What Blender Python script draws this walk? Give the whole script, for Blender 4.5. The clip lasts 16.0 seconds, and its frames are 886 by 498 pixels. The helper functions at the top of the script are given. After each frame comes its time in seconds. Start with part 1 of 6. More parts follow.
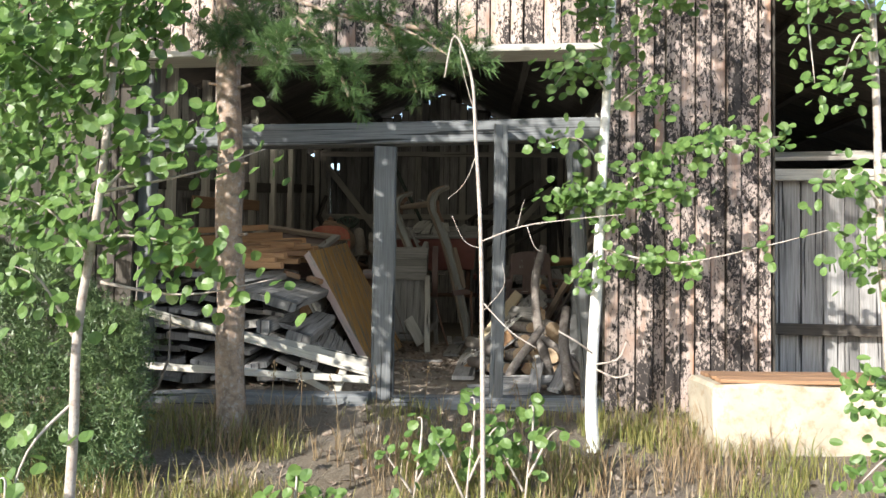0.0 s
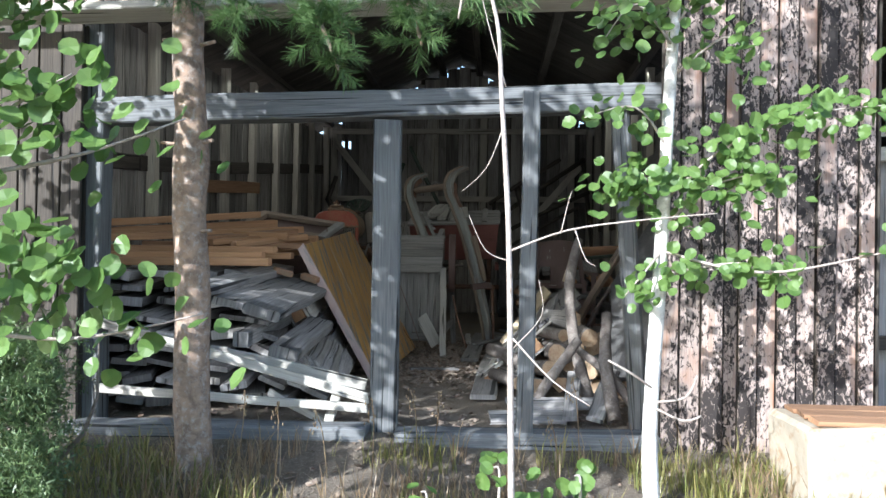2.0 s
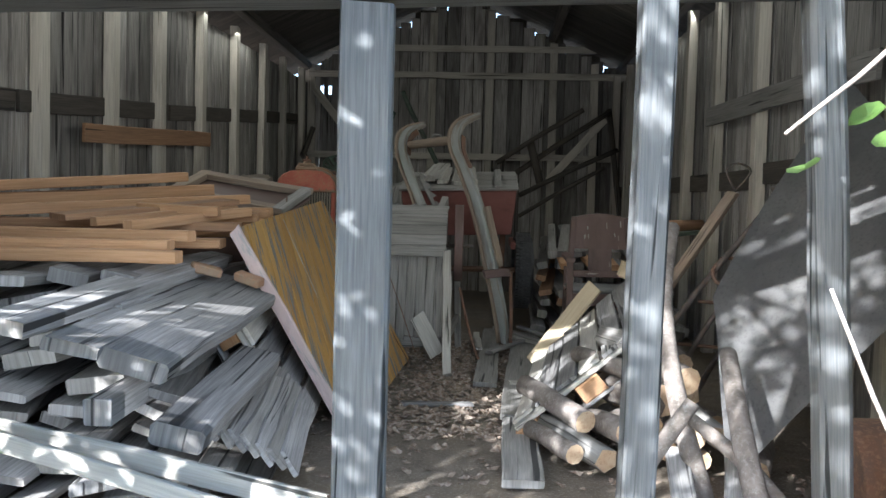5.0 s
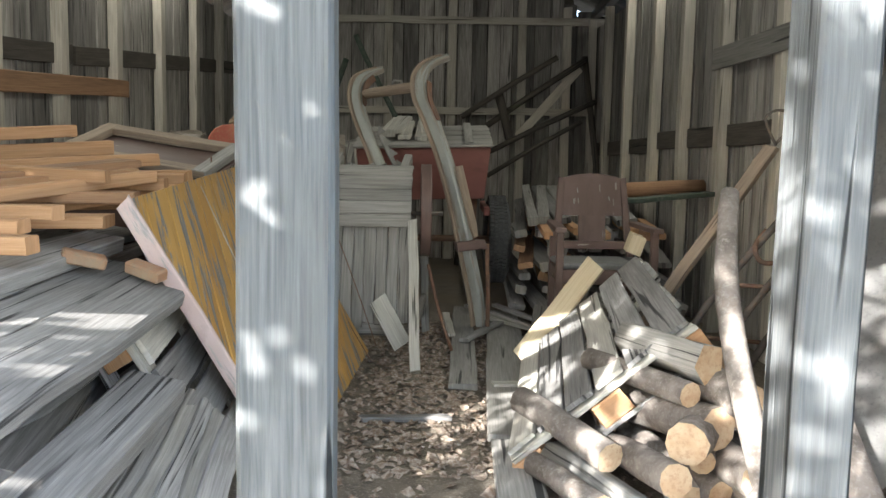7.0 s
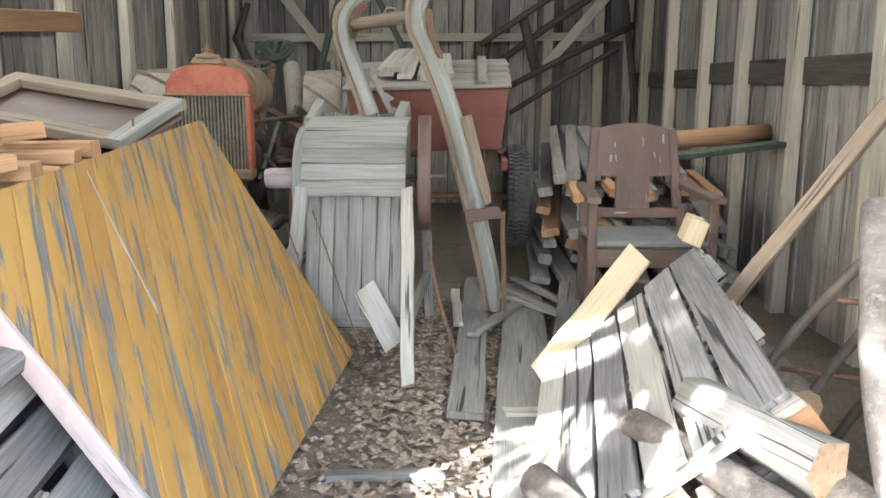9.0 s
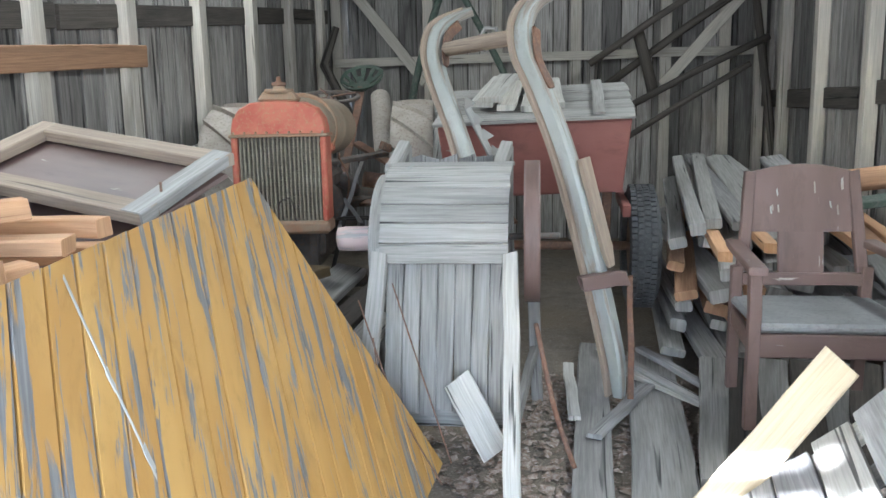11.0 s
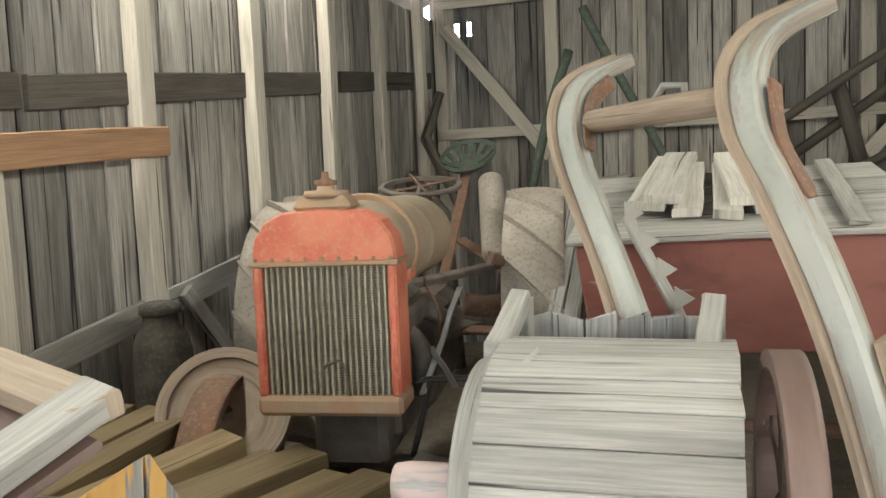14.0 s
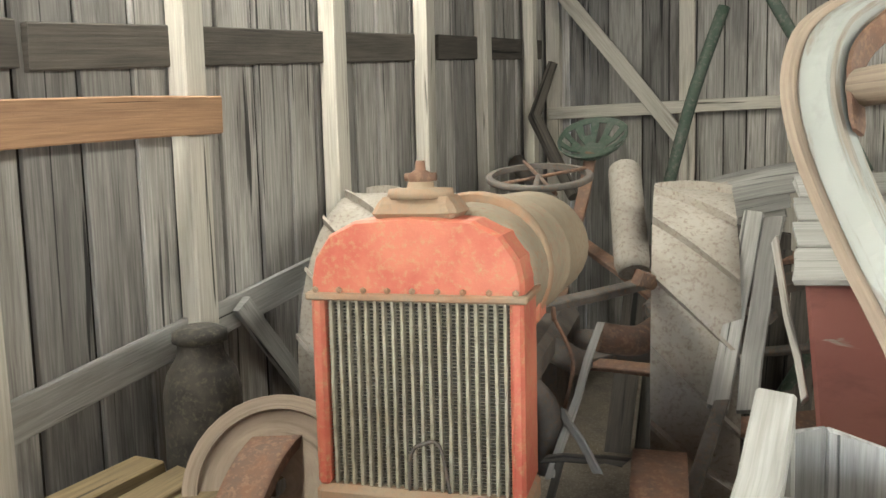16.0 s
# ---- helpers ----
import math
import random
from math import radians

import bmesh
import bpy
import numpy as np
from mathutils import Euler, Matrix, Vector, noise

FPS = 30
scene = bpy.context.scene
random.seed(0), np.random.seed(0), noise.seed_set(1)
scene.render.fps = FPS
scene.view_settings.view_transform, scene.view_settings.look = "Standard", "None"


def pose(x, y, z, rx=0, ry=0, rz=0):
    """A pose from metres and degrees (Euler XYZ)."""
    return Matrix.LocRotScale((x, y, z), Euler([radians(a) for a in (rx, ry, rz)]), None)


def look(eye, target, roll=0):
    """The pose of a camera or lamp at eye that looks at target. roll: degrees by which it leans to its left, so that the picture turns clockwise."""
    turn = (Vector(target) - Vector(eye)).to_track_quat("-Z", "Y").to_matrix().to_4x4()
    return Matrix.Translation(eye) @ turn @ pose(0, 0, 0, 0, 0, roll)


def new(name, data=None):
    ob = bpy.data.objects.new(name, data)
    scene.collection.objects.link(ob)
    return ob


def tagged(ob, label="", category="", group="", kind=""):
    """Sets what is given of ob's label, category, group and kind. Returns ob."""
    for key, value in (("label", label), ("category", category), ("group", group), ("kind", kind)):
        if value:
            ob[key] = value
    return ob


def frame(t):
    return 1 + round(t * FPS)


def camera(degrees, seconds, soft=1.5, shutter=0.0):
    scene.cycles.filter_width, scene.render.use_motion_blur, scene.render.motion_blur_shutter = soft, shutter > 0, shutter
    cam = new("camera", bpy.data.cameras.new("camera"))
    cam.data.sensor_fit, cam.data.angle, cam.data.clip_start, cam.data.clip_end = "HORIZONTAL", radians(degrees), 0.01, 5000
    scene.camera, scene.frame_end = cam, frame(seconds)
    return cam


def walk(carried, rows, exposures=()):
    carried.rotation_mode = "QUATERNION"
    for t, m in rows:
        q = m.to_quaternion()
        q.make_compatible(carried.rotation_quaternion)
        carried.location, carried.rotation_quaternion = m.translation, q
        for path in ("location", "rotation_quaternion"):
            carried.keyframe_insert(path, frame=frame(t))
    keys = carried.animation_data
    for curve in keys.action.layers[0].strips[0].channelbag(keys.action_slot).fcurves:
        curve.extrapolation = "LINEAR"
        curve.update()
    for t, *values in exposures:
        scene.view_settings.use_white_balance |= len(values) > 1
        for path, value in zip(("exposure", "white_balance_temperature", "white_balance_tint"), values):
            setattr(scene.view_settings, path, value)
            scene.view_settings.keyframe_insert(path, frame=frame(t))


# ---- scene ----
cam = camera(57.2, 16.0)
METRES, EYE, TILT, LEAN, TURN = 8.0, 1.5, 0.0, 0.0, 0.0
PATH = [
    (0, (0.232, 1.464, 0.727), (0.154, 3.461, 0.8), 0.8),
    (0.5, (0.274, 1.733, 0.787), (0.193, 3.73, 0.846), 0.9),
    (1, (0.291, 1.943, 0.79), (0.201, 3.94, 0.833), 0.9),
    (1.5, (0.241, 2.238, 0.836), (0.132, 4.234, 0.866), 0.8),
    (2, (0.215, 2.419, 0.86), (0.088, 4.415, 0.879), 0.9),
    (2.5, (0.242, 2.738, 0.903), (0.101, 4.733, 0.914), 1.1),
    (3, (0.239, 3.04, 0.923), (0.095, 5.035, 0.93), 1.4),
    (3.5, (0.178, 3.39, 0.939), (0.101, 5.389, 0.959), 1.2),
    (4, (0.095, 3.699, 0.904), (-0.015, 5.696, 0.898), 1.0),
    (4.2, (0.078, 3.864, 0.924), (-0.033, 5.861, 0.9), 1.3),
    (6.3, (-0.139, 4.894, 1.05), (-0.197, 6.888, 0.908), 1.1),
    (6.5, (-0.126, 4.99, 1.035), (-0.164, 6.985, 0.889), 1.1),
    (7, (-0.113, 5.31, 1.024), (-0.1, 7.302, 0.838), 1.1),
    (7.5, (-0.153, 5.707, 1.075), (-0.063, 7.692, 0.854), 1.3),
    (8, (-0.086, 5.954, 1.137), (-0.016, 7.932, 0.85), 1.2),
    (8.2, (-0.056, 6.045, 1.17), (-0.008, 8.018, 0.846), 1.0),
    (10.3, (0.05, 6.695, 1.181), (-0.171, 8.644, 0.792), -0.4),
    (10.5, (0.016, 6.825, 1.205), (-0.224, 8.779, 0.851), -0.5),
    (11, (-0.054, 7.058, 1.266), (-0.357, 9.006, 0.932), -1.1),
    (11.5, (-0.052, 7.275, 1.289), (-0.413, 9.217, 0.976), -1.9),
    (12, (-0.119, 7.518, 1.326), (-0.573, 9.445, 1.046), -2.5),
    (12.5, (-0.209, 7.844, 1.336), (-0.667, 9.778, 1.108), -2.5),
    (13, (-0.25, 8.088, 1.358), (-0.725, 10.017, 1.13), -2.4),
    (13.5, (-0.282, 8.389, 1.403), (-0.855, 10.297, 1.22), -2.4),
    (14, (-0.347, 8.616, 1.423), (-0.941, 10.517, 1.243), -2.3),
    (14.5, (-0.476, 8.873, 1.442), (-1.115, 10.759, 1.257), -2.3),
    (15, (-0.553, 9.104, 1.463), (-1.273, 10.96, 1.264), -2.1),
    (15.5, (-0.63, 9.282, 1.478), (-1.39, 11.12, 1.264), -2.0),
    (16, (-0.73, 9.401, 1.453), (-1.525, 11.223, 1.232), -1.4),
]
EXPOSURES = [(0, 1.22, 6500, 10), (1.5, 1.4, 6000, 10), (2.5, 1.52, 5550, 10), (3.6, 1.95, 5600, 11), (4.2, 2.05, 5650, 11), (6.3, 2.85, 6100, 10), (7.0, 2.95, 6250, 10), (8.2, 3.65, 6200, 11),
             (10.3, 4.3, 5400, 12), (11.0, 4.3, 5350, 12), (12.5, 4.4, 5700, 11), (14.0, 4.5, 6400, 11), (16.0, 4.9, 6250, 11)]
walk(cam, [(t, look(eye, target, roll)) for t, eye, target, roll in PATH], EXPOSURES)

# ---- light ----
SUN_FROM = Vector((-0.5, -0.66, 0.39)).normalized()
world = bpy.data.worlds.new("world")
scene.world = world
world.use_nodes = True
sky = world.node_tree.nodes.new("ShaderNodeTexSky")
sky.sky_type, sky.sun_disc = "NISHITA", False
sky.sun_elevation = math.asin(SUN_FROM.z)
sky.sun_rotation = math.atan2(SUN_FROM.x, SUN_FROM.y)
world.node_tree.links.new(sky.outputs[0], world.node_tree.nodes["Background"].inputs[0])
world.node_tree.nodes["Background"].inputs[1].default_value = 0.15
sun = new("sun", bpy.data.lights.new("sun", "SUN"))
sun.data.energy, sun.data.angle, sun.data.color = 4.0, radians(0.6), (1.0, 0.97, 0.9)
sun.matrix_basis = look(SUN_FROM * 30, (0, 0, 0))

# added area lamps stand in for daylight from the open front and eave gaps
for name, place_at, towards, size, power, tint in (
        ("open_front_sky_fill", (-0.45, 6.75, 1.08), (-0.45, 8.0, 1.08), (2.75, 1.9), 4.2, (0.94, 0.98, 1.0)),
        ("eave_fill", (-2.48, 10.0, 2.76), (-2.0, 10.0, 2.1), (5.8, 0.1), 5.2, (1.0, 1.0, 0.86)),
        ("eave_fill", (1.72, 10.0, 2.76), (0.8, 10.0, 2.3), (5.8, 0.1), 6.0, (1.0, 1.0, 0.86))):
    lamp = new(name, bpy.data.lights.new(name, "AREA"))
    lamp.data.shape, lamp.data.size, lamp.data.size_y = "RECTANGLE", size[0], size[1]
    lamp.data.energy, lamp.data.color = power, tint
    lamp.matrix_basis = look(place_at, towards)


# ---- materials ----
class Nodes:
    """A short way to write a node tree."""

    def __init__(self, name):
        self.mat = bpy.data.materials.new(name)
        self.mat.use_nodes = True
        self.tree = self.mat.node_tree
        self.bsdf = self.tree.nodes["Principled BSDF"]

    def add(self, kind, **values):
        node = self.tree.nodes.new("ShaderNode" + kind)
        for key, value in values.items():
            node.inputs[key.replace("_", " ")].default_value = value
        return node

    def link(self, a, b):
        self.tree.links.new(a, b)

    def coords(self, kind, scale):
        c = self.add("TexCoord")
        m = self.add("Mapping")
        m.inputs["Scale"].default_value = scale
        self.link(c.outputs[kind], m.inputs["Vector"])
        return m.outputs["Vector"]

    def noise(self, vector, scale=1.0, detail=4.0, rough=0.6, distortion=0.0):
        n = self.add("TexNoise")
        n.inputs["Scale"].default_value, n.inputs["Detail"].default_value = scale, detail
        n.inputs["Roughness"].default_value, n.inputs["Distortion"].default_value = rough, distortion
        self.link(vector, n.inputs["Vector"])
        return n.outputs["Fac"]

    def ramp(self, fac, stops):
        r = self.add("ValToRGB")
        while len(r.color_ramp.elements) < len(stops):
            r.color_ramp.elements.new(0.5)
        for e, (p, c) in zip(r.color_ramp.elements, stops):
            e.position, e.color = p, (*c, 1) if len(c) == 3 else c
        self.link(fac, r.inputs[0])
        return r.outputs[0]

    def mix(self, fac, a, b, blend="MIX"):
        m = self.tree.nodes.new("ShaderNodeMix")
        m.data_type, m.blend_type = "RGBA", blend
        for value, slot in ((fac, 0), (a, 6), (b, 7)):
            if isinstance(value, (int, float)):
                m.inputs[slot].default_value = value
            elif isinstance(value, tuple):
                m.inputs[slot].default_value = (*value, 1)
            else:
                self.link(value, m.inputs[slot])
        return m.outputs[2]

    def math(self, op, a, b=0.0):
        m = self.tree.nodes.new("ShaderNodeMath")
        m.operation = op
        for value, slot in ((a, 0), (b, 1)):
            if isinstance(value, (int, float)):
                m.inputs[slot].default_value = value
            else:
                self.link(value, m.inputs[slot])
        return m.outputs[0]

    def chance(self):
        """One number for each object and loose piece."""
        o, g = self.add("ObjectInfo"), self.add("NewGeometry")
        return self.math("FRACT", self.math("ADD", o.outputs["Random"], g.outputs["Random Per Island"]))

    def bump(self, height, strength=0.4, distance=0.004):
        b = self.add("Bump")
        b.inputs["Strength"].default_value, b.inputs["Distance"].default_value = strength, distance
        self.link(height, b.inputs["Height"])
        self.link(b.outputs["Normal"], self.bsdf.inputs["Normal"])

    def done(self, color, rough=0.8, metal=0.0):
        for value, slot in ((color, "Base Color"), (rough, "Roughness"), (metal, "Metallic")):
            if isinstance(value, (int, float)):
                self.bsdf.inputs[slot].default_value = value
            elif isinstance(value, tuple):
                self.bsdf.inputs[slot].default_value = (*value, 1)
            else:
                self.link(value, self.bsdf.inputs[slot])
        return self.mat


def wood(name, dark, light, stain=(0.05, 0.045, 0.04), stained=0.5, vary=0.35, cracks=0.62):
    """Bare wood with its grain along the piece, cracks, stains and a shade of its own for each piece."""
    n = Nodes(name)
    fine = n.noise(n.coords("UV", (110, 3.2, 1)), 1, 5, 0.65, 0.3)
    broad = n.noise(n.coords("UV", (9, 1.4, 1)), 1, 4, 0.6, 0.4)
    split = n.noise(n.coords("UV", (38, 0.9, 1)), 1, 2, 0.5, 0.6)
    color = n.mix(n.ramp(fine, [(0.3, (0, 0, 0)), (0.7, (1, 1, 1))]), dark, light)
    color = n.mix(n.ramp(broad, [(stained - 0.04, (0, 0, 0)), (min(stained + 0.3, 1), (0.88, 0.88, 0.88))]), color, stain)
    crack = n.ramp(split, [(cracks, (0, 0, 0)), (cracks + 0.05, (1, 1, 1))])
    color = n.mix(crack, color, tuple(0.2 * v for v in dark))
    shade = n.math("MULTIPLY_ADD", n.chance(), 2 * vary)
    shade.node.inputs[2].default_value = 1 - vary
    hsv = n.add("HueSaturation")
    n.link(shade, hsv.inputs["Value"])
    n.link(color, hsv.inputs["Color"])
    height = n.math("SUBTRACT", fine, n.math("MULTIPLY", crack, 1.2))
    n.bump(height, 0.55, 0.004)
    return n.done(hsv.outputs[0], 0.85)


def painted(name, paint, paint2, under, under2, peel=0.56, along=1.0, rough=0.6):
    """Old paint that has peeled along the grain, with the wood showing."""
    n = Nodes(name)
    fine = n.noise(n.coords("UV", (90, 3, 1)), 1, 5, 0.65, 0.3)
    flake = n.noise(n.coords("UV", (26, along, 1)), 1, 6, 0.62, 0.5)
    patch = n.noise(n.coords("UV", (5, 1.5, 1)), 1, 3)
    shade = n.mix(n.ramp(patch, [(0.35, (0, 0, 0)), (0.7, (1, 1, 1))]), paint, paint2)
    bare = n.mix(n.ramp(fine, [(0.3, (0, 0, 0)), (0.7, (1, 1, 1))]), under, under2)
    grime = n.noise(n.coords("UV", (14, 4.5, 1)), 1, 5, 0.7, 0.4)
    shade = n.mix(n.ramp(grime, [(0.52, (0, 0, 0)), (0.75, (0.5, 0.5, 0.5))]), shade, tuple(0.4 * v for v in paint))
    mask = n.ramp(flake, [(peel, (0, 0, 0)), (peel + 0.04, (1, 1, 1))])
    color = n.mix(mask, shade, bare)
    n.bump(n.math("SUBTRACT", n.math("MULTIPLY", fine, 0.3), mask), 0.4, 0.003)
    return n.done(color, rough)


def mottled(name, a, b, c, size=6.0, rough=0.8, metal=0.0, fine=60.0, bump=0.4, kind="Object"):
    """A surface with patches at two scales."""
    n = Nodes(name)
    big = n.noise(n.coords(kind, (size, size, size)), 1, 5, 0.6, 0.3)
    small = n.noise(n.coords(kind, (fine, fine, fine)), 1, 4, 0.7)
    color = n.mix(n.ramp(big, [(0.35, (0, 0, 0)), (0.62, (1, 1, 1))]), a, b)
    color = n.mix(n.ramp(small, [(0.5, (0, 0, 0)), (0.75, (1, 1, 1))]), color, c)
    n.bump(small, bump, 0.004)
    return n.done(color, rough, metal)


def leafy(name, dark, light, glow=0.35):
    """Leaves that let some light through."""
    n = Nodes(name)
    color = n.ramp(n.chance(), [(0.0, dark), (1.0, light)])
    vein = n.noise(n.coords("Object", (35, 35, 35)), 1, 2)
    color = n.mix(n.math("MULTIPLY", vein, 0.35), color, tuple(0.5 * v for v in dark))
    n.done(color, 0.42)
    t = n.add("BsdfTranslucent")
    m = n.add("MixShader")
    m.inputs[0].default_value = glow
    n.link(color, t.inputs["Color"])
    n.link(n.bsdf.outputs[0], m.inputs[1])
    n.link(t.outputs[0], m.inputs[2])
    n.link(m.outputs[0], n.tree.nodes["Material Output"].inputs["Surface"])
    return n.mat


def flaked_tar():
    """Tar that has cracked into small scales and fallen off in patches."""
    n = Nodes("flaked_tar")
    scale = n.noise(n.coords("UV", (60, 34, 1)), 1, 4, 0.65, 0.8)
    patch = n.noise(n.coords("UV", (7, 2.2, 1)), 1, 4, 0.6)
    grain = n.noise(n.coords("UV", (140, 4, 1)), 1, 4)
    bare = n.mix(n.ramp(grain, [(0.3, (0, 0, 0)), (0.7, (1, 1, 1))]), (0.34, 0.26, 0.23), (0.62, 0.51, 0.45))
    rusty = n.mix(n.ramp(patch, [(0.56, (0, 0, 0)), (0.72, (1, 1, 1))]), bare, (0.4, 0.22, 0.14))
    mask = n.ramp(n.math("ADD", n.math("MULTIPLY", scale, 0.7), n.math("MULTIPLY", patch, 0.7)), [(0.66, (0, 0, 0)), (0.72, (1, 1, 1))])
    tone = n.math("MULTIPLY_ADD", n.chance(), 0.8)
    tone.node.inputs[2].default_value = 0.5
    color = n.mix(mask, (0.035, 0.027, 0.024), rusty)
    hsv = n.add("HueSaturation")
    n.link(tone, hsv.inputs["Value"])
    n.link(color, hsv.inputs["Color"])
    n.bump(n.math("SUBTRACT", n.math("MULTIPLY", grain, 0.2), mask), 0.8, 0.004)
    return n.done(hsv.outputs[0], 0.75)


GREY = wood("grey_wood", (0.17, 0.16, 0.155), (0.36, 0.345, 0.33), (0.09, 0.085, 0.08), 0.5)
POST = wood("post_wood", (0.11, 0.116, 0.12), (0.24, 0.248, 0.252), (0.1, 0.1, 0.1), 0.52, 0.1, 0.6)
WALL = wood("wall_boards", (0.17, 0.155, 0.14), (0.4, 0.37, 0.335), (0.05, 0.042, 0.036), 0.5, 0.5, 0.64)
STUD = wood("stud_wood", (0.4, 0.36, 0.3), (0.6, 0.55, 0.47), (0.16, 0.14, 0.11), 0.55, 0.2, 0.66)
# DARK: old dark boards, and shade painted in under roofs and piles
DARK = wood("dark_and_shaded_wood", (0.04, 0.033, 0.027), (0.095, 0.08, 0.064), (0.022, 0.018, 0.015), 0.5)
FRESH = wood("sawn_wood", (0.38, 0.2, 0.095), (0.52, 0.31, 0.165), (0.25, 0.16, 0.1), 0.55, 0.25, 0.7)
BROWNB = wood("brown_board", (0.24, 0.13, 0.07), (0.38, 0.22, 0.12), (0.14, 0.08, 0.05), 0.55, 0.15, 0.68)
PALE = wood("pale_wood", (0.36, 0.34, 0.3), (0.56, 0.53, 0.47), (0.2, 0.18, 0.16), 0.52, 0.15, 0.64)
DUSTY = wood("dusty_wood", (0.19, 0.18, 0.165), (0.34, 0.32, 0.295), (0.11, 0.1, 0.09), 0.52, 0.17, 0.64)
RAIL = wood("rail_wood", (0.22, 0.165, 0.12), (0.36, 0.28, 0.21), (0.14, 0.1, 0.075), 0.5, 0.1, 0.66)
OLDSAWN = wood("old_sawn_wood", (0.11, 0.075, 0.036), (0.19, 0.135, 0.068), (0.06, 0.042, 0.024), 0.52, 0.2, 0.68)
PLY = wood("plywood", (0.42, 0.34, 0.22), (0.54, 0.45, 0.31), (0.34, 0.26, 0.16), 0.6, 0.05, 0.75)
TARRED = flaked_tar()
YELLOW = painted("yellow_paint", (0.36, 0.185, 0.038), (0.46, 0.265, 0.07), (0.09, 0.085, 0.08), (0.24, 0.225, 0.21), 0.525, 2.2, 0.6)
WHITEP = painted("white_paint", (0.25, 0.255, 0.23), (0.37, 0.375, 0.35), (0.17, 0.14, 0.11), (0.32, 0.28, 0.24), 0.51, 1.6)
REDBOX = painted("dull_red_paint", (0.2, 0.07, 0.055), (0.26, 0.105, 0.085), (0.2, 0.16, 0.14), (0.3, 0.26, 0.23), 0.66, 3.0)
BROWNP = painted("brown_paint", (0.1, 0.062, 0.05), (0.15, 0.095, 0.08), (0.25, 0.22, 0.19), (0.4, 0.36, 0.32), 0.67, 6.0)
PINKP = painted("pink_paint", (0.45, 0.33, 0.3), (0.5, 0.4, 0.37), (0.25, 0.24, 0.23), (0.4, 0.38, 0.36), 0.55, 3.0)
TRACTOR_RED = mottled("faded_red_paint", (0.42, 0.09, 0.055), (0.5, 0.15, 0.09), (0.42, 0.24, 0.12), 7, 0.6)
DUSTY_ORANGE = mottled("dusty_rusty_paint", (0.3, 0.15, 0.08), (0.28, 0.2, 0.13), (0.22, 0.17, 0.12), 9, 0.8)
TANK = mottled("dusty_tank_paint", (0.2, 0.16, 0.11), (0.28, 0.22, 0.15), (0.24, 0.12, 0.07), 5, 0.8)
IRON = mottled("dusty_iron", (0.07, 0.062, 0.055), (0.13, 0.11, 0.095), (0.16, 0.09, 0.05), 12, 0.75, 0.2)
RUST = mottled("rusty_iron", (0.17, 0.085, 0.05), (0.12, 0.075, 0.055), (0.26, 0.15, 0.09), 14, 0.85, 0.1)
LUGGED = mottled("dusty_steel_wheel", (0.26, 0.225, 0.19), (0.33, 0.29, 0.25), (0.17, 0.12, 0.09), 6, 0.85, 0.1)
FINS = mottled("radiator_fins", (0.3, 0.26, 0.19), (0.38, 0.34, 0.26), (0.18, 0.15, 0.11), 10, 0.6, 0.2)
CORE = mottled("radiator_core", (0.03, 0.026, 0.022), (0.06, 0.05, 0.04), (0.1, 0.085, 0.06), 12, 0.9)
RUBBER = mottled("old_rubber", (0.035, 0.035, 0.036), (0.06, 0.06, 0.06), (0.11, 0.105, 0.1), 12, 0.9)
GREENP = mottled("green_painted_iron", (0.025, 0.045, 0.028), (0.04, 0.055, 0.04), (0.12, 0.11, 0.09), 10, 0.7)
STONE = mottled("whitewashed_block", (0.36, 0.32, 0.25), (0.48, 0.42, 0.33), (0.3, 0.2, 0.11), 5, 0.9, 0, 14)
GREYSHEET = mottled("grey_sheet", (0.15, 0.148, 0.145), (0.2, 0.195, 0.19), (0.12, 0.118, 0.115), 3, 0.9)
BARK_PINE = mottled("pine_bark", (0.22, 0.16, 0.125), (0.42, 0.3, 0.22), (0.48, 0.45, 0.42), 22, 0.95, 0, 38, 1.0)
BARK_LOG = mottled("firewood_bark", (0.12, 0.1, 0.085), (0.2, 0.17, 0.15), (0.27, 0.25, 0.225), 16, 0.95, 0, 70, 0.7)
BARK_WHITE = mottled("birch_bark", (0.66, 0.64, 0.6), (0.72, 0.7, 0.66), (0.3, 0.28, 0.25), 9, 0.75, 0, 24, 0.3)
TWIG = mottled("grey_twig_bark", (0.36, 0.3, 0.26), (0.45, 0.4, 0.36), (0.22, 0.17, 0.14), 12, 0.85)
ENDGRAIN = mottled("log_end", (0.46, 0.32, 0.2), (0.52, 0.4, 0.27), (0.34, 0.2, 0.12), 18, 0.85)
LEAF = leafy("aspen_leaf", (0.1, 0.19, 0.045), (0.2, 0.32, 0.09), 0.42)
NEEDLE = leafy("pine_needle", (0.09, 0.17, 0.06), (0.18, 0.28, 0.1), 0.3)
JUNIPER = leafy("juniper_leaf", (0.06, 0.11, 0.045), (0.17, 0.24, 0.1), 0.25)
GRASS = leafy("grass_blade", (0.17, 0.2, 0.05), (0.42, 0.36, 0.14), 0.35)
DRYGRASS = leafy("dry_stalk", (0.26, 0.17, 0.1), (0.42, 0.33, 0.2), 0.25)
CHIPS = mottled("bark_chips", (0.14, 0.09, 0.06), (0.3, 0.24, 0.19), (0.4, 0.36, 0.31), 30, 0.9)


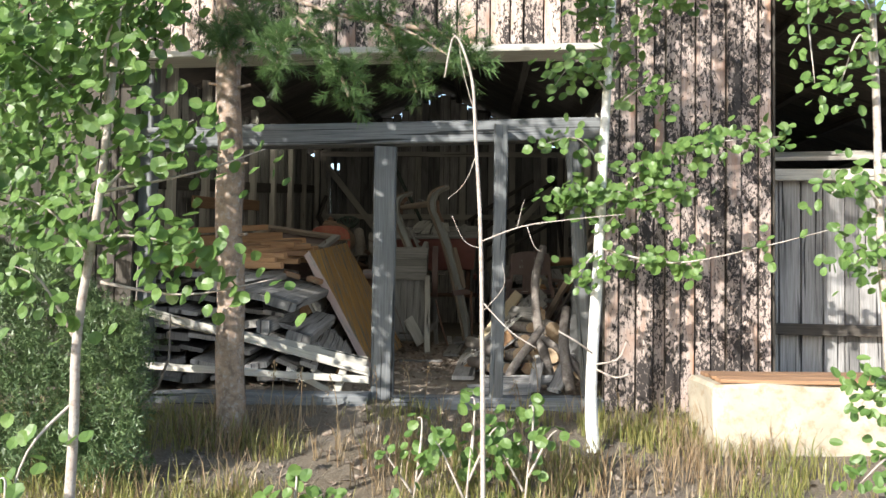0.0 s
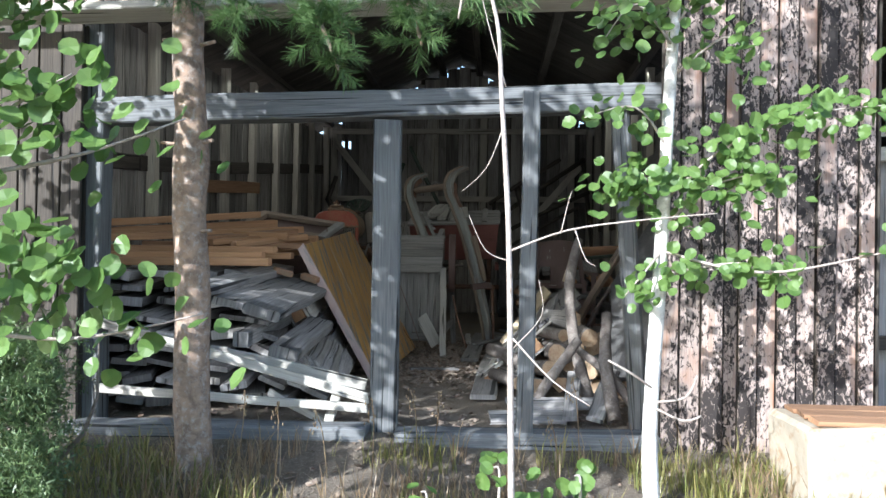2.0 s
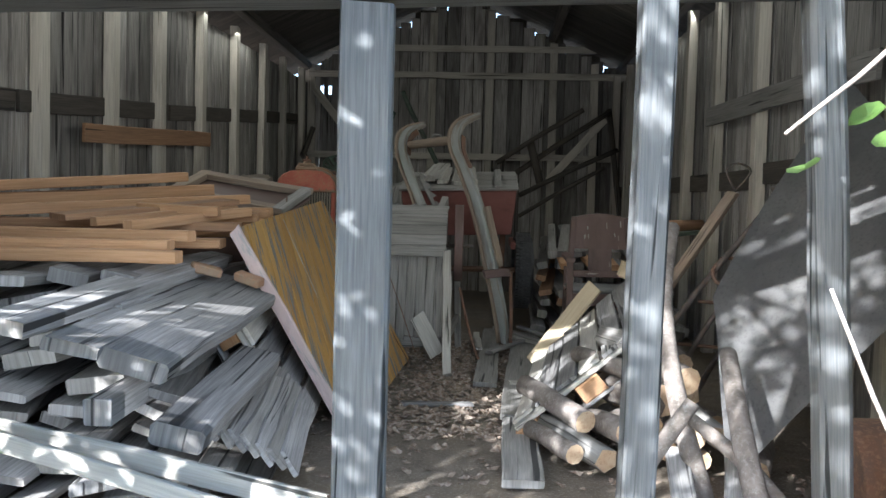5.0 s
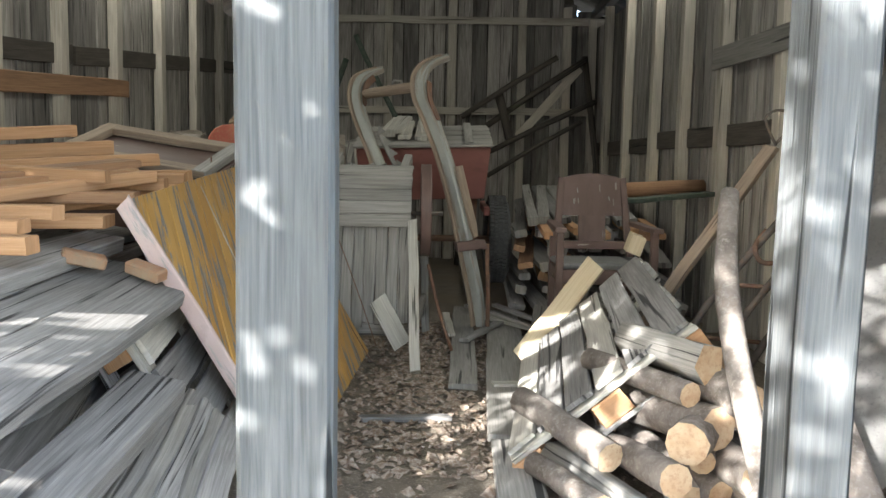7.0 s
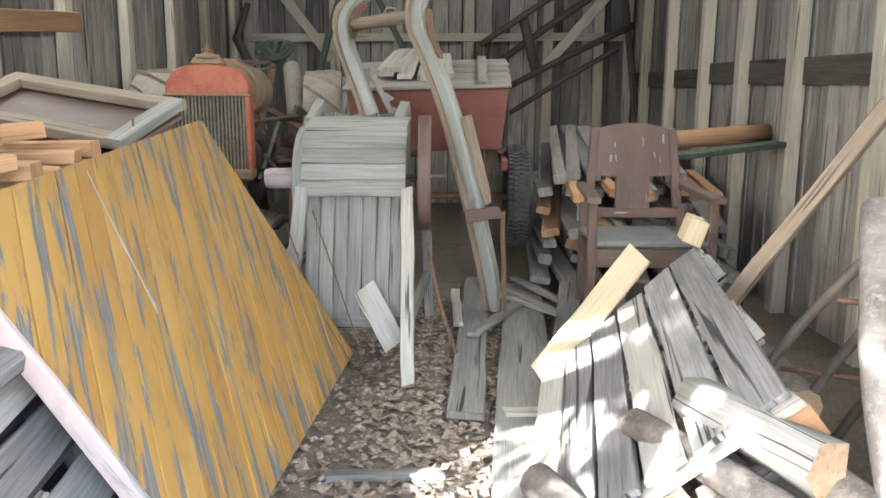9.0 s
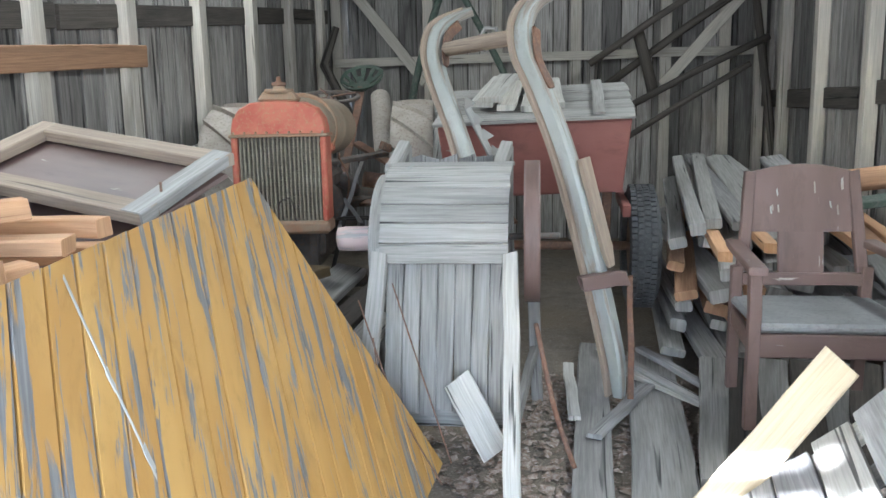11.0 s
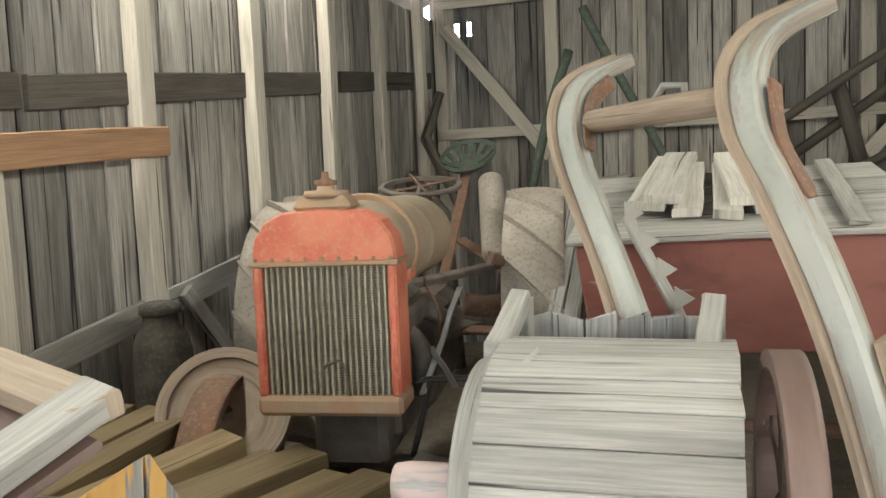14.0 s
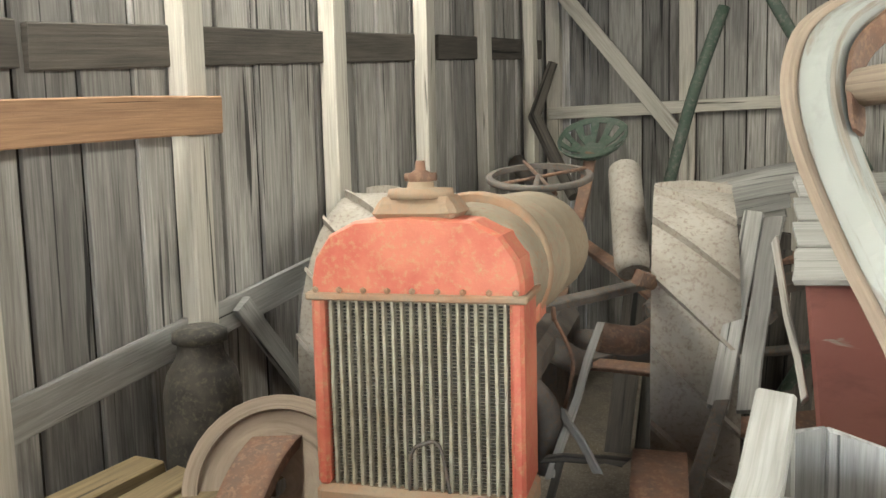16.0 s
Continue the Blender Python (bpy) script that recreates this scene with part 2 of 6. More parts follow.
def soil():
    n = Nodes("soil_and_litter")
    big = n.noise(n.coords("Object", (1.3, 1.3, 1.3)), 1, 5, 0.6)
    mid = n.noise(n.coords("Object", (9, 9, 9)), 1, 6, 0.7)
    fine = n.noise(n.coords("Object", (80, 80, 80)), 1, 4, 0.7)
    color = n.mix(n.ramp(mid, [(0.3, (0, 0, 0)), (0.7, (1, 1, 1))]), (0.1, 0.08, 0.06), (0.2, 0.165, 0.13))
    color = n.mix(n.ramp(big, [(0.45, (0, 0, 0)), (0.65, (0.8, 0.8, 0.8))]), color, (0.17, 0.13, 0.085))
    color = n.mix(n.ramp(fine, [(0.52, (0, 0, 0)), (0.7, (1, 1, 1))]), color, (0.3, 0.26, 0.2))
    n.bump(n.math("ADD", fine, n.math("MULTIPLY", mid, 2)), 0.8, 0.012)
    return n.done(color, 0.95)


SOIL = soil()

# ---- building blocks ----
WORLD_OF = {}


def rng(seed):
    return random.Random(seed)


def mesh_of(name, bm, mat):
    me = bpy.data.meshes.new(name)
    bm.to_mesh(me)
    bm.free()
    for m in mat if isinstance(mat, (list, tuple)) else [mat]:
        me.materials.append(m)
    return me


def place(ob, m, parent=None):
    """Puts ob at the pose m of the world, under parent."""
    WORLD_OF[ob] = m
    if parent is not None:
        ob.parent = parent
        ob.matrix_parent_inverse = WORLD_OF[parent].inverted()
    ob.matrix_basis = m
    return ob


def thing(name, label, category, at=(0, 0, 0), group="", kind=""):
    """An Empty at the base of a thing, for its parts."""
    ob = new(name)
    ob.empty_display_size = 0.1
    place(ob, Matrix.Translation(at))
    return tagged(ob, label, category, group, kind)


def part(name, bm, mat, parent=None, label="", m=None, smooth=False):
    """Links a bmesh as one object, as a rule under a thing or a part."""
    me = bm if isinstance(bm, bpy.types.Mesh) else mesh_of(name, bm, mat)
    if smooth:
        me.shade_smooth()
    ob = place(new(name, me), m or Matrix.Identity(4), parent)
    return tagged(ob, label)


def frame_of(p0, p1, face):
    """The pose with its z from p0 to p1 and its y towards face."""
    p0, p1 = Vector(p0), Vector(p1)
    z = (p1 - p0).normalized()
    y = Vector(face)
    y = (y - z * y.dot(z)).normalized()
    x = y.cross(z)
    m = Matrix((x, y, z)).transposed().to_4x4()
    m.translation = p0
    return m


def add_plank(bm, length, w, t, seed, m=None, rough=0.004, cuts=4, chamfer=0.004, taper=0.0, bow=0.0, mat=0):
    """A sawn plank along z from 0, w wide in x and t thick in y, with worn edges and a uv map in metres."""
    r = rng(seed)
    uv = bm.loops.layers.uv.verify()
    c = min(chamfer, 0.3 * t, 0.3 * w)
    ring = [(-w / 2 + c, -t / 2), (w / 2 - c, -t / 2), (w / 2, -t / 2 + c), (w / 2, t / 2 - c), (w / 2 - c, t / 2), (-w / 2 + c, t / 2), (-w / 2, t / 2 - c), (-w / 2, -t / 2 + c)]
    around = [0]
    for a, b in zip(ring, ring[1:] + ring[:1]):
        around.append(around[-1] + math.hypot(b[0] - a[0], b[1] - a[1]))
    ou, ov = r.uniform(0, 50), r.uniform(0, 50)
    rows = []
    skew = r.uniform(-1, 1) * rough * 3
    for k in range(cuts + 1):
        f = k / cuts
        dx, dy = r.uniform(-rough, rough), r.uniform(-rough, rough) * 0.6 + bow * (1 - (2 * f - 1) ** 2)
        s = 1 - taper * f
        z = length * f
        row = []
        for x, y in ring:
            end = skew * x / w * 2 if k in (0, cuts) else 0
            p = Vector((x * s + dx + r.uniform(-0.3, 0.3) * rough, y + dy, z + end + (r.uniform(-1, 1) * rough if k in (0, cuts) else 0)))
            row.append(bm.verts.new(m @ p if m else p))
        rows.append(row)
    for k in range(cuts):
        for i in range(8):
            f = bm.faces.new((rows[k][i], rows[k][(i + 1) % 8], rows[k + 1][(i + 1) % 8], rows[k + 1][i]))
            f.material_index = mat
            for loop, (u, v) in zip(f.loops, ((around[i], k), (around[i + 1], k), (around[i + 1], k + 1), (around[i], k + 1))):
                loop[uv].uv = (u + ou, v * length / cuts + ov)
    for row, turn in ((rows[0], -1), (rows[-1], 1)):
        f = bm.faces.new(row[::turn])
        f.material_index = mat
        for loop in f.loops:
            i = row.index(loop.vert)
            loop[uv].uv = (ring[i][0] * 0.6 + ou, ring[i][1] * 0.6 + ov)


def plank(name, p0, p1, w, t, mat, parent=None, face=(0, -1, 0), seed=0, label="", **kw):
    """A plank from p0 to p1 along its middle line, its broad side towards face."""
    bm = bmesh.new()
    length = (Vector(p1) - Vector(p0)).length
    add_plank(bm, length, w, t, seed, **kw)
    return part(name, bm, mat, parent, label, frame_of(p0, p1, face))


def add_tube(bm, points, radii, sides=8, seed=0, wobble=0.0, mat=0, caps=True, cap_mat=None):
    """A round, tapered pole along points, with a uv map in metres."""
    r = rng(seed)
    uv = bm.loops.layers.uv.verify()
    pts = [Vector(p) for p in points]
    rows, along = [], 0.0
    ou = r.uniform(0, 40)
    side = None
    lengths = []
    for k, p in enumerate(pts):
        d = (pts[min(k + 1, len(pts) - 1)] - pts[max(k - 1, 0)]).normalized()
        if side is None:
            side = d.orthogonal().normalized()
        side = (side - d * side.dot(d)).normalized()
        other = d.cross(side)
        rad = radii[k] if isinstance(radii, (list, tuple)) else radii
        if k:
            along += (p - pts[k - 1]).length
        lengths.append(along)
        row = []
        for i in range(sides):
            a = 2 * math.pi * i / sides
            q = rad * (1 + r.uniform(-wobble, wobble))
            row.append(bm.verts.new(p + side * math.cos(a) * q + other * math.sin(a) * q))
        rows.append(row)
    girth = 2 * math.pi * (radii[0] if isinstance(radii, (list, tuple)) else radii)
    for k in range(len(pts) - 1):
        for i in range(sides):
            f = bm.faces.new((rows[k][i], rows[k][(i + 1) % sides], rows[k + 1][(i + 1) % sides], rows[k + 1][i]))
            f.material_index, f.smooth = mat, True
            for loop, (u, v) in zip(f.loops, ((i, k), (i + 1, k), (i + 1, k + 1), (i, k + 1))):
                loop[uv].uv = (u * girth / sides + ou, lengths[v])
    if caps:
        for row, turn in ((rows[0], -1), (rows[-1], 1)):
            f = bm.faces.new(row[::turn])
            f.material_index = mat if cap_mat is None else cap_mat


def tube(name, points, radii, mat, parent=None, label="", sides=8, seed=0, wobble=0.0, **kw):
    bm = bmesh.new()
    add_tube(bm, points, radii, sides, seed, wobble, **kw)
    return part(name, bm, mat, parent, label)


def add_box(bm, lo, hi, m=None, mat=0, bevel=0.0):
    """A box with a uv map in metres, its edges rounded by bevel."""
    uv = bm.loops.layers.uv.verify()
    lo, hi = Vector(lo), Vector(hi)
    made = bmesh.ops.create_cube(bm, size=1.0)["verts"]
    for v in made:
        v.co = Vector([l + (c + 0.5) * (h - l) for c, l, h in zip(v.co, lo, hi)])
    faces = {f for v in made for f in v.link_faces}
    if bevel:
        out = bmesh.ops.bevel(bm, geom=list({e for f in faces for e in f.edges}), offset=bevel, segments=1, affect="EDGES")
        faces = set(out["faces"]) | {f for f in faces if f.is_valid}
        made = {v for f in faces for v in f.verts}
    for f in faces:
        f.normal_update()
        f.material_index = mat
        n = [abs(c) for c in f.normal]
        for loop in f.loops:
            c = loop.vert.co
            loop[uv].uv = (c.y, c.z) if n[0] > max(n[1], n[2]) else (c.x, c.z) if n[1] > n[2] else (c.x, c.y)
    if m:
        for v in made:
            v.co = m @ v.co


def add_ring(bm, center, axis, outer, inner, width, sides=36, mat=0, crown=0.0):
    """A rim or hoop: a ring with a square section round axis."""
    uv = bm.loops.layers.uv.verify()
    axis = Vector(axis).normalized()
    a = axis.orthogonal().normalized()
    b = axis.cross(a)
    c = Vector(center)
    rows = []
    for k in range(sides):
        t = 2 * math.pi * k / sides
        d = a * math.cos(t) + b * math.sin(t)
        section = [(inner, -0.5), (outer - crown, -0.5), (outer, -0.3), (outer, 0.3), (outer - crown, 0.5), (inner, 0.5)]
        rows.append([bm.verts.new(c + d * q + axis * s * width) for q, s in section])
    for k in range(sides):
        for i in range(6):
            f = bm.faces.new((rows[k][i], rows[k][(i + 1) % 6], rows[(k + 1) % sides][(i + 1) % 6], rows[(k + 1) % sides][i]))
            f.material_index, f.smooth = mat, i in (1, 2, 3)
            for loop, (kk, ii) in zip(f.loops, ((k, i), (k, i + 1), (k + 1, i + 1), (k + 1, i))):
                loop[uv].uv = (ii * 0.05, kk * 2 * math.pi * outer / sides)


def grow(points, n):
    """A smooth line through points, with n steps between each two."""
    pts = [Vector(p) for p in points]
    out = []
    for k in range(len(pts) - 1):
        p0, p1, p2, p3 = pts[max(k - 1, 0)], pts[k], pts[k + 1], pts[min(k + 2, len(pts) - 1)]
        for i in range(n):
            t = i / n
            out.append(0.5 * (2 * p1 + (p2 - p0) * t + (2 * p0 - 5 * p1 + 4 * p2 - p3) * t * t + (3 * p1 - p0 - 3 * p2 + p3) * t ** 3))
    return out + [pts[-1]]


# ---- ground ----
def ground_height(x, y):
    if y > 6.35:
        h = -0.015
    elif y > 6.05:
        h = -0.015 - 0.1 * (6.35 - y) / 0.3
    elif y > -2:
        h = -0.115 - 0.125 * (6.05 - y)
    else:
        h = -1.12
    if y < 6.3:
        h += 0.025 * noise.noise(Vector((x * 1.3, y * 1.3, 0))) + 0.012 * noise.noise(Vector((x * 5, y * 5, 3)))
    else:
        h += 0.008 * noise.noise(Vector((x * 4, y * 4, 3)))
    return h


def build_ground():
    bm = bmesh.new()
    far = [12, 20, 40, 90, 200, 500, 1500]
    xs = [-v for v in far[::-1]] + [-8 + 0.14 * k for k in range(115)] + far
    ys = [-v for v in far[::-1]] + [-8, -5, -3] + [-1 + 0.14 * k for k in range(125)] + [18, 24, 40, 90, 200, 500, 1500]
    grid = [[bm.verts.new((x, y, ground_height(x, y))) for x in xs] for y in ys]
    for a, b in zip(grid, grid[1:]):
        for i in range(len(xs) - 1):
            bm.faces.new((a[i], a[i + 1], b[i + 1], b[i]))
    return tagged(part("ground", bm, SOIL, smooth=True), "bare brown soil with wood litter, sloping up to the shed", "ground", kind="structure")


build_ground()

# ---- the shed: walls, posts, roof ----
LEFT = lambda y: -2.62 + (y - 11.5) * 0.055
RIGHT = lambda y: 1.95 - (y - 6.3) * 0.033
RIGHT_X, BACK_Y, FRONT_Y, EAVE, RIDGE, RIDGE_X = 1.95, 15.25, 6.3, 2.85, 3.95, -0.35


def roof_at(x):
    return EAVE + (RIDGE - EAVE) * (1 - abs(x - RIDGE_X) / 2.35)


def board_wall(name, label, a, b, z0, top, inward, mat, width=0.125, gap=0.009, seed=0, t=0.022, skip=None, proud=0.0):
    """Upright boards along the line a to b, nailed on the outside of the frame, over a backing of thinner boards."""
    a, b = Vector((*a, 0)), Vector((*b, 0))
    along = (b - a).normalized()
    out = -Vector((*inward, 0))
    r = rng(seed)
    bm = bmesh.new()
    n = int((b - a).length / 0.5) + 1
    step = (b - a).length / n
    for k in range(n):
        p = a + along * step * (k + 0.5)
        if skip and skip(p):
            continue
        add_plank(bm, top(p.x) - z0, step + 0.01, 0.012, seed + k, frame_of(p + out * 0.045 + Vector((0, 0, z0)), p + out * 0.045 + Vector((0, 0, 9)), -out), 0.0, 1, 0.001)
    wall = tagged(part(name, bm, DARK), label, "wall", kind="structure")
    meshes, x, k = {}, 0.0, 0
    length = (b - a).length
    while x < length - 0.03:
        w = r.choice((0.1, 0.12, 0.13, 0.15, 0.17)) * width / 0.125
        w = min(w, length - x)
        p = a + along * (x + w / 2)
        height = top(p.x) - z0
        if not (skip and skip(p)):
            key = (round(w, 3), round(height, 2), k % 7)
            if key not in meshes:
                piece = bmesh.new()
                add_plank(piece, height, w - gap, t, seed * 31 + k, rough=0.002, cuts=3, chamfer=0.003)
                meshes[key] = mesh_of("board", piece, mat)
            q = p + out * (0.012 + r.uniform(0, 0.008) + proud * (k % 2)) + Vector((0, 0, z0))
            part("board", meshes[key], None, wall, m=frame_of(q, q + Vector((0, 0, 1)), -out) @ pose(0, 0, 0, 0, 0, r.uniform(-1.2, 1.2)))
        x += w
        k += 1
    return wall


wall_left = board_wall("wall_left", "grey weathered upright boards on the shed's long side", (LEFT(6.3), 6.3), (LEFT(15.25), 15.25), -0.05, lambda x: EAVE - 0.14, (1, 0), WALL, 0.15, seed=1)
wall_right = board_wall("wall_right", "grey weathered upright boards with light streaks", (RIGHT(6.3), 6.3), (RIGHT(15.25), 15.25), -0.05, lambda x: EAVE - 0.14, (-1, 0), WALL, 0.14, seed=2)
wall_back = board_wall("wall_back", "grey upright boards at the shed's far end", (LEFT(15.25) - 0.05, BACK_Y), (RIGHT_X, BACK_Y), -0.05, lambda x: roof_at(x) - 0.06, (0, -1), WALL, 0.15, seed=3, skip=lambda p: -2.36 < p.x < -1.86)
wall_front_right = board_wall("wall_front_right", "dark tarred upright boards, the tar flaking off in the sun", (1.0, 6.28), (1.97, 6.28), -0.12, lambda x: roof_at(x), (0, -1), TARRED, 0.085, seed=4, proud=0.022)
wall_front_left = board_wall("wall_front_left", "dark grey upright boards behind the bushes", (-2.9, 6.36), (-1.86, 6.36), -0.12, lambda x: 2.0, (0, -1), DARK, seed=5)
wall_front_upper = board_wall("wall_front_upper", "grey upright boards above the open front", (-2.9, 6.28), (1.0, 6.28), 2.06, lambda x: roof_at(x), (0, -1), TARRED, 0.1, seed=6, proud=0.015)

# boards with two knocked-out slots that let the light in
for k, (x0, x1, slot) in enumerate(((-2.43, -2.25, 0), (-2.25, -2.205, 1), (-2.205, -2.14, 0), (-2.14, -2.1, 1), (-2.1, -1.97, 0), (-1.97, -1.79, 0))):
    x = (x0 + x1) / 2
    for z0, z1 in (((-0.05, 2.56), (2.68, roof_at(x) - 0.06)) if slot else ((-0.05, roof_at(x) - 0.06),)):
        plank("board", (x, BACK_Y + 0.02, z0), (x, BACK_Y + 0.02, z1), x1 - x0 - 0.003, 0.03, WALL, wall_back, (0, -1, 0), 280 + k, rough=0.002)

k = 0
for y in (6.6, 7.4, 8.3, 9.15, 10.0, 10.78, 11.56, 12.41, 13.21, 13.99, 14.74):
    k += 1
    x = LEFT(y) + 0.045
    plank("stud", (x + 0.012 * math.sin(k * 7), y + 0.01, -0.03), (x + 0.01 * math.sin(k * 3), y + 0.02 * math.sin(k * 5), EAVE - 0.05), 0.1, 0.075, STUD, wall_left, (1, 0, 0), 100 + k)
for y0, z0, y1, z1 in ((6.1, 1.42, 8.96, 1.6), (9.0, 1.6, 10.97, 1.78), (11.0, 1.78, 13.4, 2.04), (13.44, 2.04, 15.05, 2.2)):
    plank("rail", (LEFT(y0) + 0.012, y0, z0), (LEFT(y1) + 0.012, y1, z1), 0.13, 0.025, DARK, wall_left, (1, 0, 0), int(y0 * 10))
plank("diagonal_rail", (LEFT(10.6) + 0.014, 10.5, 0.72), (LEFT(13.1) + 0.014, 13.1, 1.14), 0.12, 0.022, DUSTY, wall_left, (1, 0, 0), 131)
plank("brace", (LEFT(12.0) + 0.04, 11.75, 0.95), (LEFT(12.6) + 0.04, 12.35, 0.25), 0.08, 0.03, DUSTY, wall_left, (1, 0, 0), 132)
plank("nailed_board", (LEFT(9.6) + 0.1, 9.55, 1.47), (LEFT(11.62) + 0.1, 11.64, 1.62), 0.125, 0.025, BROWNB, wall_left, (1, 0, 0), 133, "reddish-brown nailed board", cuts=6)

k = 0
for y in (7.3, 8.15, 9.0, 9.86, 10.75, 11.54, 12.28, 13.2, 14.02, 14.8):
    k += 1
    plank("stud", (RIGHT(y) - 0.05, y + 0.02 * math.sin(k * 3), -0.03), (RIGHT(y) - 0.045, y + 0.03 * math.sin(k * 7), EAVE - 0.05), 0.095, 0.08, STUD, wall_right, (-1, 0, 0), 200 + k)
for y0, y1 in ((7.3, 9.9), (9.9, 12.5), (12.5, 15.1)):
    plank("rail", (RIGHT(y0) - 0.016, y0 + 0.02, 1.3), (RIGHT(y1) - 0.016, y1 - 0.02, 1.33), 0.14, 0.026, DARK, wall_right, (-1, 0, 0), int(y0 * 10) + 1)
plank("nailed_board", (RIGHT(8.2) - 0.115, 8.2, 1.75), (RIGHT(10.75) - 0.115, 10.75, 1.8), 0.14, 0.026, DUSTY, wall_right, (-1, 0, 0), 231)

k = 0
for x in (-2.34, -1.42, -0.75, 0.0, 0.85, 1.4):
    k += 1
    plank("stud", (x, BACK_Y - 0.045, -0.03), (x + 0.02 * math.sin(k * 5), BACK_Y - 0.045, roof_at(x) - 0.12), 0.1, 0.075, STUD, wall_back, (0, -1, 0), 300 + k)
for z, mat in ((1.76, STUD), (2.82, STUD), (3.17, STUD)):
    plank("rail", (LEFT(15.2) + 0.03, BACK_Y - 0.092, z), (RIGHT_X - 0.1, BACK_Y - 0.092, z + 0.02), 0.085, 0.022, mat, wall_back, (0, -1, 0), int(z * 100), cuts=8)
plank("brace", (-2.3, BACK_Y - 0.13, 2.62), (-1.45, BACK_Y - 0.13, 1.55), 0.1, 0.03, STUD, wall_back, (0, -1, 0), 331)


def build_roof():
    bm = bmesh.new()
    for side in (-1, 1):
        y, k = 5.7, 0
        while y < 15.6:
            w = 0.16
            eave = Vector((RIDGE_X + side * 2.65, y + w / 2, roof_at(RIDGE_X + side * 2.65) + 0.03))
            ridge = Vector((RIDGE_X, y + w / 2, RIDGE + 0.03))
            add_plank(bm, (ridge - eave).length, w - 0.003, 0.024, 900 + k, frame_of(eave, ridge, (0, 0, -1)), 0.002, 2, 0.003)
            y += w
            k += 1
    for side in (-1, 1):
        for f in (0.12, 0.5, 0.88):
            x = RIDGE_X + side * 2.35 * f
            z = roof_at(x) - 0.05
            add_plank(bm, 9.0, 0.09, 0.1, 950 + int(f * 10), frame_of((x, 6.25, z), (x, 15.25, z), (0, 0, -1)), 0.004, 5)
    # the gloom under the roof is put into the near-black wood colour
    tagged(part("ceiling", bm, DARK), "underside of the roof boards and purlins, coloured dark as in shade", "ceiling", kind="structure")
    bm = bmesh.new()
    for side in (-1, 1):
        eave = Vector((RIDGE_X + side * 2.75, 10.65, roof_at(RIDGE_X + side * 2.75) + 0.075))
        ridge = Vector((RIDGE_X, 10.65, RIDGE + 0.075))
        add_plank(bm, (ridge - eave).length, 10.1, 0.02, 990, frame_of(eave, ridge, (0, 0, -1)), 0, 2, 0.003)
    tagged(part("roof", bm, IRON), "dark weathered roof covering of the shed", "roof", kind="structure")


build_roof()

beam = plank("beam", (-2.1, 6.5, 1.575), (1.15, 6.5, 1.665), 0.135, 0.14, POST, None, (0, -1, 0), 11, cuts=8, chamfer=0.008)
tagged(beam, "weathered grey squared beam across the open front", "beam", kind="structure")
p1 = plank("post", (-0.325, 6.46, -0.12), (-0.327, 6.46, 1.54), 0.138, 0.06, POST, None, (0, -1, 0), 12, cuts=6, chamfer=0.008, rough=0.003)
tagged(p1, "thick weathered grey squared post with a long crack", "post", kind="structure")
p2 = plank("post", (0.37, 6.35, -0.1), (0.385, 6.35, 1.655), 0.08, 0.1, POST, None, (0, -1, 0), 13, cuts=6, chamfer=0.006)
tagged(p2, "narrow weathered grey post in the shed front", "post", kind="structure")
p3 = plank("post", (0.955, 6.55, -0.05), (0.82, 6.5, 1.66), 0.085, 0.09, POST, None, (0, -1, 0), 14, cuts=6, chamfer=0.015)
tagged(p3, "leaning grey post beside the tarred boards", "post", kind="structure")
p4 = plank("post", (-1.86, 6.5, -0.1), (-1.86, 6.5, 2.05), 0.14, 0.13, POST, None, (0, -1, 0), 15, cuts=6, chamfer=0.008)
tagged(p4, "grey corner post half hidden by leaves", "post", kind="structure")
ledge = plank("trim", (-2.9, 6.22, 1.99), (1.0, 6.22, 2.075), 0.13, 0.045, PALE, None, (0, 0.3, 1), 16, cuts=8, chamfer=0.006)
tagged(ledge, "pale grey board along the foot of the upper wall", "trim", kind="structure")
for x0, x1, s in ((-1.9, -0.4, 17), (-0.25, 1.0, 18)):
    sill = plank("sill", (x0, 6.36, -0.045), (x1, 6.36, -0.03), 0.13, 0.16, POST, None, (0, -1, 0), s, cuts=6, chamfer=0.012)
    tagged(sill, "grey squared sill log lying on the ground", "sill", kind="structure")

# ---- inside the shed: the winnowing machine ----
def lerp(a, b, f):
    return Vector(a) + (Vector(b) - Vector(a)) * f


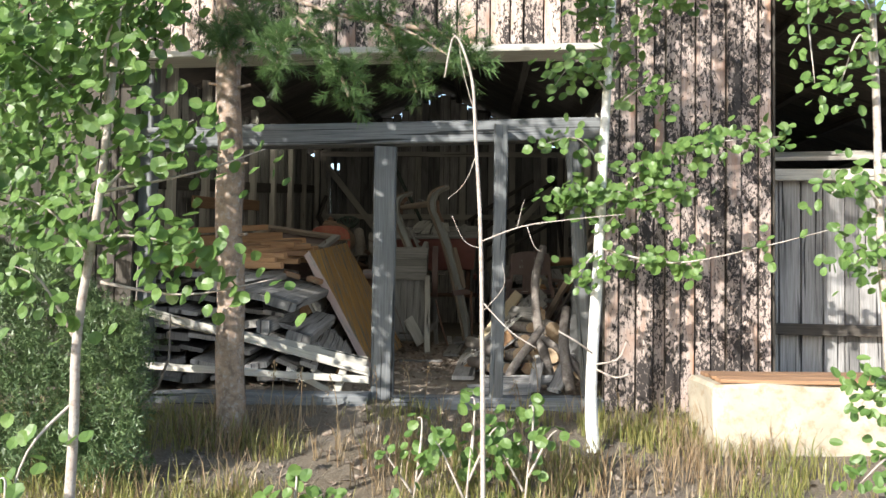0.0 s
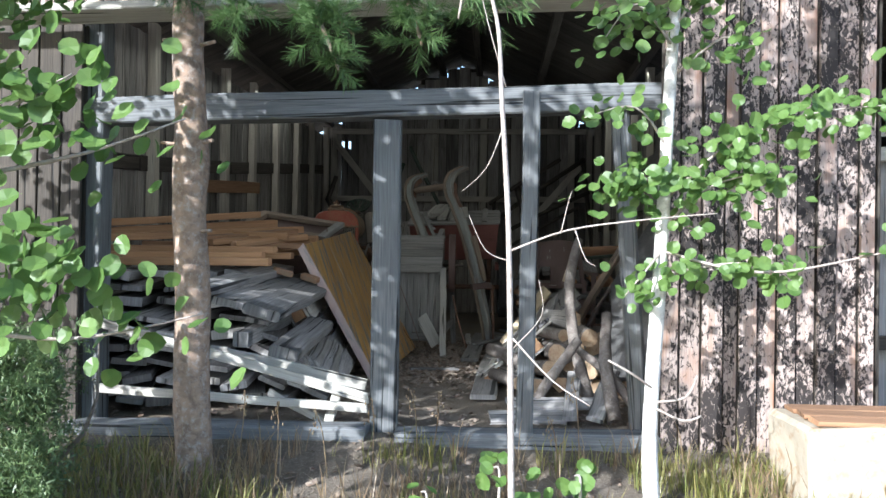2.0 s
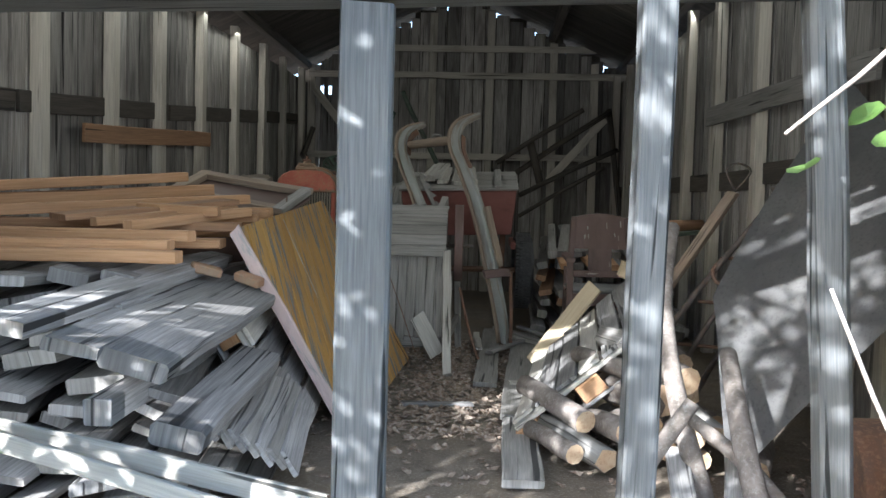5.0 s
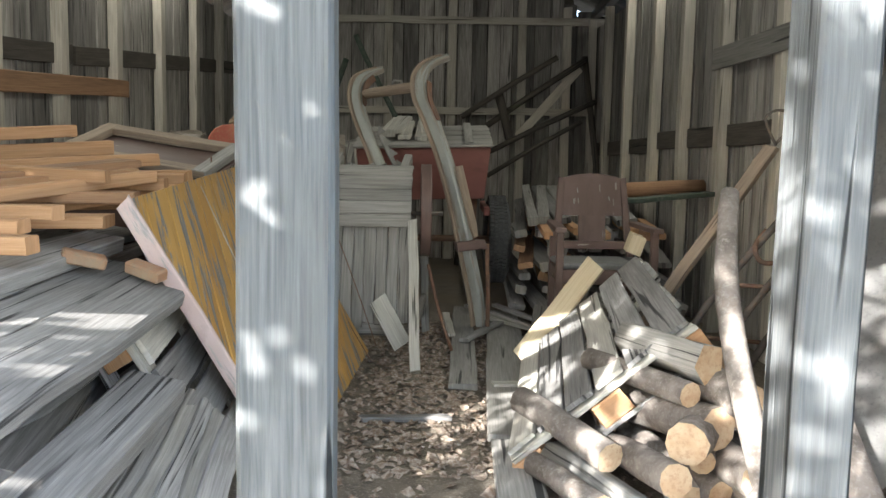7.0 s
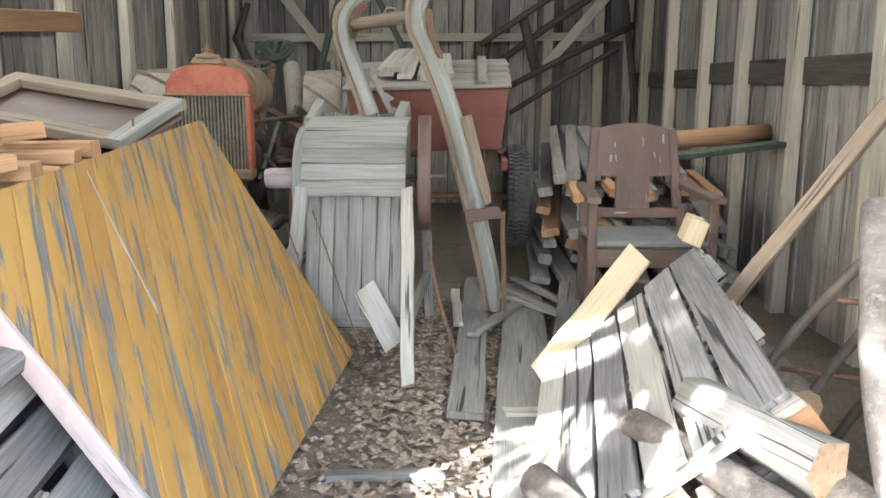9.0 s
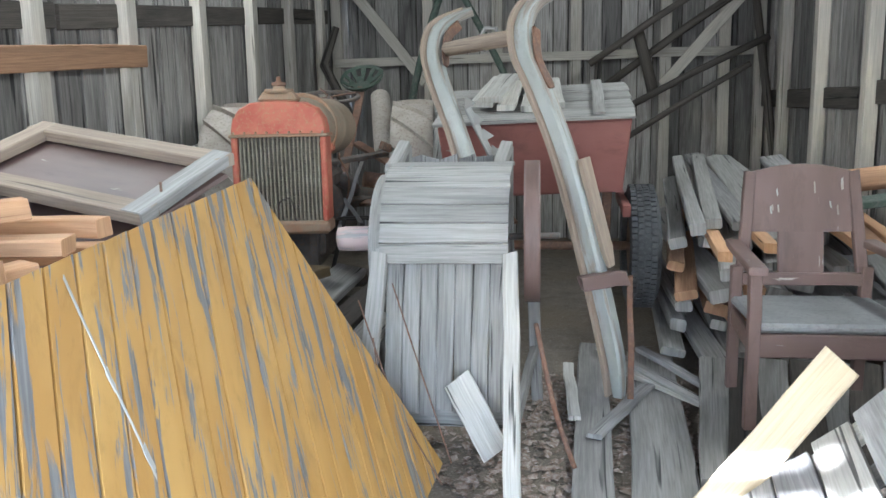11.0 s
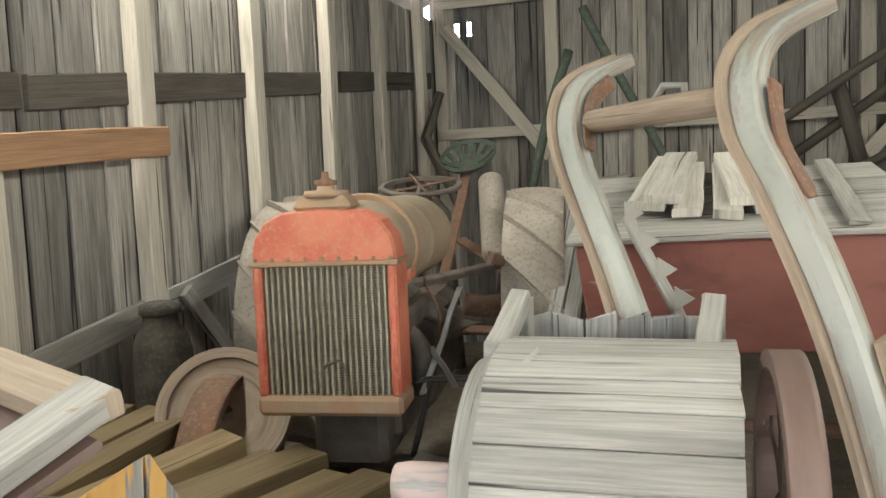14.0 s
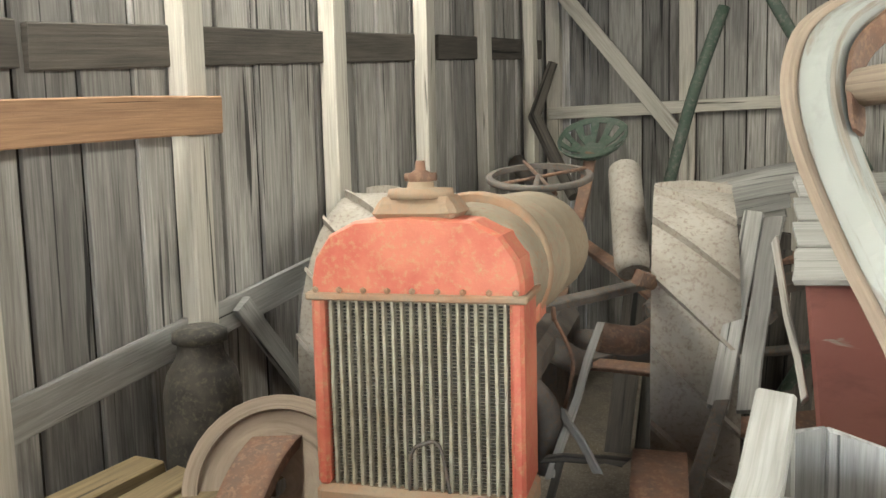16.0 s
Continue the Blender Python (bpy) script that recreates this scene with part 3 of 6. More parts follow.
def build_winnower():
    w = thing("winnowing_machine", "grey wooden winnowing machine with a curved slatted drum cover", "farm machine", (-0.48, 9.95, 0))
    cy, cz, rad = 10.31, 0.73, 0.325
    for k in range(8):
        a = radians(-4 + 13.2 * (k + 0.5))
        n = Vector((0, -math.cos(a), math.sin(a)))
        p = Vector((0, cy, cz)) + n * rad
        plank("slat", (-0.715, p.y, p.z), (-0.235, p.y + 0.012, p.z), 0.074, 0.016, DUSTY, w, n, 400 + k, rough=0.001, cuts=4)
    for x in (-0.72, -0.26):
        bm = bmesh.new()
        for k in range(10):
            a0, a1 = radians(-6 + 12 * k), radians(-6 + 12 * (k + 1))
            pts = [Vector((0, cy, cz - 0.03))] + [Vector((0, cy - math.cos(a) * (rad - 0.012), cz + math.sin(a) * (rad - 0.012))) for a in (a0, a1)]
            vs = [[bm.verts.new(p + Vector((x + d, 0, 0))) for p in pts] for d in (-0.012, 0.012)]
            bm.faces.new(vs[0])
            bm.faces.new(vs[1][::-1])
            bm.faces.new((vs[0][1], vs[0][2], vs[1][2], vs[1][1]))
        part("side_panel", bm, DUSTY, w)
    for x, s in ((-0.715, 0), (-0.275, 1)):
        plank("corner_post", (x, 10.56, 0.05), (x, 10.52, 1.12), 0.05, 0.06, DUSTY, w, (0, -1, 0), 420 + s, rough=0.003)
        plank("curved_arm", (x, 10.5, 1.12), (x - 0.02, 10.32, 1.03), 0.045, 0.05, DUSTY, w, (1, 0, 0), 422 + s, cuts=3)
    for k in range(6):
        x = -0.69 + 0.078 * k
        plank("back_board", (x, 10.6, 0.3), (x, 10.58, 1.07), 0.075, 0.014, GREY, w, (0, -1, 0), 430 + k)
    plank("leg", (-0.225, 9.99, 0.74), (-0.185, 9.44, -0.01), 0.055, 0.045, PALE, w, (0, -1, 0.5), 440, "pale squared front leg", cuts=6)
    plank("leg", (-0.715, 9.99, 0.74), (-0.745, 9.62, -0.01), 0.06, 0.045, DUSTY, w, (0, -1, 0.5), 441)
    plank("leg", (-0.17, 10.5, 0.8), (-0.15, 10.55, -0.01), 0.05, 0.05, DUSTY, w, (0, -1, 0), 442)
    plank("leg", (-0.76, 10.5, 0.8), (-0.78, 10.55, -0.01), 0.05, 0.05, DUSTY, w, (0, -1, 0), 443)
    plank("side_rail", (-0.2, 9.62, 0.2), (-0.16, 10.55, 0.22), 0.06, 0.03, DUSTY, w, (1, 0, 0), 444)
    for k in range(7):
        x = -0.665 + 0.066 * k
        plank("front_board", (x - 0.006, 9.93 + 0.004 * (k % 2), 0.16 - 0.012 * (k % 3)), (x, 10.04, 0.715), 0.064, 0.014, DUSTY, w, (0, -1, 0.2), 450 + k, rough=0.003)
    plank("cross_rail", (-0.73, 10.0, 0.1), (-0.2, 10.0, 0.11), 0.07, 0.03, DUSTY, w, (0, -1, 0), 458)
    tube("shaft", [(-0.93, 10.2, 0.765), (-0.9, 10.2, 0.767), (-0.745, 10.2, 0.77)], [0.046, 0.05, 0.05], PINKP, w, "round pale wooden shaft end", 16)
    bm = bmesh.new()
    add_ring(bm, (-0.75, 10.31, 0.73), (1, 0, 0), 0.285, 0.258, 0.04, 40)
    part("side_hoop", bm, DUSTY, w, "bent wooden hoop round the drum's end")
    tube("iron_axle", [(-0.76, 10.2, 0.77), (-0.05, 10.22, 0.78)], 0.013, IRON, w)
    bm = bmesh.new()
    add_ring(bm, (-0.155, 10.2, 0.8), (1, 0.04, 0), 0.275, 0.24, 0.06, 40)
    pulley = part("pulley", bm, BROWNP, w, "flat reddish-brown drive pulley seen from the side")
    for k in range(4):
        a = math.pi * k / 4 + 0.3
        d = Vector((0, math.cos(a), math.sin(a))) * 0.245
        plank("spoke", Vector((-0.155, 10.2, 0.8)) - d, Vector((-0.155, 10.2, 0.8)) + d, 0.04, 0.02, BROWNP, pulley, (1, 0, 0), 460 + k)
    tube("iron_rod", grow([(-0.13, 9.93, 0.5), (-0.06, 9.75, 0.25), (0.01, 9.72, 0.05)], 4), 0.009, RUST, w)
    tube("wire", grow([(-0.74, 9.75, 0.62), (-0.6, 9.65, 0.3), (-0.43, 9.58, 0.03)], 5), 0.003, RUST, w, sides=5)
    tube("wire", grow([(-0.64, 9.85, 0.66), (-0.52, 9.7, 0.4), (-0.4, 9.6, 0.1)], 5), 0.003, RUST, w, sides=5)
    tube("wire", grow([(-0.68, 9.7, 0.5), (-0.62, 9.6, 0.2), (-0.58, 9.55, 0.02)], 5), 0.003, RUST, w, sides=5)
    bm = bmesh.new()
    add_plank(bm, 0.09, 0.012, 0.002, 7, frame_of((-0.668, 10.165, 1.015), (-0.64, 10.2, 1.045), (0, -0.5, 0.8)), 0.003, 4)
    part("paint_splash", bm, WHITEP, w, "white splash of paint")
    w.matrix_basis = pose(-0.035, 0, 0) @ w.matrix_basis


build_winnower()


# ---- the sledge that stands on end ----
def swept(name, pts, w, t, mat, parent, across, label="", taper=0.35):
    """A bent wooden bar along pts, w broad along across and t thick."""
    bm = bmesh.new()
    uv = bm.loops.layers.uv.verify()
    pts = grow(pts, 5)
    rows, total = [], 0
    across = Vector(across).normalized()
    for k, p in enumerate(pts):
        d = (pts[min(k + 1, len(pts) - 1)] - pts[max(k - 1, 0)]).normalized()
        a = (across - d * across.dot(d)).normalized()
        b = d.cross(a)
        f = k / (len(pts) - 1)
        s = 1 - taper * max(0, f - 0.75) / 0.25 - 0.35 * max(0, 0.12 - f) / 0.12
        if k:
            total += (p - pts[k - 1]).length
        c = 0.15
        sec = [(-0.5 + c, -0.5), (0.5 - c, -0.5), (0.5, -0.5 + c), (0.5, 0.5 - c), (0.5 - c, 0.5), (-0.5 + c, 0.5), (-0.5, 0.5 - c), (-0.5, -0.5 + c)]
        rows.append(([bm.verts.new(p + a * x * w * s + b * y * t * s) for x, y in sec], total))
    for (r0, v0), (r1, v1) in zip(rows, rows[1:]):
        for i in range(8):
            f = bm.faces.new((r0[i], r0[(i + 1) % 8], r1[(i + 1) % 8], r1[i]))
            for loop, (u, v) in zip(f.loops, ((i, v0), (i + 1, v0), (i + 1, v1), (i, v1))):
                loop[uv].uv = (u * w * 0.4, v)
    bm.faces.new(rows[0][0][::-1])
    bm.faces.new(rows[-1][0])
    bmesh.ops.recalc_face_normals(bm, faces=bm.faces)
    return part(name, bm, mat, parent, label)


def build_sledge():
    s = thing("sledge", "old wooden sledge standing on end, pale curved runners upward", "sledge", (-0.1, 10.3, 0.05))
    right = [(0.168, 10.45, 0.05), (0.145, 10.43, 0.25), (0.06, 10.38, 0.63), (-0.055, 10.38, 1.07), (-0.17, 10.42, 1.37), (-0.225, 10.45, 1.49), (-0.235, 10.5, 1.61), (-0.185, 10.53, 1.7), (-0.065, 10.55, 1.757)]
    left = [(-0.3, 10.45, 0.3), (-0.4, 10.55, 0.75), (-0.5, 10.7, 1.05), (-0.6, 10.9, 1.27), (-0.685, 11.0, 1.5), (-0.685, 11.07, 1.63), (-0.63, 11.12, 1.7), (-0.52, 11.14, 1.745)]
    for line in (right, left):
        run = swept("runner", line, 0.07, 0.06, WHITEP, s, (0.8, -0.5, 0), "pale worn runner with flaking white paint")
        side = [Vector(p) + Vector((-0.044, 0.01, 0.0)) for p in line]
        swept("runner_rail", side, 0.024, 0.07, RAIL, run, (0.8, -0.5, 0), "brown wooden rail along the runner")
        upper = [Vector(p) + Vector((0.05, -0.02, -0.02)) for p in line[4:7]]
        swept("iron_strap", upper, 0.012, 0.05, RUST, run, (0.8, -0.5, 0), "rusty iron strap", 0)
    low = [Vector(p) + Vector((0.062, -0.005, 0)) for p in right[2:5]]
    swept("runner_rail", low[:2], 0.025, 0.07, RAIL, s, (0.8, -0.5, 0), "brown wooden rail along the runner", 0)
    tube("crossbar", [(-0.63, 11.02, 1.56), (-0.42, 10.75, 1.565), (-0.22, 10.47, 1.565)], [0.034, 0.036, 0.033], RAIL, s, "round brown crossbar bound with rope", 14)
    tube("rope_ring", [(-0.42, 10.75, 1.53), (-0.455, 10.78, 1.575), (-0.42, 10.755, 1.625), (-0.37, 10.72, 1.62), (-0.365, 10.71, 1.54)], 0.01, DUSTY, s, sides=6)
    plank("block", (0.0, 10.3, 0.57), (0.18, 10.36, 0.59), 0.06, 0.05, BROWNP, s, (0, -1, 0), 480, "brown wooden block")
    plank("stay", (0.2, 10.37, 0.59), (0.215, 10.4, 0.0), 0.025, 0.02, RUST, s, (0, -1, 0), 481)
    for k in range(5):
        z = 1.32 - 0.075 * k
        bm = bmesh.new()
        c = Vector((-0.53 + 0.043 * k, 10.86 - 0.02 * k, z - 0.02))
        vs = [bm.verts.new(c + Vector(v)) for v in ((0, 0, 0.035), (0.05, 0.02, 0.0), (0, 0, -0.03), (0, 0.012, 0.035), (0.05, 0.03, 0.0), (0, 0.012, -0.03))]
        for f in ((0, 1, 2), (5, 4, 3), (0, 3, 4, 1), (1, 4, 5, 2), (0, 2, 5, 3)):
            bm.faces.new([vs[i] for i in f])
        part("cutter_tooth", bm, DUSTY, s)
    plank("toothed_bar", (-0.53, 10.9, 1.29), (-0.36, 10.8, 0.97), 0.035, 0.014, DUSTY, s, (0.5, -0.8, 0), 482)


build_sledge()


# ---- the seed drill with its red box ----
def build_drill():
    d = thing("seed_drill", "dull red wooden seed drill box with a grey board lid", "farm machine", (-0.2, 11.5, 0.1))
    bm = bmesh.new()
    sec = [(11.16, 1.2), (11.86, 1.36), (11.72, 0.83), (11.28, 0.83)]
    uv = bm.loops.layers.uv.verify()
    rows = [[bm.verts.new((x + (0.035 if z < 1 else 0) * (1 if x < 0 else -1), y, z + (x + 0.2) * 0.03)) for y, z in sec] for x in (-0.71, -0.3, 0.0, 0.255)]
    for a, b in zip(rows, rows[1:]):
        for i in range(4):
            bm.faces.new((a[i], b[i], b[(i + 1) % 4], a[(i + 1) % 4]))
    bm.faces.new(rows[0])
    bm.faces.new(rows[-1][::-1])
    for f in bm.faces:
        for loop in f.loops:
            c = loop.vert.co
            loop[uv].uv = (c.z + c.y, c.x)
    bmesh.ops.recalc_face_normals(bm, faces=bm.faces)
    bmesh.ops.bevel(bm, geom=list(bm.edges), offset=0.008, segments=1, affect="EDGES")
    part("box", bm, REDBOX, d, "dull red box with scuffed paint")
    for k, (y0, y1) in enumerate(((11.13, 11.31), (11.32, 11.49), (11.5, 11.68), (11.69, 11.89))):
        z = 1.215 + ((y0 + y1) / 2 - 11.16) * 0.24
        plank("lid_board", (-0.73, (y0 + y1) / 2, z - 0.016), (0.27, (y0 + y1) / 2, z + 0.014), y1 - y0, 0.018, DUSTY, d, (0, -0.23, 1), 500 + k)
    plank("lid_batten", (0.1, 11.15, 1.245), (0.1, 11.88, 1.42), 0.06, 0.015, DUSTY, d, (0, -0.23, 1), 505)
    for x in (0.33,):
        bm = bmesh.new()
        add_ring(bm, (x, 11.5, 0.53), (1, 0.05, 0), 0.325, 0.2, 0.15, 48, 0, 0.035)
        tyre = part("tyre", bm, RUBBER, d, "black cracked rubber tyre with zigzag tread")
        bm = bmesh.new()
        for k in range(64):
            a = 2 * math.pi * k / 64
            for s in range(4):
                dx = -0.05 + 0.033 * s
                q = Vector((x + dx, 11.5 + math.cos(a + 0.03 * (s % 2)) * 0.327, 0.53 + math.sin(a + 0.03 * (s % 2)) * 0.327))
                m = Matrix.Translation(q) @ pose(0, 0, 0, math.degrees(a), 0, 0) @ pose(0, 0, 0, 0, 0, 0)
                add_box(bm, (-0.013, -0.008, -0.0115), (0.013, 0.006, 0.0115), m)
        part("tread", bm, RUBBER, tyre)
        bm = bmesh.new()
        add_ring(bm, (x, 11.5, 0.53), (1, 0.05, 0), 0.2, 0.06, 0.09, 24)
        part("hub", bm, RUST, d)
    tube("axle", [(-0.72, 11.5, 0.53), (0.33, 11.5, 0.53)], 0.025, RUST, d)
    for x in (-0.6, 0.15):
        plank("bracket", (x, 11.5, 0.5), (x, 11.5, 0.86), 0.05, 0.03, RUST, d, (0, -1, 0), 510)
    plank("frame_bar", (0.24, 11.2, 0.75), (0.24, 11.85, 0.78), 0.06, 0.04, REDBOX, d, (1, 0, 0), 511)
    return d


build_drill()
for k, (x0, y0, x1, y1, z, w) in enumerate(((-0.5, 11.32, -0.43, 11.9, 1.3, 0.12), (-0.37, 11.28, -0.36, 11.85, 1.275, 0.09), (-0.25, 11.26, -0.24, 11.8, 1.27, 0.09), (-0.12, 11.3, -0.16, 11.88, 1.285, 0.1), (-0.45, 11.3, -0.4, 11.93, 1.318, 0.12), (-0.2, 11.3, -0.24, 11.9, 1.308, 0.08))):
    p = plank("board", (x0, y0, z), (x1, y1, z + 0.145), w, 0.032, PALE, None, (0, -0.25, 1), 520 + k, rough=0.004)
    tagged(p, "short pale grey board lying on the red box lid", "board", "boards on the red box")


# ---- the tractor ----
def build_tractor():
    base = (-1.465, 10.92, 0)
    m = pose(*base, 0, 0, 8.0)
    tr = thing("tractor", "old red tractor with a tall finned radiator and dusty tank", "tractor", base)

    def at(x, y, z):
        return m @ Vector((x, y, z))

    def shaped(name, bm, mat, label="", parent=None, smooth=False):
        bmesh.ops.transform(bm, matrix=m, verts=bm.verts)
        return part(name, bm, mat, parent or tr, label, smooth=smooth)

    # header tank: an arch swept front to back
    arch = [(-0.235, 1.165), (-0.235, 1.2), (-0.225, 1.245), (-0.19, 1.295), (-0.13, 1.325), (0, 1.335), (0.13, 1.325), (0.19, 1.295), (0.225, 1.245), (0.235, 1.2), (0.235, 1.165)]
    bm = bmesh.new()
    rows = []
    for y, s in ((0.0, 0.965), (0.018, 1.0), (0.15, 1.0), (0.17, 0.97)):
        rows.append([bm.verts.new((x * s, y, 1.165 + (z - 1.165) * s)) for x, z in arch])
    for a, b in zip(rows, rows[1:]):
        for i in range(len(arch) - 1):
            bm.faces.new((a[i], a[i + 1], b[i + 1], b[i]))
        bm.faces.new((a[0], b[0], b[-1], a[-1]))
    bm.faces.new(rows[0][::-1])
    bm.faces.new(rows[-1])
    bmesh.ops.recalc_face_normals(bm, faces=bm.faces)
    shaped("header_tank", bm, TRACTOR_RED, "faded red radiator header tank", smooth=False)
    bm = bmesh.new()
    add_box(bm, (-0.245, -0.008, 1.155), (0.245, 0.18, 1.172), bevel=0.004)
    seam = shaped("seam_flange", bm, DUSTY_ORANGE)
    for k in range(9):
        bm = bmesh.new()
        bmesh.ops.create_icosphere(bm, subdivisions=1, radius=0.008, matrix=Matrix.Translation((-0.22 + 0.055 * k, -0.004, 1.178)))
        shaped("bolt", bm, DUSTY_ORANGE, parent=seam)
    bm = bmesh.new()
    add_box(bm, (-0.095, 0.01, 1.325), (0.095, 0.15, 1.375), bevel=0.015)
    for v in bm.verts:
        if v.co.z > 1.35:
            v.co.x *= 0.88
            v.co.y = 0.08 + (v.co.y - 0.08) * 0.88
    shaped("filler_neck", bm, DUSTY_ORANGE)
    bm = bmesh.new()
    add_tube(bm, [(0, 0.08, 1.37), (0, 0.08, 1.39), (0, 0.08, 1.392), (0, 0.08, 1.405)], [0.075, 0.07, 0.03, 0.028], 18)
    cap = shaped("radiator_cap", bm, DUSTY_ORANGE, "rusty radiator cap")
    bm = bmesh.new()
    add_tube(bm, [(0, 0.08, 1.4), (0, 0.08, 1.42), (0, 0.08, 1.43), (0, 0.08, 1.45)], [0.025, 0.03, 0.012, 0.01], 10)
    add_tube(bm, [(-0.035, 0.08, 1.415), (0.035, 0.08, 1.415)], 0.009, 8)
    shaped("cap_knob", bm, RUST, parent=cap)
    # side columns, bottom tank, core and fins
    for s in (-1, 1):
        bm = bmesh.new()
        add_box(bm, (min(s * 0.235, s * 0.205), 0.0, 0.735), (max(s * 0.235, s * 0.205), 0.17, 1.16), bevel=0.008)
        shaped("side_column", bm, TRACTOR_RED)
    bm = bmesh.new()
    add_box(bm, (-0.24, -0.006, 0.672), (0.24, 0.18, 0.738), bevel=0.014)
    shaped("bottom_tank", bm, DUSTY_ORANGE, "dusty orange bottom tank")
    bm = bmesh.new()
    add_box(bm, (-0.206, 0.035, 0.735), (0.206, 0.15, 1.158))
    core = shaped("core", bm, CORE, "dark radiator core behind brassy tubes")
    for k in range(20):
        x = -0.194 + 0.0204 * k
        bm = bmesh.new()
        add_plank(bm, 0.425, 0.0075, 0.02, 540 + k, frame_of((x, 0.022, 0.734), (x + 0.001 * math.sin(k * 5), 0.022, 1.159), (0, -1, 0)), 0.0008, 6, 0.001)
        shaped("tube", bm, FINS, parent=core)
    bm = bmesh.new()
    for k in range(53):
        z = 0.74 + 0.008 * k
        add_plank(bm, 0.408, 0.0016, 0.01, 3000 + k, frame_of((-0.204, 0.026, z), (0.204, 0.026, z), (0, -1, 0)), 0.0006, 6, 0.0003)
    tagged(shaped("fin_sheet", bm, FINS, parent=core), kind="stuff")
    bm = bmesh.new()
    add_tube(bm, grow([(-0.02, 0.004, 0.74), (-0.015, 0.004, 0.82), (0.01, 0.0, 0.845), (0.05, 0.0, 0.845), (0.07, 0.004, 0.74)], 4), 0.004, 6)
    shaped("wire_loop", bm, IRON, parent=core)
    # fuel tank and hood
    bm = bmesh.new()
    prof = [(0.12, 0.0), (0.121, 0.17), (0.17, 0.178), (0.2, 0.183), (0.45, 0.186), (0.46, 0.19), (0.48, 0.19), (0.49, 0.186), (0.78, 0.184), (0.85, 0.17), (0.885, 0.11), (0.89, 0.0)]
    rows = []
    for y, q in prof:
        rows.append([bm.verts.new((0.06 + 0.07 * y + q * math.cos(a) * 0.97, y, 1.19 + q * math.sin(a) * 0.88)) for a in [2 * math.pi * i / 28 for i in range(28)]] if q else [bm.verts.new((0.09, y, 1.19))])
    for a, b in zip(rows, rows[1:]):
        for i in range(28):
            if len(a) == 1:
                f = bm.faces.new((a[0], b[(i + 1) % 28], b[i]))
            else:
                f = bm.faces.new((a[i], a[(i + 1) % 28], b[(i + 1) % 28], b[i]) if len(b) > 1 else (a[i], a[(i + 1) % 28], b[0]))
            f.smooth = True
    bmesh.ops.recalc_face_normals(bm, faces=bm.faces)
    shaped("fuel_tank", bm, TANK, "dusty brown round fuel tank")
    bm = bmesh.new()
    add_ring(bm, (0.075, 0.26, 1.19), (0, 1, 0), 0.185, 0.155, 0.05, 36, 0, 0.006)
    shaped("tank_band", bm, DUSTY_ORANGE)
    bm = bmesh.new()
    add_box(bm, (0.17, 0.19, 1.06), (0.235, 0.33, 1.22), bevel=0.02)
    shaped("tank_bracket", bm, TRACTOR_RED, "faded red corner bracket")
    # engine and gearbox
    bm = bmesh.new()
    add_box(bm, (-0.13, 0.2, 0.42), (0.13, 0.95, 0.98), bevel=0.03)
    add_box(bm, (-0.16, 0.3, 0.5), (0.16, 0.85, 0.66), bevel=0.02)
    add_box(bm, (0.12, 0.35, 0.86), (0.2, 0.85, 0.95), bevel=0.02)
    add_tube(bm, grow([(0.16, 0.4, 0.88), (0.22, 0.42, 0.8), (0.2, 0.5, 0.62)], 4), 0.035, 10)
    add_tube(bm, grow([(0.16, 0.75, 0.9), (0.25, 0.8, 0.84), (0.25, 0.95, 0.8)], 4), 0.04, 10)
    shaped("engine", bm, IRON, "dusty dark iron engine block")
    bm = bmesh.new()
    add_box(bm, (-0.17, 0.93, 0.4), (0.17, 1.75, 0.86), bevel=0.05)
    add_tube(bm, [(-0.55, 1.55, 0.7), (0.55, 1.55, 0.7)], [0.075, 0.075], 14)
    shaped("gearbox", bm, IRON, "dusty dark iron gearbox")
    bm = bmesh.new()
    add_tube(bm, grow([(0.3, 1.05, 0.86), (0.42, 1.1, 0.84), (0.5, 1.25, 0.86)], 4), 0.05, 12)
    shaped("mudguard_tube", bm, RUST)
    # steering wheel and seat
    c = at(0.04, 1.5, 1.375)
    bm = bmesh.new()
    add_ring(bm, c, (0.05, -0.2, 1), 0.205, 0.18, 0.022, 36, 0, 0.006)
    steer = part("steering_wheel", bm, IRON, tr, "rusty thin steering wheel")
    for k in range(4):
        a = 0.6 + math.pi / 2 * k
        tube("spoke", [c, c + Vector((math.cos(a) * 0.19, math.sin(a) * 0.18, math.sin(a) * 0.065 - math.cos(a) * 0.01))], 0.007, RUST, steer, sides=6)
    tube("steering_column", [c, at(0, 1.2, 1.1)], 0.015, IRON, tr)
    c = at(0.16, 2.42, 1.5)
    bm = bmesh.new()
    rows = []
    for q, dz in ((0.0, -0.03), (0.06, -0.028), (0.11, -0.012), (0.155, 0.02), (0.17, 0.04)):
        rows.append([bm.verts.new(c + Vector((math.cos(a) * q * (1.0 if math.sin(a) < 0.4 else 1.05), math.sin(a) * q, dz + 0.1 * math.sin(a) * q / 0.17))) for a in [2 * math.pi * i / 24 for i in range(24)]])
    for j, (a, b) in enumerate(zip(rows, rows[1:])):
        for i in range(24):
            if j == 2 and i % 2:
                continue
            if j == 1 and i % 4 == 1:
                continue
            bm.faces.new((a[i], a[(i + 1) % 24], b[(i + 1) % 24], b[i]))
    bmesh.ops.remove_doubles(bm, verts=bm.verts, dist=0.0005)
    solid = bm.faces[:]
    bmesh.ops.solidify(bm, geom=solid, thickness=0.006)
    part("seat", bm, GREENP, tr, "pressed dark green iron seat full of holes")
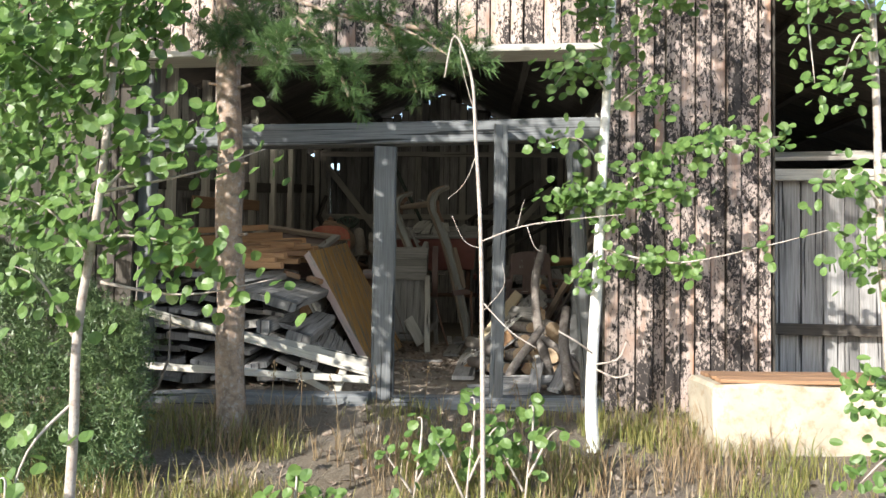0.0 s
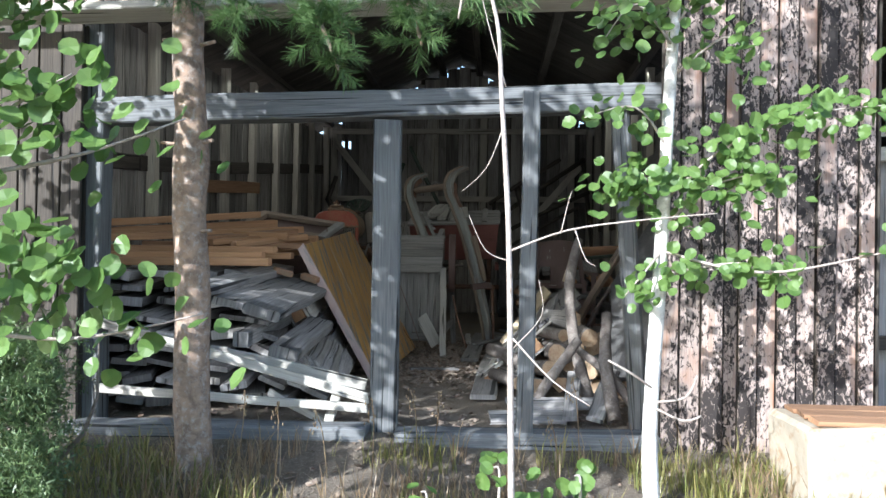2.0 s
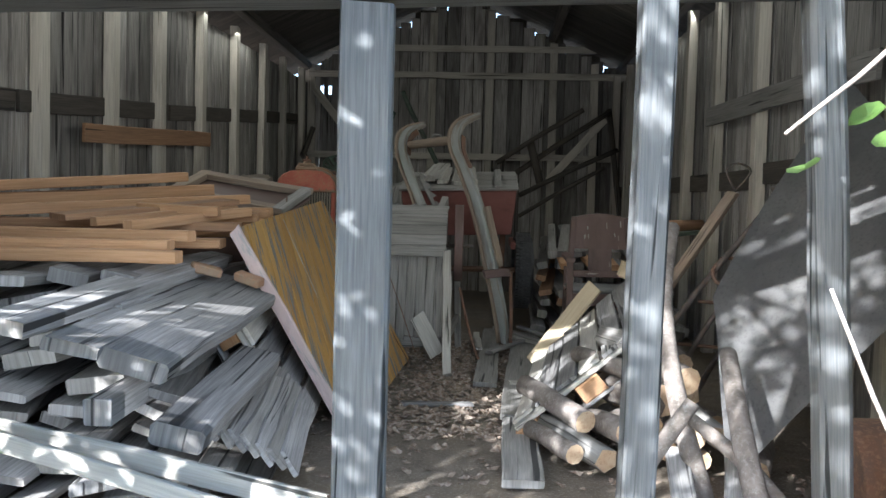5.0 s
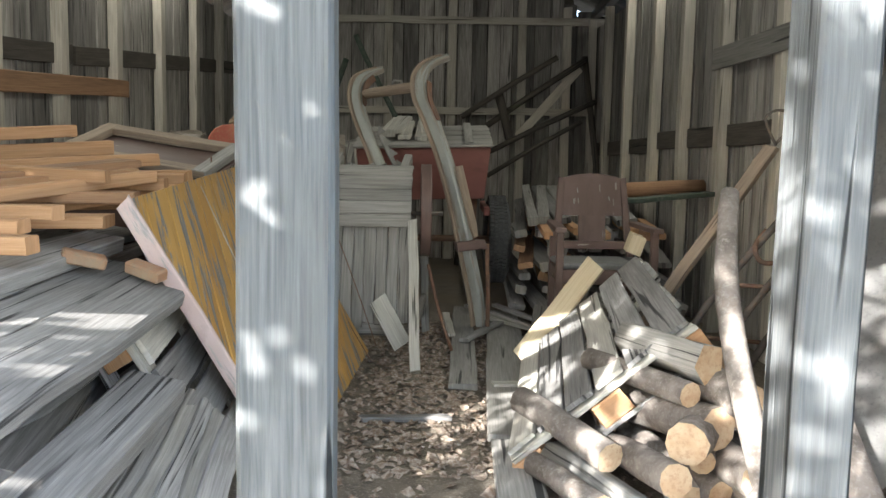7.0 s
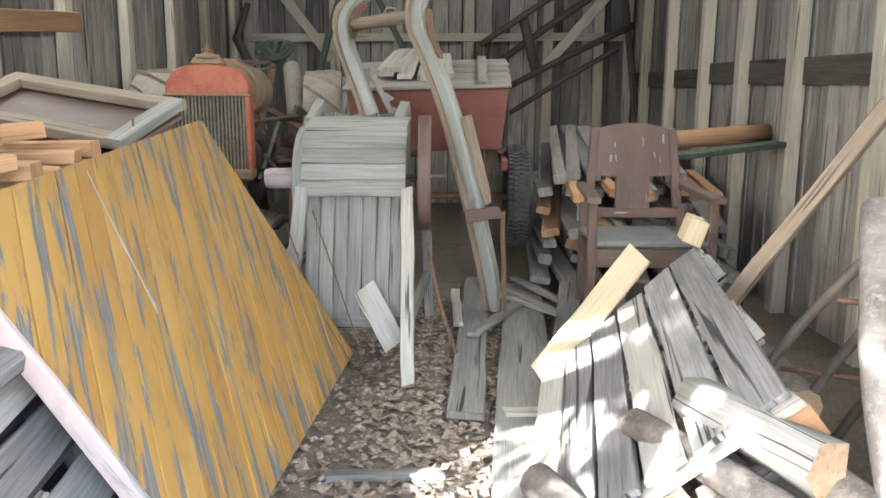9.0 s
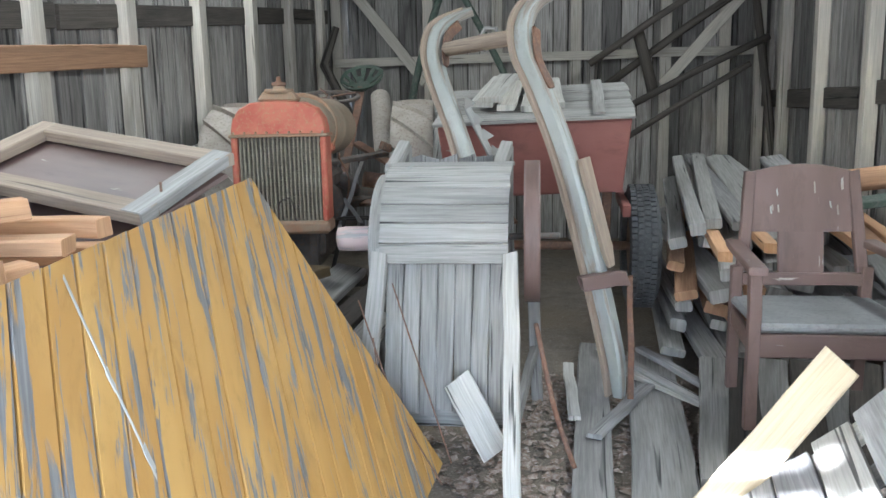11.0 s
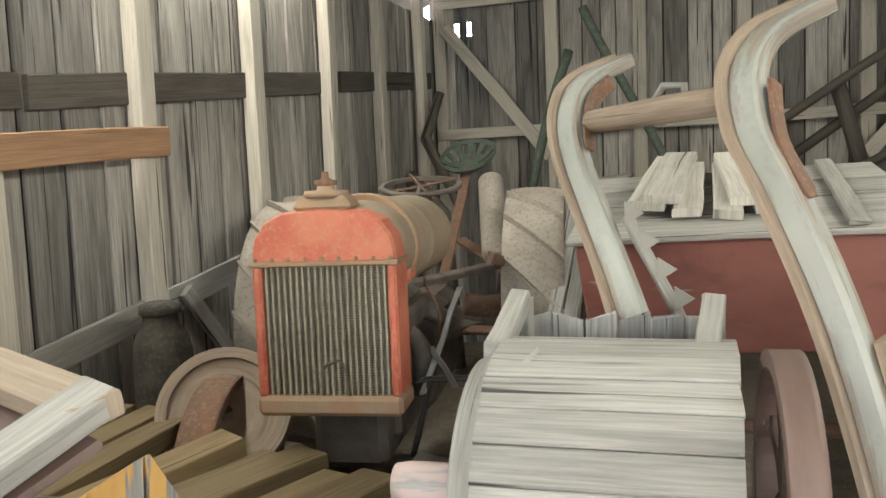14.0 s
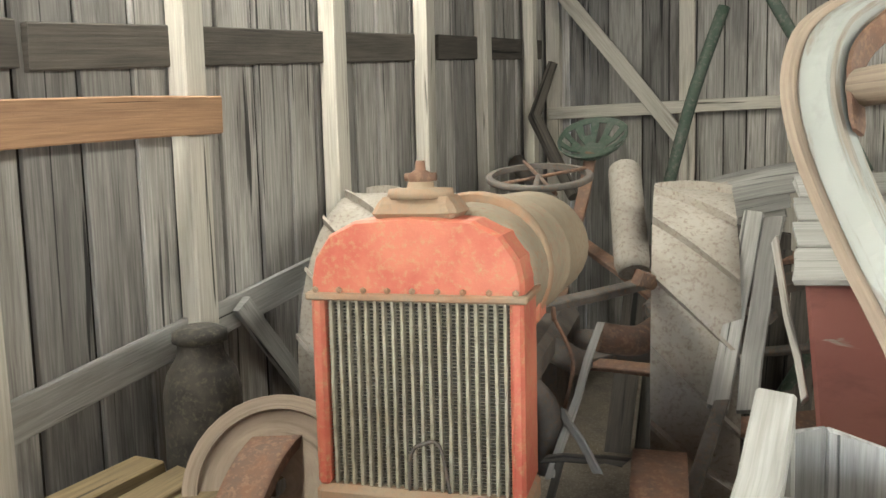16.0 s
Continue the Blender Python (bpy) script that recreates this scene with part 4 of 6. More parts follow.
    plank("seat_spring", at(0.16, 2.4, 1.46), at(0.05, 1.8, 0.75), 0.06, 0.012, RUST, tr, (0, -1, 0.5), 560)
    # wheels
    for x, y, rad, width, lugs in ((0.6, 1.55, 0.6, 0.27, 16), (-0.6, 1.55, 0.6, 0.27, 16), (-0.5, 0.35, 0.36, 0.13, 0), (0.5, 0.35, 0.36, 0.13, 0)):
        bm = bmesh.new()
        add_ring(bm, (x, y, rad + 0.12 * (rad > 0.5)), (1, 0, 0), rad, rad - 0.03, width, 56)
        rim = shaped("wheel", bm, LUGGED if lugs else RUST, "dusty steel wheel with slanting cleats" if lugs else "dusty steel front wheel")
        zc = rad + 0.12 * (rad > 0.5)
        for k in range(lugs):
            a0 = 2 * math.pi * k / lugs
            bm = bmesh.new()
            pts = []
            for j in range(7):
                f = j / 6 - 0.5
                a = a0 + f * 0.42
                pts.append((Vector((x + f * width * 0.98, y + math.cos(a) * rad, zc + math.sin(a) * rad)), a))
            rows = []
            for p, a in pts:
                out = Vector((0, math.cos(a), math.sin(a)))
                tan = Vector((0, -math.sin(a), math.cos(a)))
                rows.append([bm.verts.new(p + out * h + tan * s) for h, s in ((-0.005, -0.012), (0.03, -0.008), (0.03, 0.008), (-0.005, 0.012))])
            for r0, r1 in zip(rows, rows[1:]):
                for i in range(4):
                    bm.faces.new((r0[i], r0[(i + 1) % 4], r1[(i + 1) % 4], r1[i]))
            bm.faces.new(rows[0])
            bm.faces.new(rows[-1][::-1])
            bmesh.ops.recalc_face_normals(bm, faces=bm.faces)
            shaped("cleat", bm, LUGGED, parent=rim)
        for k in range(8):
            a = 2 * math.pi * k / 8 + 0.2
            bm = bmesh.new()
            add_tube(bm, [(x + 0.05 * (1 if k % 2 else -1), y, zc), (x, y + math.cos(a) * (rad - 0.02), zc + math.sin(a) * (rad - 0.02))], 0.014, 6)
            shaped("spoke", bm, RUST, parent=rim)
        bm = bmesh.new()
        add_tube(bm, [(x - 0.09, y, zc), (x + 0.09, y, zc)], 0.07, 14)
        shaped("hub", bm, IRON, parent=rim)
    bm = bmesh.new()
    add_box(bm, (-0.5, 0.3, 0.33), (0.5, 0.4, 0.42), bevel=0.02)
    shaped("front_axle", bm, IRON)
    bm = bmesh.new()
    add_tube(bm, grow([(0.22, 0.55, 1.02), (0.27, 0.56, 0.9), (0.24, 0.6, 0.75)], 4), 0.006, 6)
    add_ring(bm, (0.22, 0.55, 1.03), (1, 0.3, 0), 0.02, 0.012, 0.008, 14)
    shaped("control_rod", bm, RUST)


build_tractor()

# ---- the yellow door on its side ----
def build_door():
    d = thing("board_door", "yellow-painted board door with flaking paint, leaning on its side", "door", (-0.5, 8.5, 0))
    a, b, c, e = (-1.09, 7.87, 0.92), (-1.055, 9.5, 1.065), (-0.555, 9.74, 0.0), (-0.59, 8.06, -0.01)
    n = (Vector(b) - Vector(a)).cross(Vector(e) - Vector(a)).normalized()
    if n.x < 0:
        n = -n
    d3 = Vector((0.36, -0.52, -0.77))
    d3 = (d3 - n * d3.dot(n)).normalized()
    s3 = n.cross(d3)
    quad = [Vector(p) for p in (a, b, c, e)]
    flat = [((p - quad[0]).dot(s3), (p - quad[0]).dot(d3)) for p in quad]

    def cut(poly, limit, sign):
        """The part of a flat outline on one side of a line."""
        out = []
        for p, q in zip(poly, poly[1:] + poly[:1]):
            i, j = sign * (p[0] - limit) <= 0, sign * (q[0] - limit) <= 0
            if i:
                out.append(p)
            if i != j:
                f = (limit - p[0]) / (q[0] - p[0])
                out.append((limit, p[1] + f * (q[1] - p[1])))
        return out

    lo, hi = min(p[0] for p in flat), max(p[0] for p in flat)
    x, k = lo, 0
    r = rng(66)
    while x < hi:
        w = 0.083
        poly = cut(cut(flat, x + 0.0025, -1), x + w - 0.0025, 1)
        x += w
        k += 1
        if len(poly) < 3:
            continue
        bm = bmesh.new()
        uv = bm.loops.layers.uv.verify()
        lift = r.uniform(-0.0015, 0.0015)
        rings = []
        for h, shrink in ((-0.013, 1.0), (0.009, 1.0), (0.013, 0.96)):
            mx = sum(p[0] for p in poly) / len(poly)
            rings.append([bm.verts.new(quad[0] + s3 * (mx + (p[0] - mx) * shrink) + d3 * p[1] + n * (h + lift)) for p in poly])
        size = len(poly)
        for u, v in zip(rings, rings[1:]):
            for q in range(size):
                bm.faces.new((u[q], u[(q + 1) % size], v[(q + 1) % size], v[q]))
        bm.faces.new(rings[0][::-1])
        bm.faces.new(rings[-1])
        bmesh.ops.recalc_face_normals(bm, faces=bm.faces)
        for f in bm.faces:
            for loop in f.loops:
                v = loop.vert.co - quad[0]
                loop[uv].uv = (v.dot(s3) + k * 3.7, v.dot(d3) + k * 1.3)
        part("plank", bm, YELLOW, d)
    for k, f in enumerate((0.18, 0.8)):
        plank("ledge", lerp(a, e, f) - n * 0.035, lerp(b, c, f) - n * 0.035, 0.11, 0.03, GREY, d, n, 630 + k)
    u = (Vector(a) - Vector(b)).normalized()
    plank("edge_board", Vector(a) + u * 0.012 - n * 0.012, Vector(e) + u * 0.012 - n * 0.012, 0.055, 0.02, PINKP, d, u, 640, "pinkish painted edge board", cuts=5)
    def on(f, v):
        p = lerp(lerp(a, b, f), lerp(e, c, f), v)
        return p - n * (p - quad[0]).dot(n)

    for p0, p1, w in ((on(0.39, 0.03), on(0.306, 0.42), 0.006), (on(0.35, 0.21), on(0.342, 0.25), 0.011), (on(0.32, 0.36), on(0.31, 0.41), 0.013)):
        plank("paint_streak", p0 + n * 0.0155, p1 + n * 0.0155, w, 0.002, PALE, d, n, 641, "white streak of paint", rough=0.002)


build_door()


# ---- sash and round-topped chest at the end of the lumber ----
def build_sash():
    s = thing("window_sash", "old grey wooden window sash lying flat on the lumber", "window sash", (-1.5, 9.4, 1.1))
    R, B, F = Vector((-1.12, 9.54, 1.13)), Vector((-1.9, 9.74, 1.24)), Vector((-1.2, 9.1, 0.99))
    L = B + F - R
    n = (R - F).cross(B - R).normalized()
    if n.z < 0:
        n = -n
    for k, (p, q) in enumerate(((R, B), (B, L), (L, F), (F, R))):
        mid = (R + B + L + F) / 4
        inn = (mid - (p + q) / 2).normalized() * 0.035
        plank("frame_bar", p + inn, q + inn, 0.075, 0.04, RAIL if k != 3 else DUSTY, s, n, 650 + k, rough=0.002)
    plank("dark_panel", (R + F) / 2 - n * 0.035, (B + L) / 2 - n * 0.035, 0.38, 0.012, BROWNP, s, n, 655, "dark dusty panel in the frame")
    tube("nail", [F + (R - F) * 0.3 - Vector((0.03, 0, 0)), F + (R - F) * 0.3 + Vector((-0.03, 0, 0.05))], 0.004, RUST, s, sides=6)
    c = thing("round_chest", "dusty wooden chest with a rounded end board", "chest", (-1.5, 9.4, 0.6))
    bm = bmesh.new()
    rows = []
    for x in (-1.9, -1.06, -1.035):
        rows.append([bm.verts.new((x, 9.42 - 0.33 * math.cos(t) * (1 if math.cos(t) > 0 else 0.6), 0.78 + 0.24 * math.sin(t))) for t in [math.pi * i / 14 for i in range(15)]] + [bm.verts.new((x, 9.6, 0.5)), bm.verts.new((x, 9.1, 0.5))])
    for p, q in zip(rows, rows[1:]):
        for i in range(17):
            bm.faces.new((p[i], p[(i + 1) % 17], q[(i + 1) % 17], q[i]))
    bm.faces.new(rows[0])
    bm.faces.new(rows[-1][::-1])
    bmesh.ops.recalc_face_normals(bm, faces=bm.faces)
    part("body", bm, BROWNP, c)


build_sash()


# ---- lumber ----
def loose_board(p0, p1, w, t, mat, seed, face=(0, 0, 1), group="stacked lumber", label=None, **kw):
    words = {GREY: "weathered grey board in the lumber heap", FRESH: "sawn orange-brown plank on top of the lumber heap", DUSTY: "dusty grey plank in the lumber heap",
             BROWNB: "brown plank in the lumber heap", PALE: "pale grey plank in the lumber heap", DARK: "dark old board in the lumber heap", PLY: "yellow plywood strip"}
    return tagged(plank("board", p0, p1, w, t, mat, None, face, seed, **kw), label or words[mat], "board", group)


def build_lumber():
    r = rng(5)
    # old grey boards, near ends towards the front
    k = 700
    for layer in range(9):
        z = 0.05 + 0.085 * layer
        reach = -0.82 - 0.05 * layer - max(0, layer - 3) * 0.035
        x = reach
        while x > -2.35:
            w = r.choice((0.12, 0.14, 0.16, 0.2))
            head = radians(-11 + r.uniform(-9, 9))
            length = r.uniform(1.7, 2.5)
            y0 = 6.72 + r.uniform(0, 0.42) + 0.035 * layer
            dx, dy = math.sin(head) * length, math.cos(head) * length
            if x + dx < LEFT(9) + 0.25:
                dx = LEFT(9) + 0.25 - x
            tilt = r.uniform(-0.02, 0.05)
            roll = r.uniform(-0.22, 0.28) + (0.18 if x > -1.2 else 0)
            loose_board((x, y0, z), (x + dx, y0 + dy, z + tilt), w, r.choice((0.03, 0.04, 0.055)), r.choice((GREY, GREY, GREY, DUSTY)), k, (roll, 0, 1), rough=0.006, chamfer=0.005, bow=r.uniform(-0.02, 0.01))
            k += 1
            x -= w * r.uniform(0.95, 1.5)
    # thick pieces that stick out
    loose_board((-1.0, 6.62, 0.55), (-1.02, 7.95, 0.63), 0.2, 0.06, GREY, 790, (0.3, 0, 1), chamfer=0.012, rough=0.008)
    loose_board((-1.18, 6.6, 0.6), (-1.2, 8.1, 0.68), 0.16, 0.04, GREY, 791, (0.22, 0, 1), rough=0.006)
    loose_board((-1.35, 6.55, 0.66), (-1.3, 8.2, 0.76), 0.15, 0.05, GREY, 792, (0.12, 0, 1), rough=0.006)
    loose_board((-0.9, 6.68, 0.33), (-0.88, 7.5, 0.42), 0.16, 0.075, GREY, 793, (0.25, 0, 1), chamfer=0.012)
    loose_board((-1.12, 6.66, 0.4), (-1.15, 7.9, 0.46), 0.08, 0.08, GREY, 794)
    for j in range(7):
        loose_board((-0.88 + 0.035 * j, 6.9 + 0.04 * j, 0.3 - 0.03 * j), (-0.98 + 0.035 * j, 7.9, 0.36 - 0.03 * j), 0.1, 0.02, DUSTY if j % 2 else GREY, 795 + j, (0.9, 0, 0.6), rough=0.005)
    # sawn planks on top
    sawn = [((-2.3, 7.42, 0.885), (-1.11, 7.4, 0.885), 0.05, 0.045), ((-2.35, 7.3, 0.84), (-1.16, 7.3, 0.85), 0.07, 0.04), ((-2.3, 7.22, 0.8), (-1.09, 7.2, 0.81), 0.06, 0.05), ((-2.4, 7.55, 0.84), (-1.05, 7.62, 0.85), 0.1, 0.04),
            ((-2.3, 7.5, 0.955), (-1.2, 8.5, 1.06), 0.06, 0.05), ((-2.45, 7.7, 1.0), (-1.45, 8.65, 1.11), 0.07, 0.06), ((-2.5, 7.85, 1.06), (-1.62, 8.7, 1.175), 0.08, 0.05), ((-1.75, 7.52, 0.95), (-1.22, 8.25, 1.04), 0.17, 0.028),
            ((-1.58, 7.5, 0.935), (-1.16, 8.15, 1.0), 0.05, 0.04), ((-1.42, 7.48, 0.92), (-1.08, 8.1, 0.99), 0.05, 0.045), ((-1.4, 7.75, 0.87), (-1.1, 8.35, 0.94), 0.08, 0.04), ((-1.2, 8.02, 0.99), (-1.6, 8.05, 1.0), 0.06, 0.045),
            ((-2.2, 7.9, 0.92), (-1.09, 8.0, 0.92), 0.09, 0.04), ((-1.9, 8.4, 0.95), (-1.11, 8.35, 0.96), 0.08, 0.05), ((-1.8, 8.6, 0.97), (-1.12, 8.62, 0.98), 0.08, 0.04), ((-1.7, 8.75, 0.93), (-1.14, 8.8, 0.93), 0.06, 0.05), ((-1.6, 8.9, 0.98), (-1.17, 8.85, 0.99), 0.06, 0.05), ((-1.95, 8.2, 0.86), (-1.11, 8.75, 0.88), 0.1, 0.04)]
    for j, (p0, p1, w, t) in enumerate(sawn):
        back = Vector((-0.12, 0.3, 0)) if p0[1] < 7.8 else Vector((-0.06, 0.12, 0))
        p0, p1 = Vector(p0) + back, Vector(p1) + back
        loose_board(p0, p1, w, t, FRESH if j not in (7, 12) else BROWNB, 810 + j, (0, -0.06, 1), rough=0.003)
    # bricks among the boards
    for j, (x, y, z, turn) in enumerate(((-1.2, 7.8, 0.74, 30), (-1.03, 7.85, 0.7, -20))):
        bm = bmesh.new()
        add_box(bm, (-0.065, -0.025, -0.02), (0.065, 0.03, 0.02), bevel=0.006)
        tagged(part("brick", bm, DUSTY_ORANGE, m=pose(x, y, z, 10, 14, turn)), "broken orange brick lying on grey boards", "brick", "bricks")
    # planks in front of the tractor
    for j in range(3, 8):
        x0, y0 = -2.55 + 0.14 * j, 10.42 - 0.03 * j + 0.04 * (j % 3)
        loose_board((x0 - 0.1, y0 - 0.35, 0.46 + 0.02 * (j % 3)), (x0 + 0.3, y0 + 0.6, 0.56 - 0.012 * j + 0.03 * (j % 2)), 0.12 + 0.03 * (j % 2), 0.05 + 0.03 * (j % 3 == 0), OLDSAWN, 840 + j, (0, 0, 1), "planks beside the tractor", "thick plank on the pile before the tractor")
    for j, (x0, x1, y1, w) in enumerate(((-2.56, -2.45, 11.16, 0.12), (-2.36, -2.25, 11.1, 0.12), (-2.22, -2.13, 11.6, 0.15))):
        loose_board((x0, 9.85 + 0.05 * j, 0.5), (x1, y1, 0.57 + 0.012 * j), w, 0.07, OLDSAWN, 870 + j, (0, 0, 1), "planks beside the tractor", "thick yellow-brown beam on the pile before the tractor")
    loose_board((-2.55, 10.35, 0.43), (-1.45, 10.3, 0.42), 0.12, 0.09, DARK, 874, (0, 0, 1), "planks beside the tractor", "dark bearer across the pile before the tractor")
    can = thing("milk_can", "dark dented metal can standing by the side wall", "can", (-2.36, 11.3, 0.0))
    bm = bmesh.new()
    add_tube(bm, [(-2.36, 11.3, z) for z in (0.0, 0.03, 0.4, 0.78, 0.84, 0.89, 0.93)], [0.105, 0.115, 0.117, 0.115, 0.1, 0.07, 0.066], 24, 5, 0.01)
    part("body", bm, CORE, can, smooth=True)
    bm = bmesh.new()
    add_tube(bm, [(-2.36, 11.3, z) for z in (0.925, 0.93, 0.96, 0.975)], [0.07, 0.082, 0.08, 0.05], 24)
    part("lid", bm, CORE, can)
    # every other plank is coloured dark, for the shade low in the pile
    for j in range(9):
        loose_board((-2.3 + 0.16 * j, 9.75, 0.03 + 0.05 * (j % 3)), (-2.2 + 0.14 * j, 10.95, 0.18 + 0.05 * (j % 4)), 0.16, 0.05, DARK if j % 2 else DUSTY, 850 + j, group="planks beside the tractor", label="plank under the pile before the tractor, some darkened for shade")
    for j, (p0, p1, w) in enumerate((((-1.25, 9.75, 0.33), (-1.2, 11.2, 0.44), 0.16), ((-1.1, 9.85, 0.3), (-0.98, 11.1, 0.4), 0.13), ((-0.98, 9.95, 0.25), (-0.86, 10.9, 0.36), 0.12), ((-1.42, 9.9, 0.33), (-1.38, 10.9, 0.45), 0.1), ((-0.9, 10.0, 0.15), (-0.82, 11.3, 0.2), 0.15))):
        loose_board(p0, p1, w, 0.05, DARK if j in (1, 3) else DUSTY, 860 + j, (0.25, 0, 1), "planks beside the tractor", "dusty plank lying beside the winnowing machine", chamfer=0.008)
    loose_board((-1.19, 9.62, 0.55), (-0.8, 9.7, 0.0), 0.07, 0.02, GREY, 866, (0.3, -1, 0), "planks beside the tractor", "split end of a grey board, pointing up")
    # the heap behind the chair
    for layer in range(7):
        for j in range(9 - layer // 2):
            z = 0.1 + 0.1 * layer
            x0 = 0.5 + 0.14 * j + 0.05 * r.uniform(-1, 1)
            if x0 > 1.78:
                continue
            y0 = 10.72 + 0.1 * j * 0.3 + r.uniform(0, 0.35) + 0.03 * layer
            mat = r.choice((DUSTY, DUSTY, GREY, BROWNB))
            loose_board((x0, y0, z), (min(x0 + r.uniform(-0.1, 0.25), 1.8), y0 + r.uniform(1.4, 2.4), z + 0.08 + 0.02 * layer), r.uniform(0.07, 0.15), r.uniform(0.04, 0.07), mat, 880 + layer * 10 + j, (r.uniform(-0.3, 0.3), 0, 1), "lumber behind the chair", "dusty plank in the heap behind the chair", chamfer=0.008)
    for j in range(5):
        loose_board((0.62 + 0.2 * j, 10.66 + 0.05 * j, 0.62 + 0.03 * (j % 2)), (0.66 + 0.2 * j, 11.6, 0.68), 0.06, 0.045, FRESH, 950 + j, group="lumber behind the chair", label="sawn plank with an orange end in the heap")
    tagged(tube("pole", [(1.05, 10.75, 0.93), (1.5, 11.0, 0.95), (1.8, 11.2, 0.96)], [0.05, 0.055, 0.055], BROWNB, sides=12), "round brown pole on the lumber heap", "pole")
    loose_board((1.0, 10.5, 0.86), (1.7, 10.75, 0.92), 0.14, 0.03, GREENP, 960, group="lumber behind the chair", label="dull green board on the heap")
    # floor planks and bits
    for p0, p1, w, s in (((0.02, 9.08, 0.016), (0.08, 11.3, 0.02), 0.14, 970), ((0.2, 8.35, 0.014), (0.36, 11.15, 0.018), 0.22, 971), ((0.16, 7.35, 0.012), (0.18, 8.3, 0.014), 0.16, 972)):
        loose_board(p0, p1, w, 0.03, DUSTY, s, group="planks on the floor", label="dusty grey plank lying on the earth floor", cuts=7)
    for j, (p0, p1, w) in enumerate((((-0.42, 8.62, 0.0), (-0.05, 8.65, 0.0), 0.05), ((0.16, 9.08, 0.03), (0.36, 9.09, 0.03), 0.07), ((-0.72, 9.62, 0.01), (-0.55, 9.72, 0.02), 0.14), ((0.05, 10.0, 0.05), (0.3, 10.6, 0.05), 0.06), ((0.15, 10.9, 0.05), (0.72, 10.1, 0.05), 0.06), ((0.1, 11.1, 0.08), (0.6, 10.2, 0.06), 0.05), ((0.3, 11.0, 0.1), (0.66, 10.25, 0.08), 0.05), ((-0.05, 10.85, 0.06), (-0.02, 10.2, 0.04), 0.05))):
        loose_board(p0, p1, w, 0.022, (GREY, PALE, DUSTY)[j % 3], 980 + j, group="planks on the floor", label="short grey board lying on the floor")
    loose_board((-0.3, 9.78, 0.06), (-0.45, 9.85, 0.31), 0.11, 0.018, PALE, 990, (0, -1, 0.6), "planks on the floor", "small pale board leaning at the machine's foot")
    # alternate boards carry the shade under the chair in their dark colour
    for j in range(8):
        loose_board((0.45 + 0.1 * j, 9.7 + 0.05 * (j % 3), 0.02 + 0.02 * (j % 2)), (0.6 + 0.13 * j, 10.75, 0.12), 0.12, 0.04, DARK if j % 2 else DUSTY, 1000 + j, (0.1, 0, 1), "lumber behind the chair", "board under the chair, every other one darkened for shade")


build_lumber()


# ---- pallets, firewood, leaning things ----
def build_pallet(name_label, near_low, near_high, far_low, far_high, slats, seed, group):
    """A pallet whose slats run from its near to its far edge; the deck faces away from its blocks."""
    nl, nh, fl, fh = map(Vector, (near_low, near_high, far_low, far_high))
    n = (fl - nl).cross(nh - nl).normalized()
    if n.z < 0:
        n = -n
    p = thing("pallet", name_label, "pallet", nl, group)
    count = slats
    w = (nh - nl).length / count
    for k in range(count):
        f = (k + 0.5) / count
        plank("slat", lerp(nl, nh, f), lerp(fl, fh, f), w * 0.86, 0.018, GREY if k % 3 else PALE, p, n, seed + k, rough=0.005, cuts=4, chamfer=0.003)
    for j, f in enumerate((0.015, 0.5, 0.97)):
        a, b = lerp(nl, fl, f) - n * 0.024, lerp(nh, fh, f) - n * 0.024
        plank("bearer", a, b, 0.09, 0.02, PALE, p, n, seed + 20 + j, rough=0.003)
        for k, g in enumerate((0.07, 0.5, 0.93)):
            c = lerp(a, b, g) - n * 0.055
            d = (b - a).normalized()
            plank("block", c - d * 0.06, c + d * 0.06, 0.09, 0.085, PALE if j else FRESH, p, n, seed + 30 + 3 * j + k, cuts=1, chamfer=0.006)
        plank("bottom_board", lerp(a, b, 0.0) - n * 0.11, lerp(a, b, 1.0) - n * 0.11, 0.09, 0.018, GREY, p, n, seed + 45 + j)


build_pallet("sunlit grey pallet tilted up on the firewood heap", (0.14, 8.03, 0.06), (0.71, 7.93, 0.56), (0.3, 9.15, 0.14), (0.83, 9.12, 0.655), 6, 1100, "pallets")
build_pallet("grey pallet standing askew under the yellow door", (-0.73, 7.7, 0.05), (-1.03, 7.7, 0.56), (-0.82, 8.8, 0.1), (-1.18, 8.8, 0.62), 4, 1160, "pallets")
strip = plank("plywood_strip", (0.3, 9.2, 0.13), (0.66, 9.24, 0.6), 0.11, 0.02, PLY, None, (-0.5, -0.8, 0.4), 1190, rough=0.002)
tagged(strip, "yellow plywood strip standing behind the tilted pallet", "plywood strip")
blk = plank("wood_block", (0.81, 9.14, 0.665), (0.83, 9.13, 0.75), 0.07, 0.08, PLY, None, (0, -1, 0), 1191, cuts=1)
tagged(blk, "small yellow wood block on the pallet's top edge", "block")


